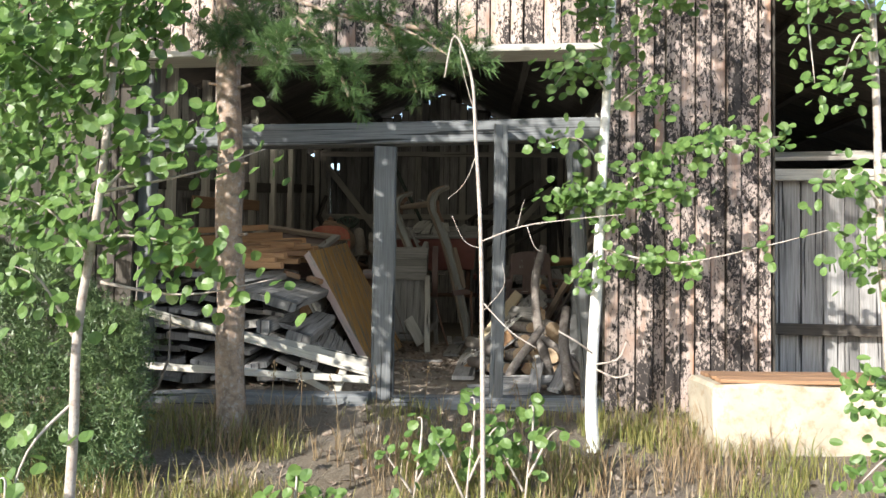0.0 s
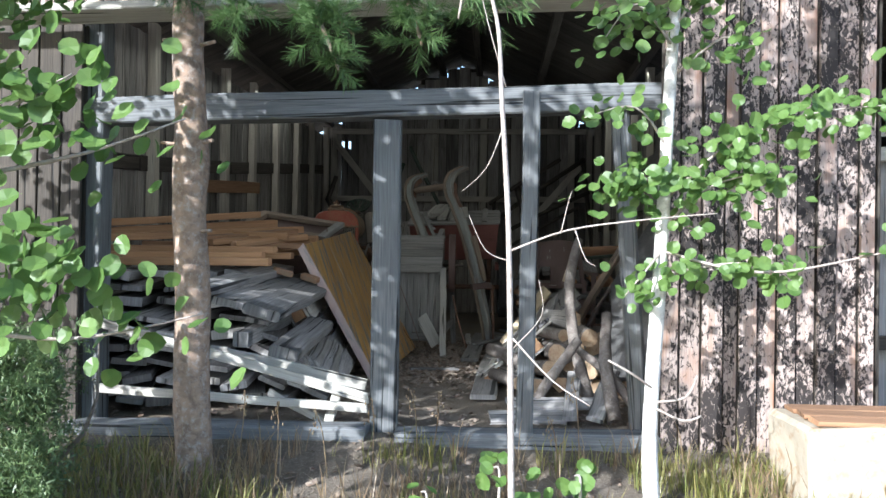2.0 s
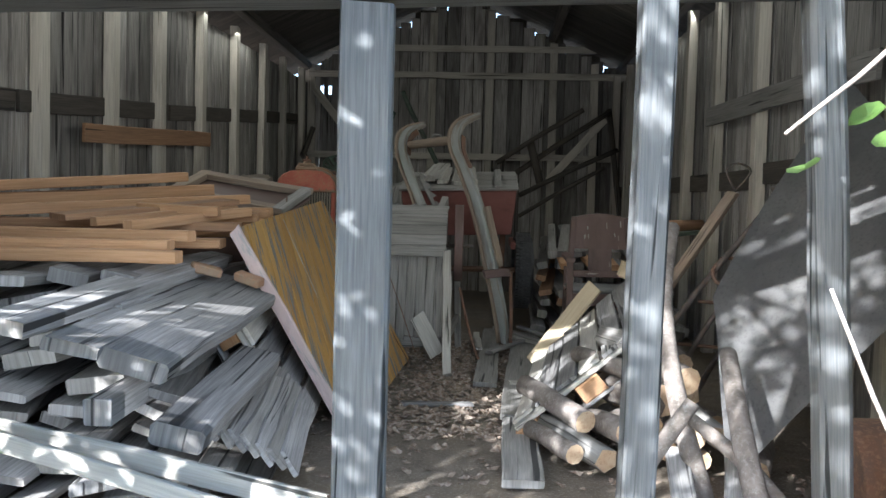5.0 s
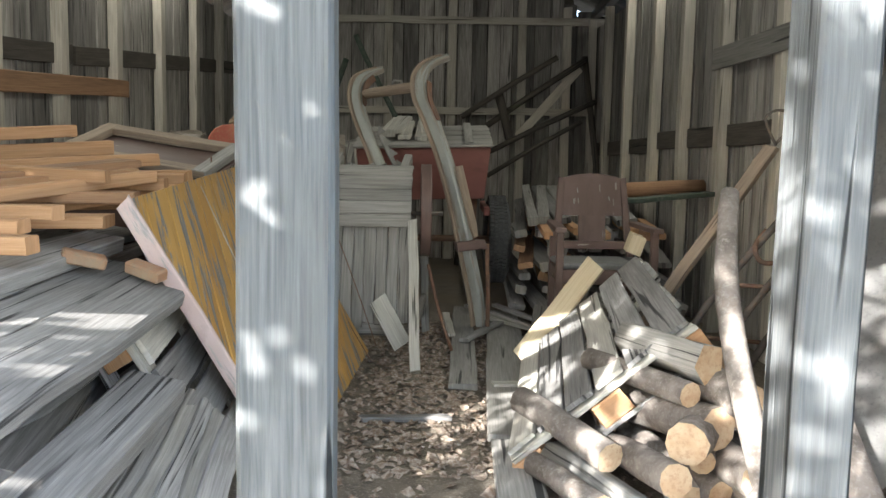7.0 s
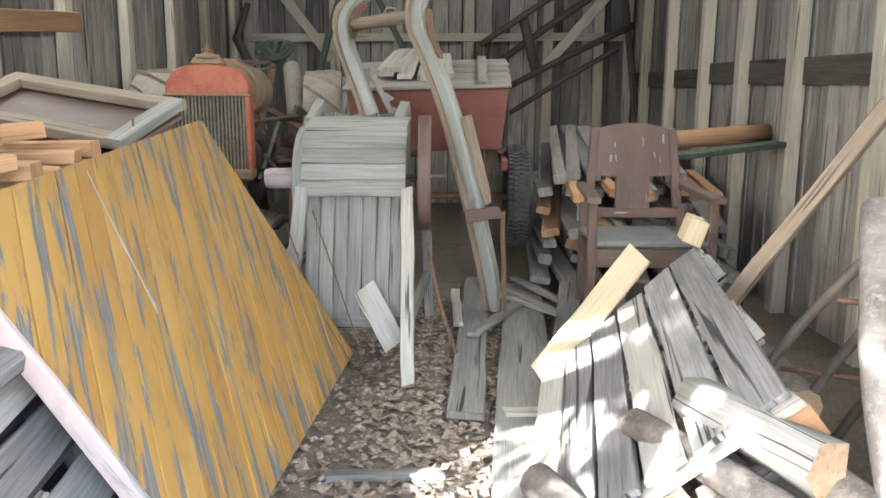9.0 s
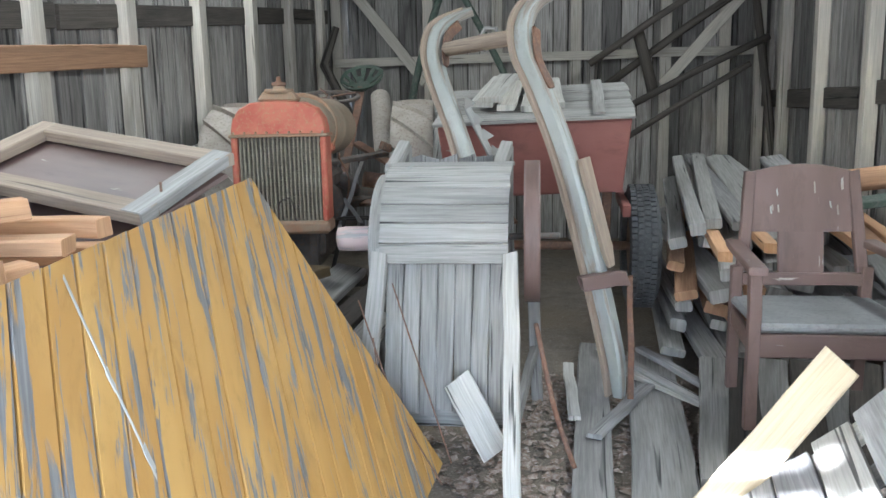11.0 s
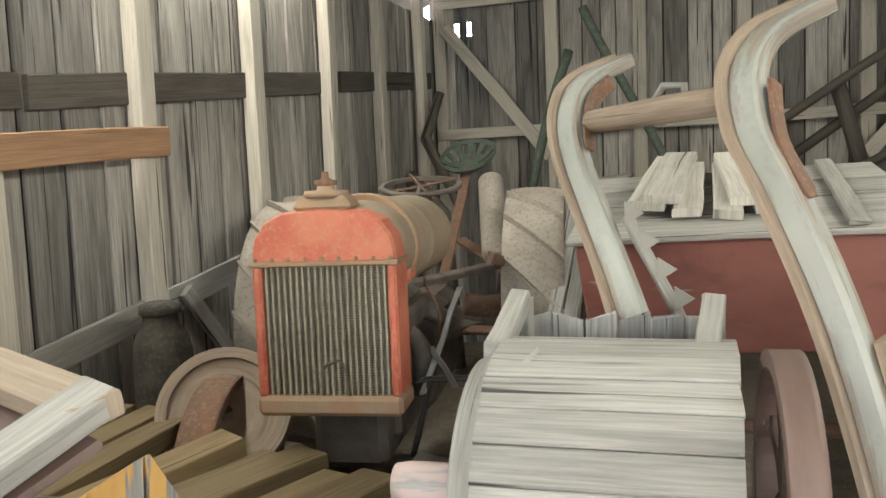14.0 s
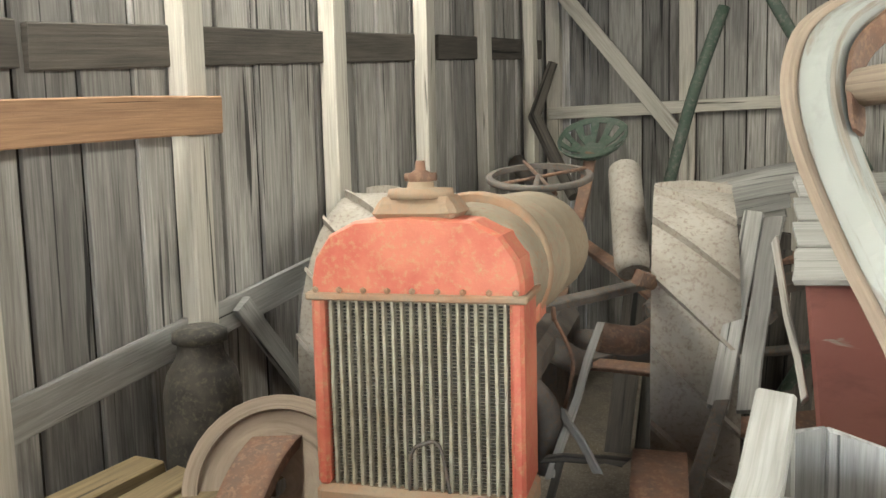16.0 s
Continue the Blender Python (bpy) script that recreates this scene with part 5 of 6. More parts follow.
def build_firewood():
    r = rng(9)
    spots = []
    for layer in range(5):
        for j in range(7 - layer):
            spots.append((0.26 + 0.125 * j + 0.06 * layer + r.uniform(-0.02, 0.02), 0.05 + 0.1 * layer + r.uniform(-0.01, 0.015), layer))
    for k, (x, z, layer) in enumerate(spots):
        if x > 1.2:
            continue
        if x < 0.74 and z > -0.06 + 0.92 * (x - 0.19):
            continue
        rad = r.uniform(0.038, 0.068)
        y0 = 7.4 + r.uniform(0, 0.3) + 0.06 * layer
        length = r.uniform(0.38, 0.6)
        yaw, up = r.uniform(-0.5, 0.5), r.uniform(-0.15, 0.18)
        d = Vector((math.sin(yaw), math.cos(yaw), up)) * length
        p = Vector((x, y0, z + 0.01))
        bm = bmesh.new()
        split = r.random() < 0.3
        add_tube(bm, [p, p + d * 0.33, p + d * 0.66 + Vector((0.008, 0, 0)), p + d], [rad, rad * 1.04, rad, rad * 0.96], 5 if split else 10, k, 0.1 if split else 0.04, 0, True, 1)
        log = part("firewood_log", bm, [DUSTY if split else BARK_LOG, ENDGRAIN])
        tagged(log, "split pale piece of firewood in the heap" if split else "round firewood log with grey bark", "firewood", "firewood heap")
    # a second row behind, under the pallet
    for k in range(16):
        rad = r.uniform(0.04, 0.06)
        if 0.06 + 0.1 * (k // 5) > 0.1 + 0.9 * (0.5 + 0.14 * (k % 5) - 0.19) - 0.17:
            continue
        p = Vector((0.5 + 0.14 * (k % 5) + r.uniform(-0.03, 0.03), 8.15 + 0.45 * (k // 8), 0.06 + 0.1 * (k // 5)))
        bm = bmesh.new()
        add_tube(bm, [p, p + Vector((r.uniform(-0.1, 0.1), 0.42, 0.02))], [rad, rad * 0.95], 9, k + 60, 0.05, 0, True, 1)
        tagged(part("firewood_log", bm, [BARK_LOG, ENDGRAIN]), "round firewood log with grey bark", "firewood", "firewood heap")
    for k, (pts, rad) in enumerate((
            (((0.78, 7.15, 0.0), (0.7, 7.3, 0.35), (0.68, 7.5, 0.7), (0.76, 7.75, 0.98)), 0.034),
            (((0.86, 6.75, 0.0), (0.84, 7.0, 0.3), (0.9, 7.4, 0.52)), 0.036),
            (((1.02, 6.72, 0.0), (0.88, 7.0, 0.2), (0.72, 7.25, 0.32)), 0.026),
            (((0.44, 6.95, 0.0), (0.5, 7.05, 0.12), (0.7, 7.1, 0.4)), 0.03))):
        tagged(tube("branch_pole", grow(pts, 4), [rad * (1.15 - 0.3 * i / (4 * (len(pts) - 1))) for i in range(4 * (len(pts) - 1) + 1)], BARK_LOG, sides=10, seed=k, wobble=0.05), "crooked grey branch leaning on the firewood heap", "branch", "crooked branches")
    # short boards at the heap's foot
    for k, (p0, p1, w) in enumerate((((0.3, 6.95, 0.05), (0.85, 6.98, 0.06), 0.1), ((0.2, 6.75, 0.01), (0.6, 6.78, 0.02), 0.11), ((0.75, 6.7, 0.02), (0.92, 7.3, 0.2), 0.09), ((0.62, 6.72, 0.02), (0.7, 7.3, 0.18), 0.08))):
        loose_board(p0, p1, w, 0.025, GREY, 1200 + k, (0, -0.4, 1), "boards by the firewood", "grey board at the foot of the firewood")


build_firewood()


def build_right_side():
    # the big grey sheet
    a, b, c, d = Vector((0.93, 7.4, 0.03)), Vector((1.72, 7.3, 1.0)), Vector((1.74, 8.5, 1.75)), Vector((1.0, 8.0, 0.68))
    n = (b - a).cross(d - a).normalized()
    bm = bmesh.new()
    grid = []
    for i in range(9):
        row = []
        for j in range(9):
            p = lerp(lerp(a, b, i / 8), lerp(d, c, i / 8), j / 8) + n * 0.012 * math.sin(i * 0.9 + j * 0.7)
            row.append(bm.verts.new(p))
        grid.append(row)
    for i in range(8):
        for j in range(8):
            bm.faces.new((grid[i][j], grid[i + 1][j], grid[i + 1][j + 1], grid[i][j + 1]))
    bmesh.ops.solidify(bm, geom=bm.faces[:], thickness=0.014)
    bmesh.ops.recalc_face_normals(bm, faces=bm.faces)
    tagged(part("grey_board_sheet", bm, GREYSHEET), "large dusty grey building sheet leaning against the wall", "sheet")
    bm = bmesh.new()
    add_tube(bm, [(1.12, 6.95, 0.2), (1.14, 6.95, 0.2), (1.45, 6.98, 0.2), (1.46, 6.98, 0.2), (1.78, 7.0, 0.2), (1.8, 7.0, 0.2)], [0.19, 0.2, 0.195, 0.205, 0.2, 0.19], 28)
    tagged(part("barrel", bm, RUST), "rusty iron barrel lying on its side", "barrel")
    # pole and iron frame
    tagged(plank("pole", (0.72, 9.24, 0.02), (1.34, 8.88, 1.165), 0.055, 0.045, RAIL, None, (-0.6, -0.8, 0.3), 1210, cuts=6), "light brown pole leaning against the side wall", "pole")
    t = thing("iron_rack", "rusty iron frame of curved bars leaning on the wall", "iron frame", (1.0, 8.6, 0.1))
    for dx, dy in ((0, 0), (0.16, -0.05), (0.28, -0.12)):
        tube("bar", grow([(0.8 + dx, 8.75 + dy, 0.04), (1.0 + dx, 8.62 + dy, 0.5), (1.28 + dx, 8.45 + dy, 0.95), (1.4 + dx, 8.42 + dy, 1.12), (1.42 + dx, 8.5 + dy, 1.18)], 4), 0.016, IRON, t)
    for f in (0.35, 0.6, 0.85):
        tube("tie", [(0.8 + 0.5 * f, 8.75 - 0.25 * f, 0.04 + 0.92 * f), (1.08 + 0.5 * f, 8.63 - 0.25 * f, 0.04 + 0.92 * f)], 0.009, RUST, t)
    tube("hook", grow([(1.2, 8.55, 0.82), (1.14, 8.5, 0.76), (1.16, 8.48, 0.7), (1.24, 8.48, 0.7)], 4), 0.01, RUST, t)
    tube("shackle", grow([(1.34, 8.84, 1.17), (1.28, 8.82, 1.28), (1.34, 8.82, 1.32), (1.41, 8.82, 1.28), (1.34, 8.84, 1.18)], 4), 0.006, IRON, t)
    # bars of the crossed fence in the left bay
    for k, (p0, p1, w) in enumerate((((-1.8, 6.46, 0.5), (-0.4, 6.42, 0.155), 0.05), ((-1.8, 6.44, 0.165), (-0.4, 6.4, 0.105), 0.045), ((-1.8, 6.56, 0.46), (-0.43, 6.55, 0.2), 0.06), ((-0.62, 6.47, -0.02), (-0.56, 6.47, 0.17), 0.05), ((-0.95, 6.6, 0.14), (-0.6, 6.55, -0.02), 0.04))):
        tagged(plank("rail", p0, p1, w, 0.025, PALE, None, (0, -1, 0.1), 1220 + k, rough=0.004, cuts=5), "grey lath of the crossed rails between the posts", "rail", "crossed rails")


build_right_side()


# ---- the armchair ----
def build_chair():
    c = thing("armchair", "brown-painted wooden armchair with a panelled back, dusty and chipped", "chair", (0.845, 10.1, 0.15))
    m = pose(0.845, 10.1, 0.15, 0, 0, 1)

    def bar(name, p0, p1, w, t, face, seed, label="", **kw):
        plank(name, m @ Vector(p0), m @ Vector(p1), w, t, BROWNP, c, m.to_3x3() @ Vector(face), seed, label, rough=0.0015, **kw)

    for s in (-1, 1):
        bar("leg", (0.27 * s, -0.2, 0), (0.27 * s, -0.2, 0.56), 0.042, 0.042, (0, -1, 0), 1300 + s)
        bar("back_leg", (0.24 * s, 0.25, 0), (0.24 * s, 0.22, 0.5), 0.042, 0.042, (0, -1, 0), 1302 + s)
        bar("back_upright", (0.22 * s, 0.22, 0.48), (0.19 * s, 0.29, 0.86), 0.042, 0.036, (0, -1, 0), 1305 + s)
        bar("armrest", (0.275 * s, -0.26, 0.57), (0.25 * s, 0.25, 0.585), 0.06, 0.028, (0, 0, 1), 1308 + s, "worn armrest with a bare front edge")
        bar("side_rail", (0.27 * s, -0.2, 0.3), (0.245 * s, 0.24, 0.3), 0.07, 0.022, (1, 0, 0), 1311 + s)
    bar("front_rail", (-0.27, -0.2, 0.3), (0.27, -0.2, 0.3), 0.085, 0.024, (0, -1, 0), 1314)
    bm = bmesh.new()
    add_box(bm, (-0.26, -0.215, 0.345), (0.26, 0.24, 0.38), m, 0, 0.012)
    part("seat", bm, GREYSHEET, c, "flat grey dusty seat")
    # arched top panel
    bm = bmesh.new()
    rows = []
    for y0, y1, d in ((0.275, 0.225, 0.0), (0.295, 0.245, 0.0)):
        top = [(x, 0.855 + 0.035 * (1 - (x / 0.2) ** 2)) for x in [-0.205 + 0.041 * i for i in range(11)]]
        low = [(x, 0.63) for x in [0.205 - 0.041 * i for i in range(11)]]
        rows.append([bm.verts.new(m @ Vector((x, y0 - (0.86 - z) * 0.13, z))) for x, z in top + low])
    for i in range(22):
        bm.faces.new((rows[0][i], rows[0][(i + 1) % 22], rows[1][(i + 1) % 22], rows[1][i]))
    bm.faces.new(rows[0])
    bm.faces.new(rows[1][::-1])
    bmesh.ops.recalc_face_normals(bm, faces=bm.faces)
    uv = bm.loops.layers.uv.verify()
    for f in bm.faces:
        for loop in f.loops:
            loop[uv].uv = (loop.vert.co.x, loop.vert.co.z)
    part("back_panel", bm, BROWNP, c, "arched brown back panel with white drips")
    bar("splat", (0, 0.225, 0.44), (0, 0.26, 0.64), 0.17, 0.018, (0, -1, 0), 1320)
    bar("back_rail", (-0.235, 0.22, 0.45), (0.235, 0.22, 0.45), 0.05, 0.024, (0, -1, 0), 1321)
    r = rng(4)
    for k in range(9):
        x, z = r.uniform(-0.17, 0.17), r.uniform(0.72, 0.86)
        y = 0.273 - (0.86 - z) * 0.13 - 0.004
        plank("paint_drip", m @ Vector((x, y, z)), m @ Vector((x + 0.004, y - 0.003, z - r.uniform(0.015, 0.05))), 0.006, 0.002, WHITEP, c, m.to_3x3() @ Vector((0, -1, 0)), 1330 + k, rough=0.001)


build_chair()


# ---- far end: poles, plough handles, barrel ----
def build_far_end():
    rake = thing("hay_rack", "dark wooden rack of long poles leaning at the far end", "rack", (0.8, 14.4, 0))
    for k, (p0, p1, rad, mat) in enumerate((((0.12, 14.3, 1.64), (1.15, 14.3, 2.3), 0.03, DARK), ((0.2, 14.5, 1.41), (1.5, 14.5, 2.31), 0.035, DARK), ((0.4, 14.2, 1.25), (1.56, 14.2, 1.82), 0.03, DARK), ((0.53, 14.4, 1.9), (0.67, 14.4, 1.38), 0.05, DARK), ((1.5, 14.6, 2.35), (1.7, 13.95, 0.02), 0.035, DARK), ((0.4, 14.1, 1.0), (1.4, 14.1, 1.6), 0.025, DARK), ((0.1, 14.4, 0.0), (0.2, 14.35, 1.7), 0.03, DARK))):
        tube("pole", [p0, lerp(p0, p1, 0.5) + Vector((0, 0, 0.015)), p1], rad, mat, rake, sides=9, seed=k)
    plank("plank", (0.8, 14.9, 1.46), (1.5, 14.9, 2.27), 0.1, 0.03, STUD, rake, (0, -1, 0), 1400, "pale diagonal plank")
    pl = thing("plough", "green-painted iron plough with two long handles", "plough", (-1.2, 13.5, 0))
    tube("handle", grow([(-1.36, 13.5, 1.1), (-1.31, 13.6, 1.33), (-1.2, 13.6, 1.75), (-1.07, 13.65, 2.15)], 4), 0.03, GREENP, pl)
    tube("handle", grow([(-0.45, 13.35, 1.35), (-0.62, 13.4, 1.7), (-0.85, 13.4, 2.13), (-0.95, 13.4, 2.35)], 4), 0.026, GREENP, pl)
    tube("handle_foot", grow([(-0.45, 13.35, 1.35), (-0.55, 13.3, 1.15), (-0.6, 13.3, 0.7), (-0.9, 13.4, 0.1)], 4), 0.028, GREENP, pl)
    tube("handle_foot", grow([(-1.36, 13.5, 1.1), (-1.3, 13.5, 0.6), (-0.9, 13.4, 0.1)], 4), 0.03, GREENP, pl)
    tube("beam", [(-0.95, 13.4, 0.12), (-0.8, 12.9, 0.3), (-0.75, 12.3, 0.35)], 0.035, IRON, pl)
    tagged(tube("pole", [(-1.98, 14.3, 1.2), (-2.32, 14.6, 1.71), (-2.22, 14.7, 2.06)], [0.04, 0.045, 0.035], DARK), "dark pole standing in the far corner", "pole")
    tagged(tube("pole", [(-2.42, 14.5, 1.42), (-2.1, 14.3, 1.15), (-2.0, 14.2, 0.02)], [0.06, 0.05, 0.05], IRON), "dark iron pipe in the far corner", "pipe")
    b = thing("barrel", "dusty wooden stave barrel lying on its side", "barrel", (-1.0, 13.7, 0.9))
    for k in range(14):
        a = 2 * math.pi * k / 14
        d = Vector((0.25 * math.sin(a), math.cos(a), 0.96 * math.sin(a))) * 0.17
        c0, c1 = Vector((-1.24, 13.7, 1.12)), Vector((-0.76, 13.78, 1.22))
        bm = bmesh.new()
        add_plank(bm, (c1 - c0).length, 0.08, 0.016, 1420 + k, frame_of(c0 + d, c1 + d, d), 0.001, 4, 0.002, 0, 0.015)
        part("stave", bm, DUSTY, b)
    plank("stand", (-1.2, 13.7, 0.0), (-1.15, 13.7, 0.98), 0.2, 0.05, DARK, b, (0, -1, 0), 1440)
    plank("stand", (-0.85, 13.75, 0.0), (-0.85, 13.75, 1.05), 0.2, 0.05, DARK, b, (0, -1, 0), 1441)
    tagged(tube("canister", [(-1.44, 13.0, 1.36), (-1.42, 12.98, 1.38), (-1.32, 12.62, 1.02), (-1.31, 12.6, 0.99)], [0.05, 0.07, 0.07, 0.06], LUGGED, sides=16), "dusty grey iron canister lying aslant on the axle", "canister")
    for k, (p0, p1, w, mat) in enumerate((((-0.93, 11.85, 0.7), (-0.86, 12.25, 1.25), 0.06, DUSTY), ((-0.85, 11.85, 0.7), (-0.8, 12.25, 1.23), 0.06, DUSTY), ((-0.7, 11.5, 0.85), (-0.78, 11.75, 1.21), 0.02, PALE), ((-1.1, 11.0, 0.1), (-0.92, 11.85, 0.72), 0.04, IRON))):
        tagged(plank("shaft", p0, p1, w, 0.035, mat, None, (0, -1, 0.3), 1450 + k), "dusty shaft leaning between the tractor and the red box", "shaft", "shafts")
    for k, (p0, p1) in enumerate((((-1.22, 11.6, 0.99), (-1.28, 11.3, 0.65)), ((-1.28, 11.4, 0.8), (-1.16, 11.3, 0.68)), ((-1.3, 11.3, 0.7), (-1.1, 11.35, 0.7)), ((-1.26, 11.32, 0.7), (-1.36, 11.28, 0.3)))):
        tagged(plank("lath", p0, p1, 0.022, 0.012, DUSTY if k < 2 else DARK, None, (0, -1, 0), 1460 + k), "thin lath caught beside the tractor", "lath", "laths")
    bm = bmesh.new()
    add_ring(bm, (-1.98, 11.12, 0.6), (0.35, -0.8, 0.55), 0.24, 0.2, 0.07, 36)
    hoop = tagged(part("wooden_wheel", bm, RAIL), "brown wooden pulley wheel resting on planks", "wheel")
    bm = bmesh.new()
    add_ring(bm, (-1.98, 11.12, 0.6), (0.35, -0.8, 0.55), 0.2, 0.03, 0.03, 36)
    part("disc", bm, RAIL, hoop)
    # planks and iron under the far machines
    r = rng(21)
    for k in range(16):
        p0 = Vector((r.uniform(-1.5, -0.6), r.uniform(12.0, 14.0), r.uniform(0.5, 1.0)))
        d = Vector((r.uniform(-0.5, 0.5), r.uniform(-0.4, 0.4), r.uniform(-0.15, 0.15)))
        tagged(plank("iron_scrap", p0 - d, p0 + d, r.uniform(0.04, 0.09), r.uniform(0.02, 0.05), IRON if k % 3 else RUST, None, (0, -0.5, 1), 1480 + k), "dark iron bar in the machine heap", "scrap", "machine scrap")
    for k in range(8):
        x = -1.5 + 0.13 * k
        tagged(plank("old_board", (x, 13.2 + 0.1 * (k % 3), 0.02), (x + 0.05, 13.6, 0.98), 0.12, 0.03, DARK, None, (0, -1, 0), 1500 + k), "dark board standing behind the tractor", "board", "boards behind the tractor")


build_far_end()

# ---- outside: block, lean-to ----
def build_outside():
    b = thing("stone_trough", "sunlit whitewashed block with yellow lichen edges and boards on top", "trough", (2.1, 5.95, -0.12))
    bm = bmesh.new()
    add_box(bm, (1.47, 5.72, -0.25), (2.75, 6.2, 0.2), bevel=0.02)
    bmesh.ops.subdivide_edges(bm, edges=bm.edges[:], cuts=4, use_grid_fill=True)
    for v in bm.verts:
        v.co += Vector((noise.noise(v.co * 5), noise.noise(v.co * 5 + Vector((9, 0, 0))), noise.noise(v.co * 5 + Vector((0, 9, 0))))) * 0.018
    part("body", bm, STONE, b)
    for k in range(3):
        plank("top_board", (1.52, 5.82 + 0.14 * k, 0.215), (2.75, 5.82 + 0.14 * k, 0.22), 0.13, 0.02, BROWNB, b, (0, 0, 1), 1600 + k)
    # lean-to beside the shed
    lean = board_wall("wall_lean_to", "dark and sunlit grey boards of the lean-to", (1.99, 7.2), (4.6, 7.2), -0.1, lambda x: 1.45, (0, -1), GREY, seed=8)
    plank("rail", (1.99, 7.14, 1.47), (4.6, 7.14, 1.5), 0.08, 0.05, PALE, lean, (0, -1, 0), 1610)
    plank("rail", (1.99, 7.14, 0.42), (4.6, 7.14, 0.4), 0.08, 0.04, DARK, lean, (0, -1, 0), 1611)
    # roof underside and back wall get dark wood to deepen the lean-to's shade
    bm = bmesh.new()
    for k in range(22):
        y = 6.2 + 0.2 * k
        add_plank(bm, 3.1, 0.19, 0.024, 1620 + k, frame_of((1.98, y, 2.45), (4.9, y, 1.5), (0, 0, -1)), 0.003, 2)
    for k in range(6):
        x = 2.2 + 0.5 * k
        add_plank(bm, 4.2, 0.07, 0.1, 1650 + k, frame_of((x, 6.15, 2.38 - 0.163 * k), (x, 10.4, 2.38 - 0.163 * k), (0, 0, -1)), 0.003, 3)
    tagged(part("ceiling_lean_to", bm, DARK), "boards under the lean-to roof, coloured dark as in shade", "ceiling", kind="structure")
    board_wall("wall_lean_to_back", "boards at the back of the lean-to, darkened as in shade", (1.99, 10.3), (4.9, 10.3), -0.1, lambda x: 2.4 - 0.32 * (x - 2), (0, -1), DARK, seed=9)
    plank("shelf_plank", (2.05, 7.3, 1.62), (3.6, 7.3, 1.66), 0.16, 0.03, PALE, lean, (0, -0.4, 1), 1660)


build_outside()


# ---- plants ----
def leaf_mesh(name, size, seed, mat, narrow=0.95):
    """One rounded, slightly folded leaf, its stalk at the origin, along y."""
    r = rng(seed)
    bm = bmesh.new()
    n = 9
    rim = []
    for k in range(n):
        a = 2 * math.pi * k / n + 0.2
        q = size * 0.5 * (1 + r.uniform(-0.1, 0.08))
        x, y = math.sin(a) * q * narrow, size * 0.5 + size * 0.08 - math.cos(a) * q
        rim.append(bm.verts.new((x, y, abs(x) * 0.22 + r.uniform(-0.04, 0.04) * size)))
    c = bm.verts.new((0, size * 0.55, -0.03 * size))
    for k in range(n):
        bm.faces.new((c, rim[k], rim[(k + 1) % n]))
    s0, s1 = bm.verts.new((0.001, 0, 0)), bm.verts.new((-0.001, 0, 0))
    bm.faces.new((s0, s1, rim[0]))
    return mesh_of(name, bm, mat)


def leaf_pose(r, p, drop=0.5):
    """Leaves hang about, mostly facing the open side and up."""
    n = Vector((-0.35 + r.gauss(0, 0.5), -0.75 + r.gauss(0, 0.5), 0.5 + r.gauss(0, 0.5))).normalized()
    turn = n.to_track_quat("Z", "Y").to_matrix().to_4x4()
    return Matrix.Translation(p) @ turn @ pose(0, 0, 0, 0, 0, 180 + r.gauss(0, 60))


def joined(name, meshes, poses, r, label, category, parent=None):
    """Many copies of small meshes joined into one object of kind stuff."""
    verts, faces = [], []
    data = [([v.co.copy() for v in me.vertices], [tuple(p.vertices) for p in me.polygons]) for me in meshes]
    for m in poses:
        vs, fs = r.choice(data)
        base = len(verts)
        verts += [m @ v for v in vs]
        faces += [tuple(i + base for i in f) for f in fs]
    me = bpy.data.meshes.new(name)
    me.from_pydata([tuple(v) for v in verts], [], faces)
    me.materials.append(meshes[0].materials[0])
    ob = place(new(name, me), Matrix.Identity(4), parent)
    return tagged(ob, label, category, kind="stuff")


LEAVES = [leaf_mesh("leaf", s, 1700 + k, LEAF) for k, s in enumerate((0.045, 0.052, 0.058, 0.043, 0.05))]
SMALL = [leaf_mesh("leaf", s, 1710 + k, LEAF, 0.7) for k, s in enumerate((0.036, 0.042, 0.048))]


def build_tree(name, label, trunk, radius, bark, boughs, seed, group="", singles=220, leaves=LEAVES, spread=0.1, top=()):
    """trunk: its line; boughs: (line, leaves along it); top: (centre, radius, leaves) of the crown above and of added
    shade clumps.
    """
    r = rng(seed)
    t = thing(name, label, "tree", trunk[0], group)
    line = grow(trunk, 5)
    n = len(line)
    part("trunk", (lambda bm: (add_tube(bm, line, [radius * (1 - 0.55 * k / n) for k in range(n)], 10, seed, 0.06), bm)[1])(bmesh.new()), bark, t)
    spots = []
    for pts, count in boughs:
        bl = grow(pts, 5)
        tube("branch", bl, [max(0.0018, 0.0065 * (1 - 0.8 * k / len(bl))) for k in range(len(bl))], TWIG, t, sides=6, seed=seed)
        for k in range(int(count * 1.8)):
            p = bl[min(len(bl) - 1, int(len(bl) * (0.15 + 0.85 * r.random())))]
            spots.append(p + Vector((r.gauss(0, spread), r.gauss(0, spread), r.gauss(0, spread * 0.8))))
    for k, p in enumerate(spots[:singles]):
        part("leaf", r.choice(leaves), None, t, m=leaf_pose(r, p))
    rest = spots[singles:]
    for c, rad, count in top:
        for k in range(count):
            d = Vector((r.gauss(0, 1), r.gauss(0, 1), r.gauss(0, 1))).normalized() * rad * r.random() ** 0.45
            rest.append(Vector(c) + Vector((d.x, d.y, d.z * 0.9)))
    if rest:
        joined("foliage", leaves, [leaf_pose(r, p) for p in rest], r, "dense green foliage", "", t)


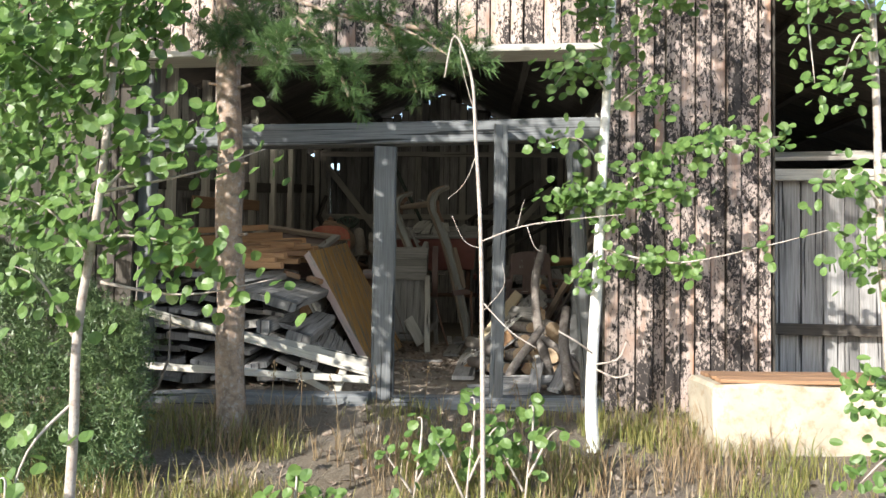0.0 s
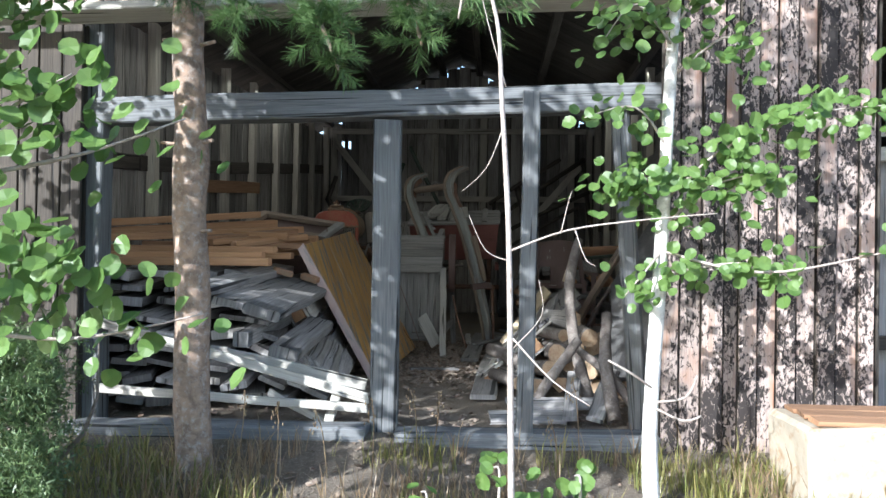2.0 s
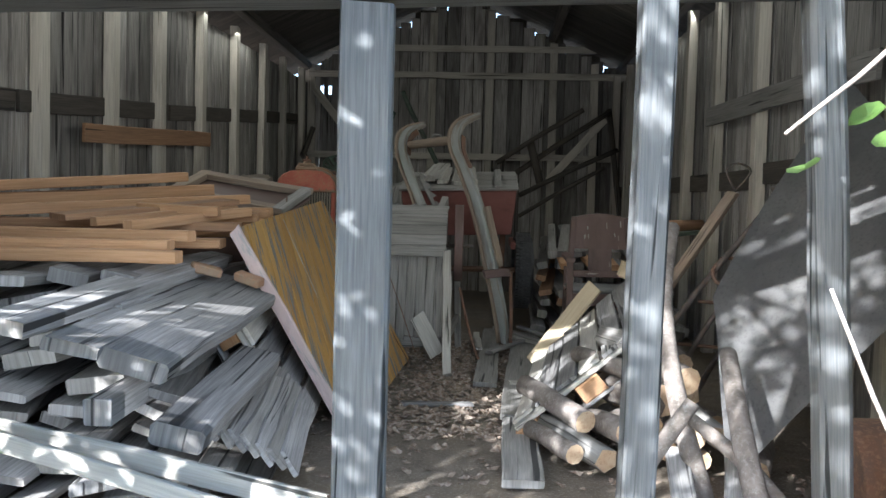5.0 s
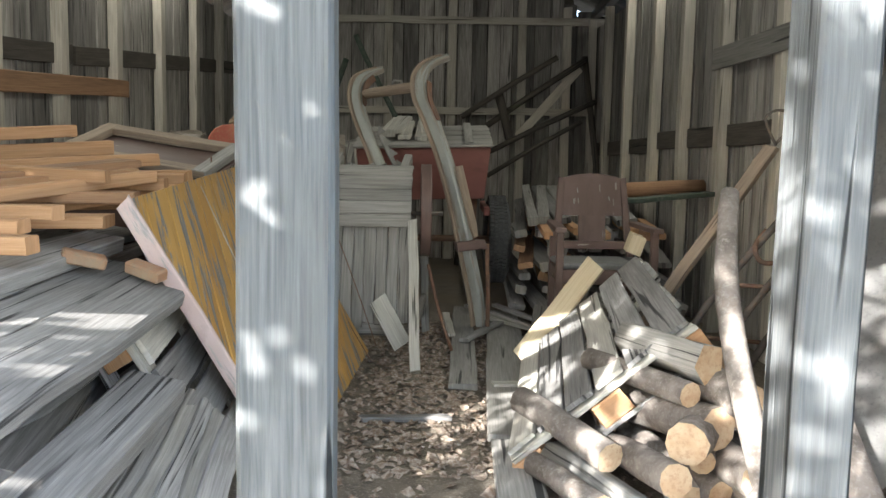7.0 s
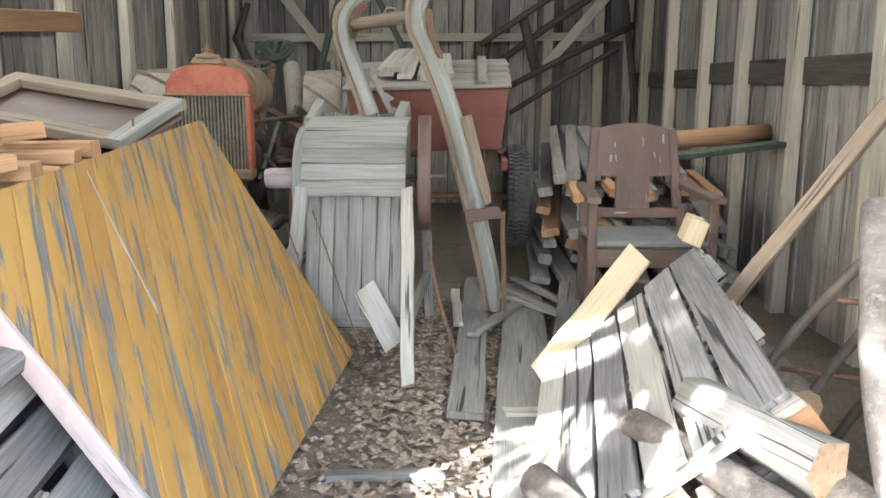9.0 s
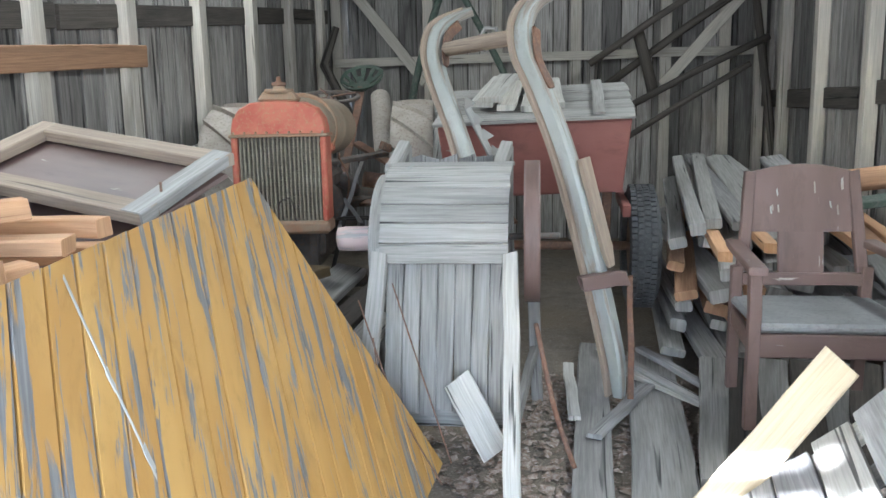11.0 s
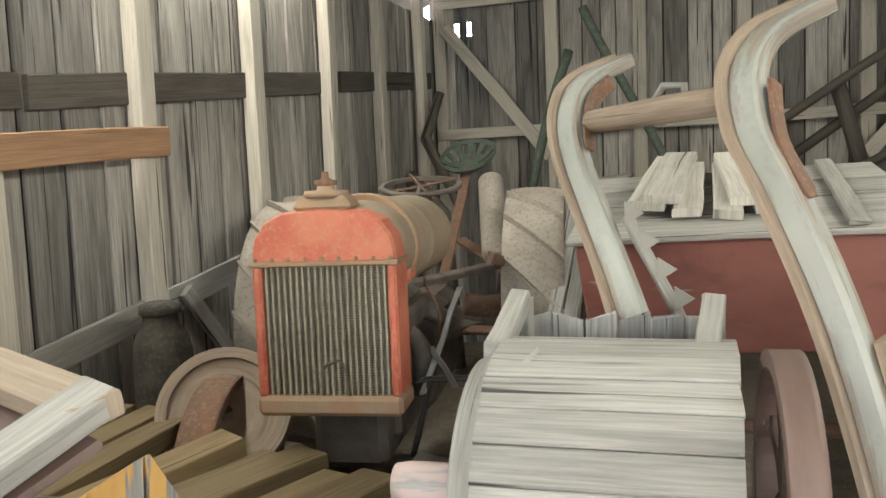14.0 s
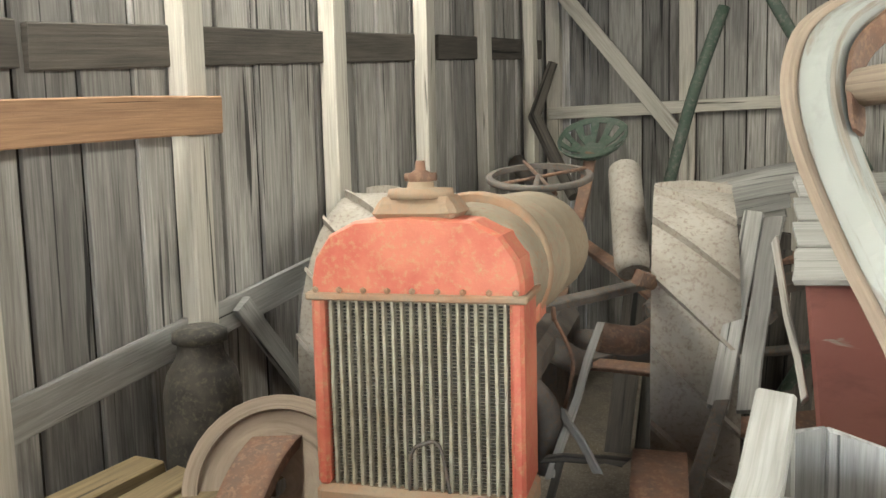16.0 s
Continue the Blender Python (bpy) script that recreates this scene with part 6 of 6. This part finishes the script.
# birch beside the tarred wall
build_tree("birch", "young white-stemmed tree with round green leaves before the tarred wall",
           [(0.86, 5.7, -0.2), (0.84, 5.7, 0.15), (0.87, 5.7, 0.8), (0.9, 5.7, 1.5), (0.95, 5.72, 2.4), (1.0, 5.7, 3.2)], 0.036, BARK_WHITE,
           [([(0.89, 5.7, 1.1), (1.1, 5.6, 1.3), (1.4, 5.55, 1.42), (1.75, 5.5, 1.45)], 95), ([(0.89, 5.7, 1.0), (1.05, 5.6, 1.15), (1.25, 5.55, 1.2)], 60),
            ([(0.9, 5.7, 1.3), (0.75, 5.6, 1.45), (0.55, 5.55, 1.4)], 18), ([(0.9, 5.7, 1.1), (0.75, 5.6, 1.2), (0.68, 5.58, 1.12)], 55), ([(0.88, 5.7, 0.8), (1.1, 5.6, 0.85), (1.3, 5.55, 0.85)], 35),
            ([(0.92, 5.7, 1.7), (0.75, 5.6, 1.85), (0.62, 5.55, 1.7)], 40), ([(0.93, 5.7, 1.9), (0.85, 5.6, 2.1), (0.75, 5.5, 2.2)], 60), ([(0.93, 5.7, 1.8), (1.1, 5.6, 2.1), (1.3, 5.55, 2.2)], 60),
            ([(0.92, 5.7, 1.6), (1.08, 5.6, 1.72), (1.15, 5.55, 1.65)], 22), ([(0.87, 5.7, 0.9), (1.2, 5.5, 0.82), (1.6, 5.4, 0.9), (1.95, 5.3, 1.0)], 16), ([(0.88, 5.7, 0.9), (0.8, 5.6, 0.82), (0.72, 5.6, 0.72)], 14)],
           31, singles=300, spread=0.06, top=(((1.0, 5.6, 2.7), 0.45, 200),))
birch_twigs = thing("birch_twigs", "bare side twigs low on the white stem", "twig", (0.86, 5.68, 0.3))
for p in (((0.85, 5.68, 0.35), (0.75, 5.6, 0.42), (0.66, 5.6, 0.47)), ((0.86, 5.68, 0.3), (0.96, 5.62, 0.33), (1.0, 5.6, 0.42)), ((0.85, 5.68, 0.28), (0.95, 5.62, 0.24), (1.02, 5.62, 0.26))):
    tube("twig", grow(p, 3), 0.005, TWIG, birch_twigs, sides=5)

# aspens that frame the view; some high leaf clumps are added for shade
build_tree("aspen", "leafy young aspen with a crooked grey stem",
           [(-1.12, 4.15, -0.45), (-1.1, 4.15, 0.2), (-1.08, 4.12, 0.55), (-1.0, 4.1, 1.1), (-0.95, 4.1, 2.0), (-0.95, 4.1, 3.0)], 0.019, TWIG,
           [([(-1.0, 4.1, 1.0), (-0.85, 4.1, 1.15), (-0.72, 4.15, 1.25)], 75), ([(-1.0, 4.1, 0.85), (-0.85, 4.1, 0.85), (-0.68, 4.15, 0.8)], 70), ([(-1.0, 4.1, 1.3), (-0.95, 4.0, 1.5), (-0.82, 4.0, 1.7)], 90),
            ([(-1.0, 4.1, 1.2), (-1.2, 4.1, 1.4), (-1.35, 4.1, 1.5)], 90), ([(-1.05, 4.1, 0.8), (-1.2, 4.1, 0.95), (-1.4, 4.1, 1.0)], 70), ([(-1.1, 4.15, 0.5), (-1.2, 4.1, 0.7), (-1.3, 4.1, 0.75)], 30), ([(-0.98, 4.1, 1.6), (-0.85, 4.1, 1.9), (-0.75, 4.1, 2.0)], 60),
            ([(-1.1, 4.15, 0.3), (-1.2, 4.05, 0.15), (-1.25, 4.0, -0.1)], 14), ([(-1.0, 4.1, 1.0), (-0.72, 4.2, 1.08), (-0.5, 4.25, 1.17)], 14), ([(-1.0, 4.1, 0.7), (-0.75, 4.2, 0.66), (-0.45, 4.25, 0.72)], 16)],
           # the last three clumps are added above the view, to dapple the front
           32, singles=300, spread=0.085, top=(((-1.3, 4.1, 1.75), 0.5, 600), ((-1.05, 4.1, 2.0), 0.35, 260), ((-1.5, 4.3, 1.2), 0.45, 420), ((-1.15, 3.9, 2.9), 0.5, 420), ((-0.55, 3.75, 3.1), 0.5, 420), ((0.05, 3.7, 3.25), 0.5, 380)))
build_tree("aspen", "leafy aspen standing close to the shed's front corner",
           [(-2.2, 5.3, -0.3), (-2.2, 5.3, 0.8), (-2.15, 5.3, 2.0), (-2.1, 5.3, 3.2)], 0.03, TWIG,
           [([(-2.15, 5.3, 1.0), (-1.9, 5.25, 1.3), (-1.7, 5.3, 1.5)], 90), ([(-2.15, 5.3, 1.4), (-1.95, 5.2, 1.8), (-1.75, 5.2, 2.0)], 90), ([(-2.2, 5.3, 0.8), (-1.95, 5.2, 0.95), (-1.75, 5.2, 1.0)], 70)],
           # from the third on, clumps are added to keep sun off the post
           33, singles=200, spread=0.11, top=(((-2.3, 5.2, 1.8), 0.65, 600), ((-2.4, 5.3, 1.2), 0.6, 450), ((-2.0, 5.0, 2.65), 0.42, 330), ((-1.85, 4.6, 1.7), 0.4, 480), ((-1.82, 4.6, 2.8), 0.45, 480), ((-1.5, 4.55, 3.15), 0.4, 300), ((-2.35, 4.6, 2.9), 0.5, 300), ((-1.7, 4.7, 3.1), 0.45, 260), ((-1.35, 5.08, 2.1), 0.3, 330), ((-1.38, 5.05, 1.8), 0.22, 190)))
build_tree("aspen", "slender aspen sapling with hanging leafy twigs",
           [(1.78, 4.5, -0.4), (1.76, 4.5, 0.2), (1.72, 4.5, 0.9), (1.7, 4.5, 1.6), (1.66, 4.5, 2.4)], 0.02, TWIG,
           [([(1.72, 4.5, 1.0), (1.62, 4.45, 1.12), (1.5, 4.4, 1.05)], 34), ([(1.74, 4.5, 0.7), (1.68, 4.45, 0.85), (1.58, 4.4, 0.8)], 36), ([(1.76, 4.5, 0.3), (1.7, 4.45, 0.4), (1.6, 4.4, 0.3)], 34), ([(1.7, 4.5, 1.5), (1.6, 4.4, 1.62), (1.52, 4.4, 1.4)], 40),
            ([(1.77, 4.5, 0.1), (1.7, 4.45, 0.1), (1.6, 4.42, 0.02)], 26), ([(1.7, 4.5, 1.7), (1.55, 4.4, 1.85), (1.4, 4.4, 1.75)], 44), ([(1.72, 4.5, 0.9), (1.85, 4.5, 1.0), (1.95, 4.5, 1.0)], 30), ([(1.66, 4.5, 1.8), (1.45, 4.45, 1.8), (1.45, 4.42, 1.45)], 30)],
           34, singles=260, leaves=SMALL, spread=0.055)
# low saplings in front of the sill
for k, (x, y, hgt) in enumerate(((-0.02, 4.9, 0.36), (0.2, 4.85, 0.45), (0.45, 4.95, 0.4), (-0.45, 4.45, 0.28), (0.33, 5.1, 0.3), (-1.25, 3.95, 0.4))):
    z = ground_height(x, y)
    build_tree("sapling", "low leafy aspen shoot in the dry grass", [(x, y, z - 0.03), (x + 0.02, y, z + hgt * 0.5), (x + 0.04, y, z + hgt)], 0.006, TWIG,
               [([(x, y, z + 0.1), (x - 0.08, y, z + hgt * 0.6), (x - 0.12, y, z + hgt * 0.75)], 7), ([(x + 0.02, y, z + hgt * 0.4), (x + 0.1, y, z + hgt * 0.8), (x + 0.14, y, z + hgt * 0.9)], 8), ([(x + 0.03, y, z + hgt * 0.6), (x + 0.04, y, z + hgt * 1.1), (x + 0.02, y, z + hgt * 1.15)], 7)],
               40 + k, "saplings", 30, LEAVES, 0.035)


# dead sapling in front of the opening
def build_dead_sapling():
    t = thing("dead_sapling", "thin bare dead sapling with broken side twigs", "tree", (0.26, 4.75, -0.28))
    line = grow([(0.26, 4.75, -0.3), (0.25, 4.75, 0.3), (0.235, 4.75, 0.9), (0.21, 4.75, 1.3), (0.19, 4.75, 1.55), (0.12, 4.75, 1.72), (0.08, 4.76, 1.55)], 5)
    tube("stem", line, [0.0105 - 0.0075 * k / len(line) for k in range(len(line))], TWIG, t, sides=8, seed=3, wobble=0.08)
    for k, pts in enumerate((((0.24, 4.75, 0.88), (0.4, 4.72, 0.94), (0.6, 4.7, 0.97), (0.8, 4.68, 0.99)), ((0.24, 4.75, 0.85), (0.17, 4.74, 0.88), (0.12, 4.74, 0.98)), ((0.22, 4.75, 1.25), (0.17, 4.75, 1.12), (0.1, 4.75, 1.05)),
                             ((0.25, 4.75, 0.6), (0.33, 4.72, 0.7), (0.32, 4.72, 0.8)), ((0.25, 4.75, 0.63), (0.36, 4.7, 0.52), (0.46, 4.66, 0.46)), ((0.42, 4.72, 0.94), (0.45, 4.72, 0.86), (0.48, 4.72, 0.84)), ((0.22, 4.75, 1.35), (0.15, 4.75, 1.6), (0.14, 4.75, 1.75)),
                             ((0.38, 4.72, 0.93), (0.4, 4.72, 1.02), (0.41, 4.72, 1.05)))):
        tube("twig", grow(pts, 4), [(0.0034 if k in (0, 4) else 0.0019) * (1 - 0.55 * i / (4 * (len(pts) - 1))) for i in range(4 * (len(pts) - 1) + 1)], TWIG, t, sides=6, seed=k)
    t.matrix_basis = pose(0.02, 0, 0) @ t.matrix_basis


build_dead_sapling()


def tuft_mesh(seed, length=0.065, count=48):
    """A twig end with needles all round, along z."""
    r = rng(seed)
    bm = bmesh.new()
    for k in range(count):
        a, tilt = r.uniform(0, 6.28), r.uniform(0.25, 1.15)
        d = Vector((math.cos(a) * math.sin(tilt), math.sin(a) * math.sin(tilt), math.cos(tilt)))
        s = d.orthogonal().normalized() * 0.0019
        p = Vector((0, 0, r.uniform(-0.05, 0.03)))
        q = length * r.uniform(0.7, 1.15)
        vs = [bm.verts.new(p + s), bm.verts.new(p - s), bm.verts.new(p + d * q)]
        bm.faces.new(vs)
    return mesh_of("needle_tuft", bm, NEEDLE)


TUFTS = [tuft_mesh(50 + k) for k in range(4)]


def build_pine():
    r = rng(60)
    t = thing("pine", "pine with a reddish scaly trunk and drooping needle branches", "pine tree", (-1.14, 6.0, -0.14))
    bm = bmesh.new()
    line = [Vector((-1.115 - 0.0035 * k + 0.006 * math.sin(k), 6.0, -0.3 + 0.12 * k)) for k in range(46)]
    rad = [0.083 - 0.0008 * k + (0.012 if k in (0, 1) else 0) + (0.01 if k in (13, 20) else 0) for k in range(46)]
    add_tube(bm, line, rad, 22, 61, 0.05)
    part("trunk", bm, BARK_PINE, t, "scaly reddish-brown pine trunk", smooth=True)
    for z, s in ((1.35, 1), (1.34, -1), (1.79, 1), (1.8, -1), (0.95, 1)):
        tube("stub", [(-1.16, 6.0, z), (-1.16 + 0.12 * s, 5.95, z + 0.01)], [0.013, 0.008], BARK_PINE, t, sides=7)
    poses = []
    boughs = [[(-1.2, 6.0, 2.5), (-0.9, 5.6, 2.25), (-0.55, 5.35, 2.0), (-0.3, 5.3, 1.75)], [(-0.9, 5.6, 2.25), (-0.5, 5.35, 2.12), (-0.15, 5.2, 2.0), (0.1, 5.15, 1.85)], [(-0.6, 5.4, 2.05), (-0.45, 5.3, 1.85), (-0.35, 5.28, 1.62)], [(-0.2, 5.25, 2.02), (-0.1, 5.25, 1.85), (-0.05, 5.25, 1.7)],
              [(-0.55, 5.4, 2.05), (-0.7, 5.3, 1.95), (-0.72, 5.25, 1.8)], [(-1.2, 6.0, 2.2), (-1.15, 5.8, 2.05), (-1.1, 5.65, 1.92)], [(-1.2, 6.0, 2.3), (-0.98, 5.75, 2.1), (-0.9, 5.65, 1.95)], [(-1.2, 6.0, 2.6), (-1.5, 5.8, 2.4), (-1.7, 5.6, 2.1)], [(-0.1, 5.2, 2.0), (0.1, 5.2, 1.95), (0.22, 5.2, 1.8)]]
    boughs = [[(x, y, z - 0.1 * (y < 5.45)) for x, y, z in line] for line in boughs]
    for j, pts in enumerate(boughs):
        bl = grow(pts, 6)
        tube("bough", bl, [0.014 - 0.01 * k / len(bl) for k in range(len(bl))], BARK_PINE, t, sides=7, seed=j)
        for k in range(46):
            f = 0.35 + 0.65 * r.random()
            p = bl[int(f * (len(bl) - 1))]
            d = Vector((r.gauss(0, 0.6), r.gauss(-0.2, 0.5), r.gauss(0.1, 0.5))).normalized()
            poses.append(Matrix.Translation(p + d * r.uniform(0.02, 0.13)) @ d.to_track_quat("Z", "Y").to_matrix().to_4x4())
    for k in range(220):
        part("needle_tuft", TUFTS[k % 4], None, t, m=poses[k])
    # unseen upper crown, added so that its needles break up the sunlight
    crown = []
    for k in range(20):
        a, z = r.uniform(0, 6.28), r.uniform(3.5, 5.4)
        reach = (6.2 - z) * r.uniform(0.35, 0.6)
        base, tip = Vector((-1.3, 6.0, z)), Vector((-1.3 + math.cos(a) * reach, 6.0 + math.sin(a) * reach, z + r.uniform(-0.2, 0.3)))
        tube("bough", [base, lerp(base, tip, 0.5), tip], [0.016, 0.011, 0.005], BARK_PINE, t, sides=6)
        for j in range(34):
            p = lerp(base, tip, 0.25 + 0.75 * r.random())
            d = Vector((r.gauss(0, 0.6), r.gauss(0, 0.6), r.gauss(0.2, 0.5))).normalized()
            crown.append(Matrix.Translation(p + d * r.uniform(0.02, 0.2)) @ d.to_track_quat("Z", "Y").to_matrix().to_4x4() @ Matrix.Scale(1.6, 4))
    joined("needles", TUFTS, poses[220:] + crown, r, "dense green needles", "", t)


build_pine()


def build_juniper():
    r = rng(70)
    sprig = []
    for s in range(4):
        bm = bmesh.new()
        q = rng(80 + s)
        for k in range(26):
            a, tilt = q.uniform(0, 6.28), q.uniform(0.3, 1.3)
            d = Vector((math.cos(a) * math.sin(tilt), math.sin(a) * math.sin(tilt), math.cos(tilt)))
            w = d.orthogonal().normalized() * 0.003
            p = Vector((q.gauss(0, 0.012), q.gauss(0, 0.012), q.uniform(-0.05, 0.06)))
            bm.faces.new([bm.verts.new(p + w), bm.verts.new(p - w), bm.verts.new(p + d * q.uniform(0.02, 0.034))])
        sprig.append(mesh_of("sprig", bm, JUNIPER))
    j = thing("juniper", "dense dark green juniper bush at the shed's corner", "bush", (-1.8, 5.4, -0.2))
    for k in range(9):
        x, y = -2.3 + 0.13 * k, 5.3 + r.uniform(-0.2, 0.2)
        tube("stem", grow([(-1.8, 5.45, -0.25), (x, y, 0.2), (x + 0.05, y, 0.7 + r.uniform(-0.2, 0.2))], 3), [0.012, 0.011, 0.01, 0.008, 0.006, 0.005, 0.004], BARK_LOG, j, sides=6)
    poses = []
    for k in range(3600):
        f = r.random()
        x = -2.65 + 1.4 * r.random()
        top = 0.85 - 0.7 * max(0, x + 1.75) - 0.35 * noise.noise(Vector((x * 3, 0, 5)))
        z = -0.22 + (top + 0.22) * r.random() ** 0.8
        y = 5.35 - 0.38 * math.sqrt(max(0, 1 - ((z - 0.1) / 0.95) ** 2)) + 0.1 * noise.noise(Vector((x * 6, z * 6, 0))) + abs(r.gauss(0, 0.12))
        d = Vector((r.gauss(0, 0.5), r.gauss(-0.4, 0.5), r.gauss(0.6, 0.5))).normalized()
        poses.append(Matrix.Translation((x, y, z)) @ d.to_track_quat("Z", "Y").to_matrix().to_4x4())
    for k in range(200):
        part("sprig", sprig[k % 4], None, j, m=poses[k])
    joined("foliage", sprig, poses[200:], r, "dense prickly green foliage", "", j)


build_juniper()


def build_grass():
    r = rng(90)
    blades, dry = [], []
    for s in range(5):
        for store, mat, h in ((blades, GRASS, 0.12), (dry, DRYGRASS, 0.16)):
            bm = bmesh.new()
            q = rng(100 + s)
            for k in range(5):
                a = q.uniform(0, 6.28)
                b = Vector((q.gauss(0, 0.012), q.gauss(0, 0.012), 0))
                lean = Vector((math.cos(a), math.sin(a), 0)) * q.uniform(0.2, 0.8)
                hh = h * q.uniform(0.5, 1.2)
                side = Vector((-math.sin(a), math.cos(a), 0)) * 0.0022
                mid, tip = b + lean * hh * 0.35 + Vector((0, 0, hh * 0.6)), b + lean * hh + Vector((0, 0, hh * 0.95))
                vs = [bm.verts.new(v) for v in (b + side, b - side, mid - side * 0.8, mid + side * 0.8, tip)]
                bm.faces.new(vs[:4])
                bm.faces.new((vs[3], vs[2], vs[4]))
            store.append(mesh_of("grass_tuft", bm, mat))
    for name, store, count, label in (("grass", blades, 4200, "short yellow-green grass before the shed"), ("dry_grass", dry, 2200, "dry brown stalks in the grass")):
        poses = []
        while len(poses) < count:
            x, y = r.uniform(-2.6, 3.2), 1.2 + 5.0 * r.random() ** 0.7
            if noise.noise(Vector((x * 1.6, y * 1.6, len(name)))) < -0.1 + 0.25 * r.random() or (abs(x) < 0.3 and y < 4.4 and r.random() < 0.7):
                continue
            poses.append(pose(x, y, ground_height(x, y) - 0.005, 0, 0, r.uniform(0, 360)) @ Matrix.Scale(r.uniform(0.6, 1.5), 4))
        joined(name, store, poses, r, label, "grass")
    # litter of chips inside and out
    chips = []
    for s in range(5):
        bm = bmesh.new()
        q = rng(120 + s)
        w, l = q.uniform(0.008, 0.016), q.uniform(0.015, 0.045)
        vs = [bm.verts.new((x * w, y * l, z + q.uniform(-0.003, 0.004))) for x, y, z in ((-1, -0.5, 0), (0.9, -0.45, 0), (1, 0.5, 0.003), (-0.8, 0.6, 0.004), (0, 0, 0.008))]
        for a, b in ((0, 1), (1, 2), (2, 3), (3, 0)):
            bm.faces.new((vs[a], vs[b], vs[4]))
        chips.append(mesh_of("chip", bm, CHIPS))
    poses = []
    for k in range(5200):
        if k < 3800:
            x, y = r.gauss(-0.05, 0.4), r.uniform(8.0, 10.9)
        else:
            x, y = r.uniform(-2.0, 1.9), r.uniform(5.0, 8.2)
        poses.append(pose(x, y, ground_height(x, y) + 0.004, r.uniform(-25, 25), r.uniform(-25, 25), r.uniform(0, 360)) @ Matrix.Scale(r.uniform(0.6, 1.5), 4))
    joined("wood_chips", chips, poses, r, "brown bark chips and dead leaves on the earth", "litter")
    # seeding stalks
    for k, (x, y) in enumerate(((-0.12, 6.1), (-0.06, 6.15), (-0.3, 5.9), (0.5, 5.9), (0.6, 6.0), (-0.9, 5.9), (-0.7, 5.8), (-0.5, 5.95))):
        z = ground_height(x, y)
        st = thing("grass_stalk", "tall dry grass stalk gone to seed", "stalk", (x, y, z), "seeding stalks")
        tip = Vector((x + r.uniform(-0.06, 0.06), y - 0.05, z + r.uniform(0.3, 0.5)))
        tube("stem", grow([(x, y, z - 0.02), lerp((x, y, z), tip, 0.6) + Vector((0.01, 0, 0.02)), tip], 3), 0.0025, DRYGRASS, st, sides=5)
        bm = bmesh.new()
        for j in range(14):
            bmesh.ops.create_icosphere(bm, subdivisions=1, radius=0.005, matrix=Matrix.Translation(tip + Vector((r.gauss(0, 0.012), r.gauss(0, 0.012), -0.008 * j))) @ Matrix.Diagonal((0.7, 0.7, 1.6, 1)))
        part("seed_head", bm, DRYGRASS, st)


build_grass()
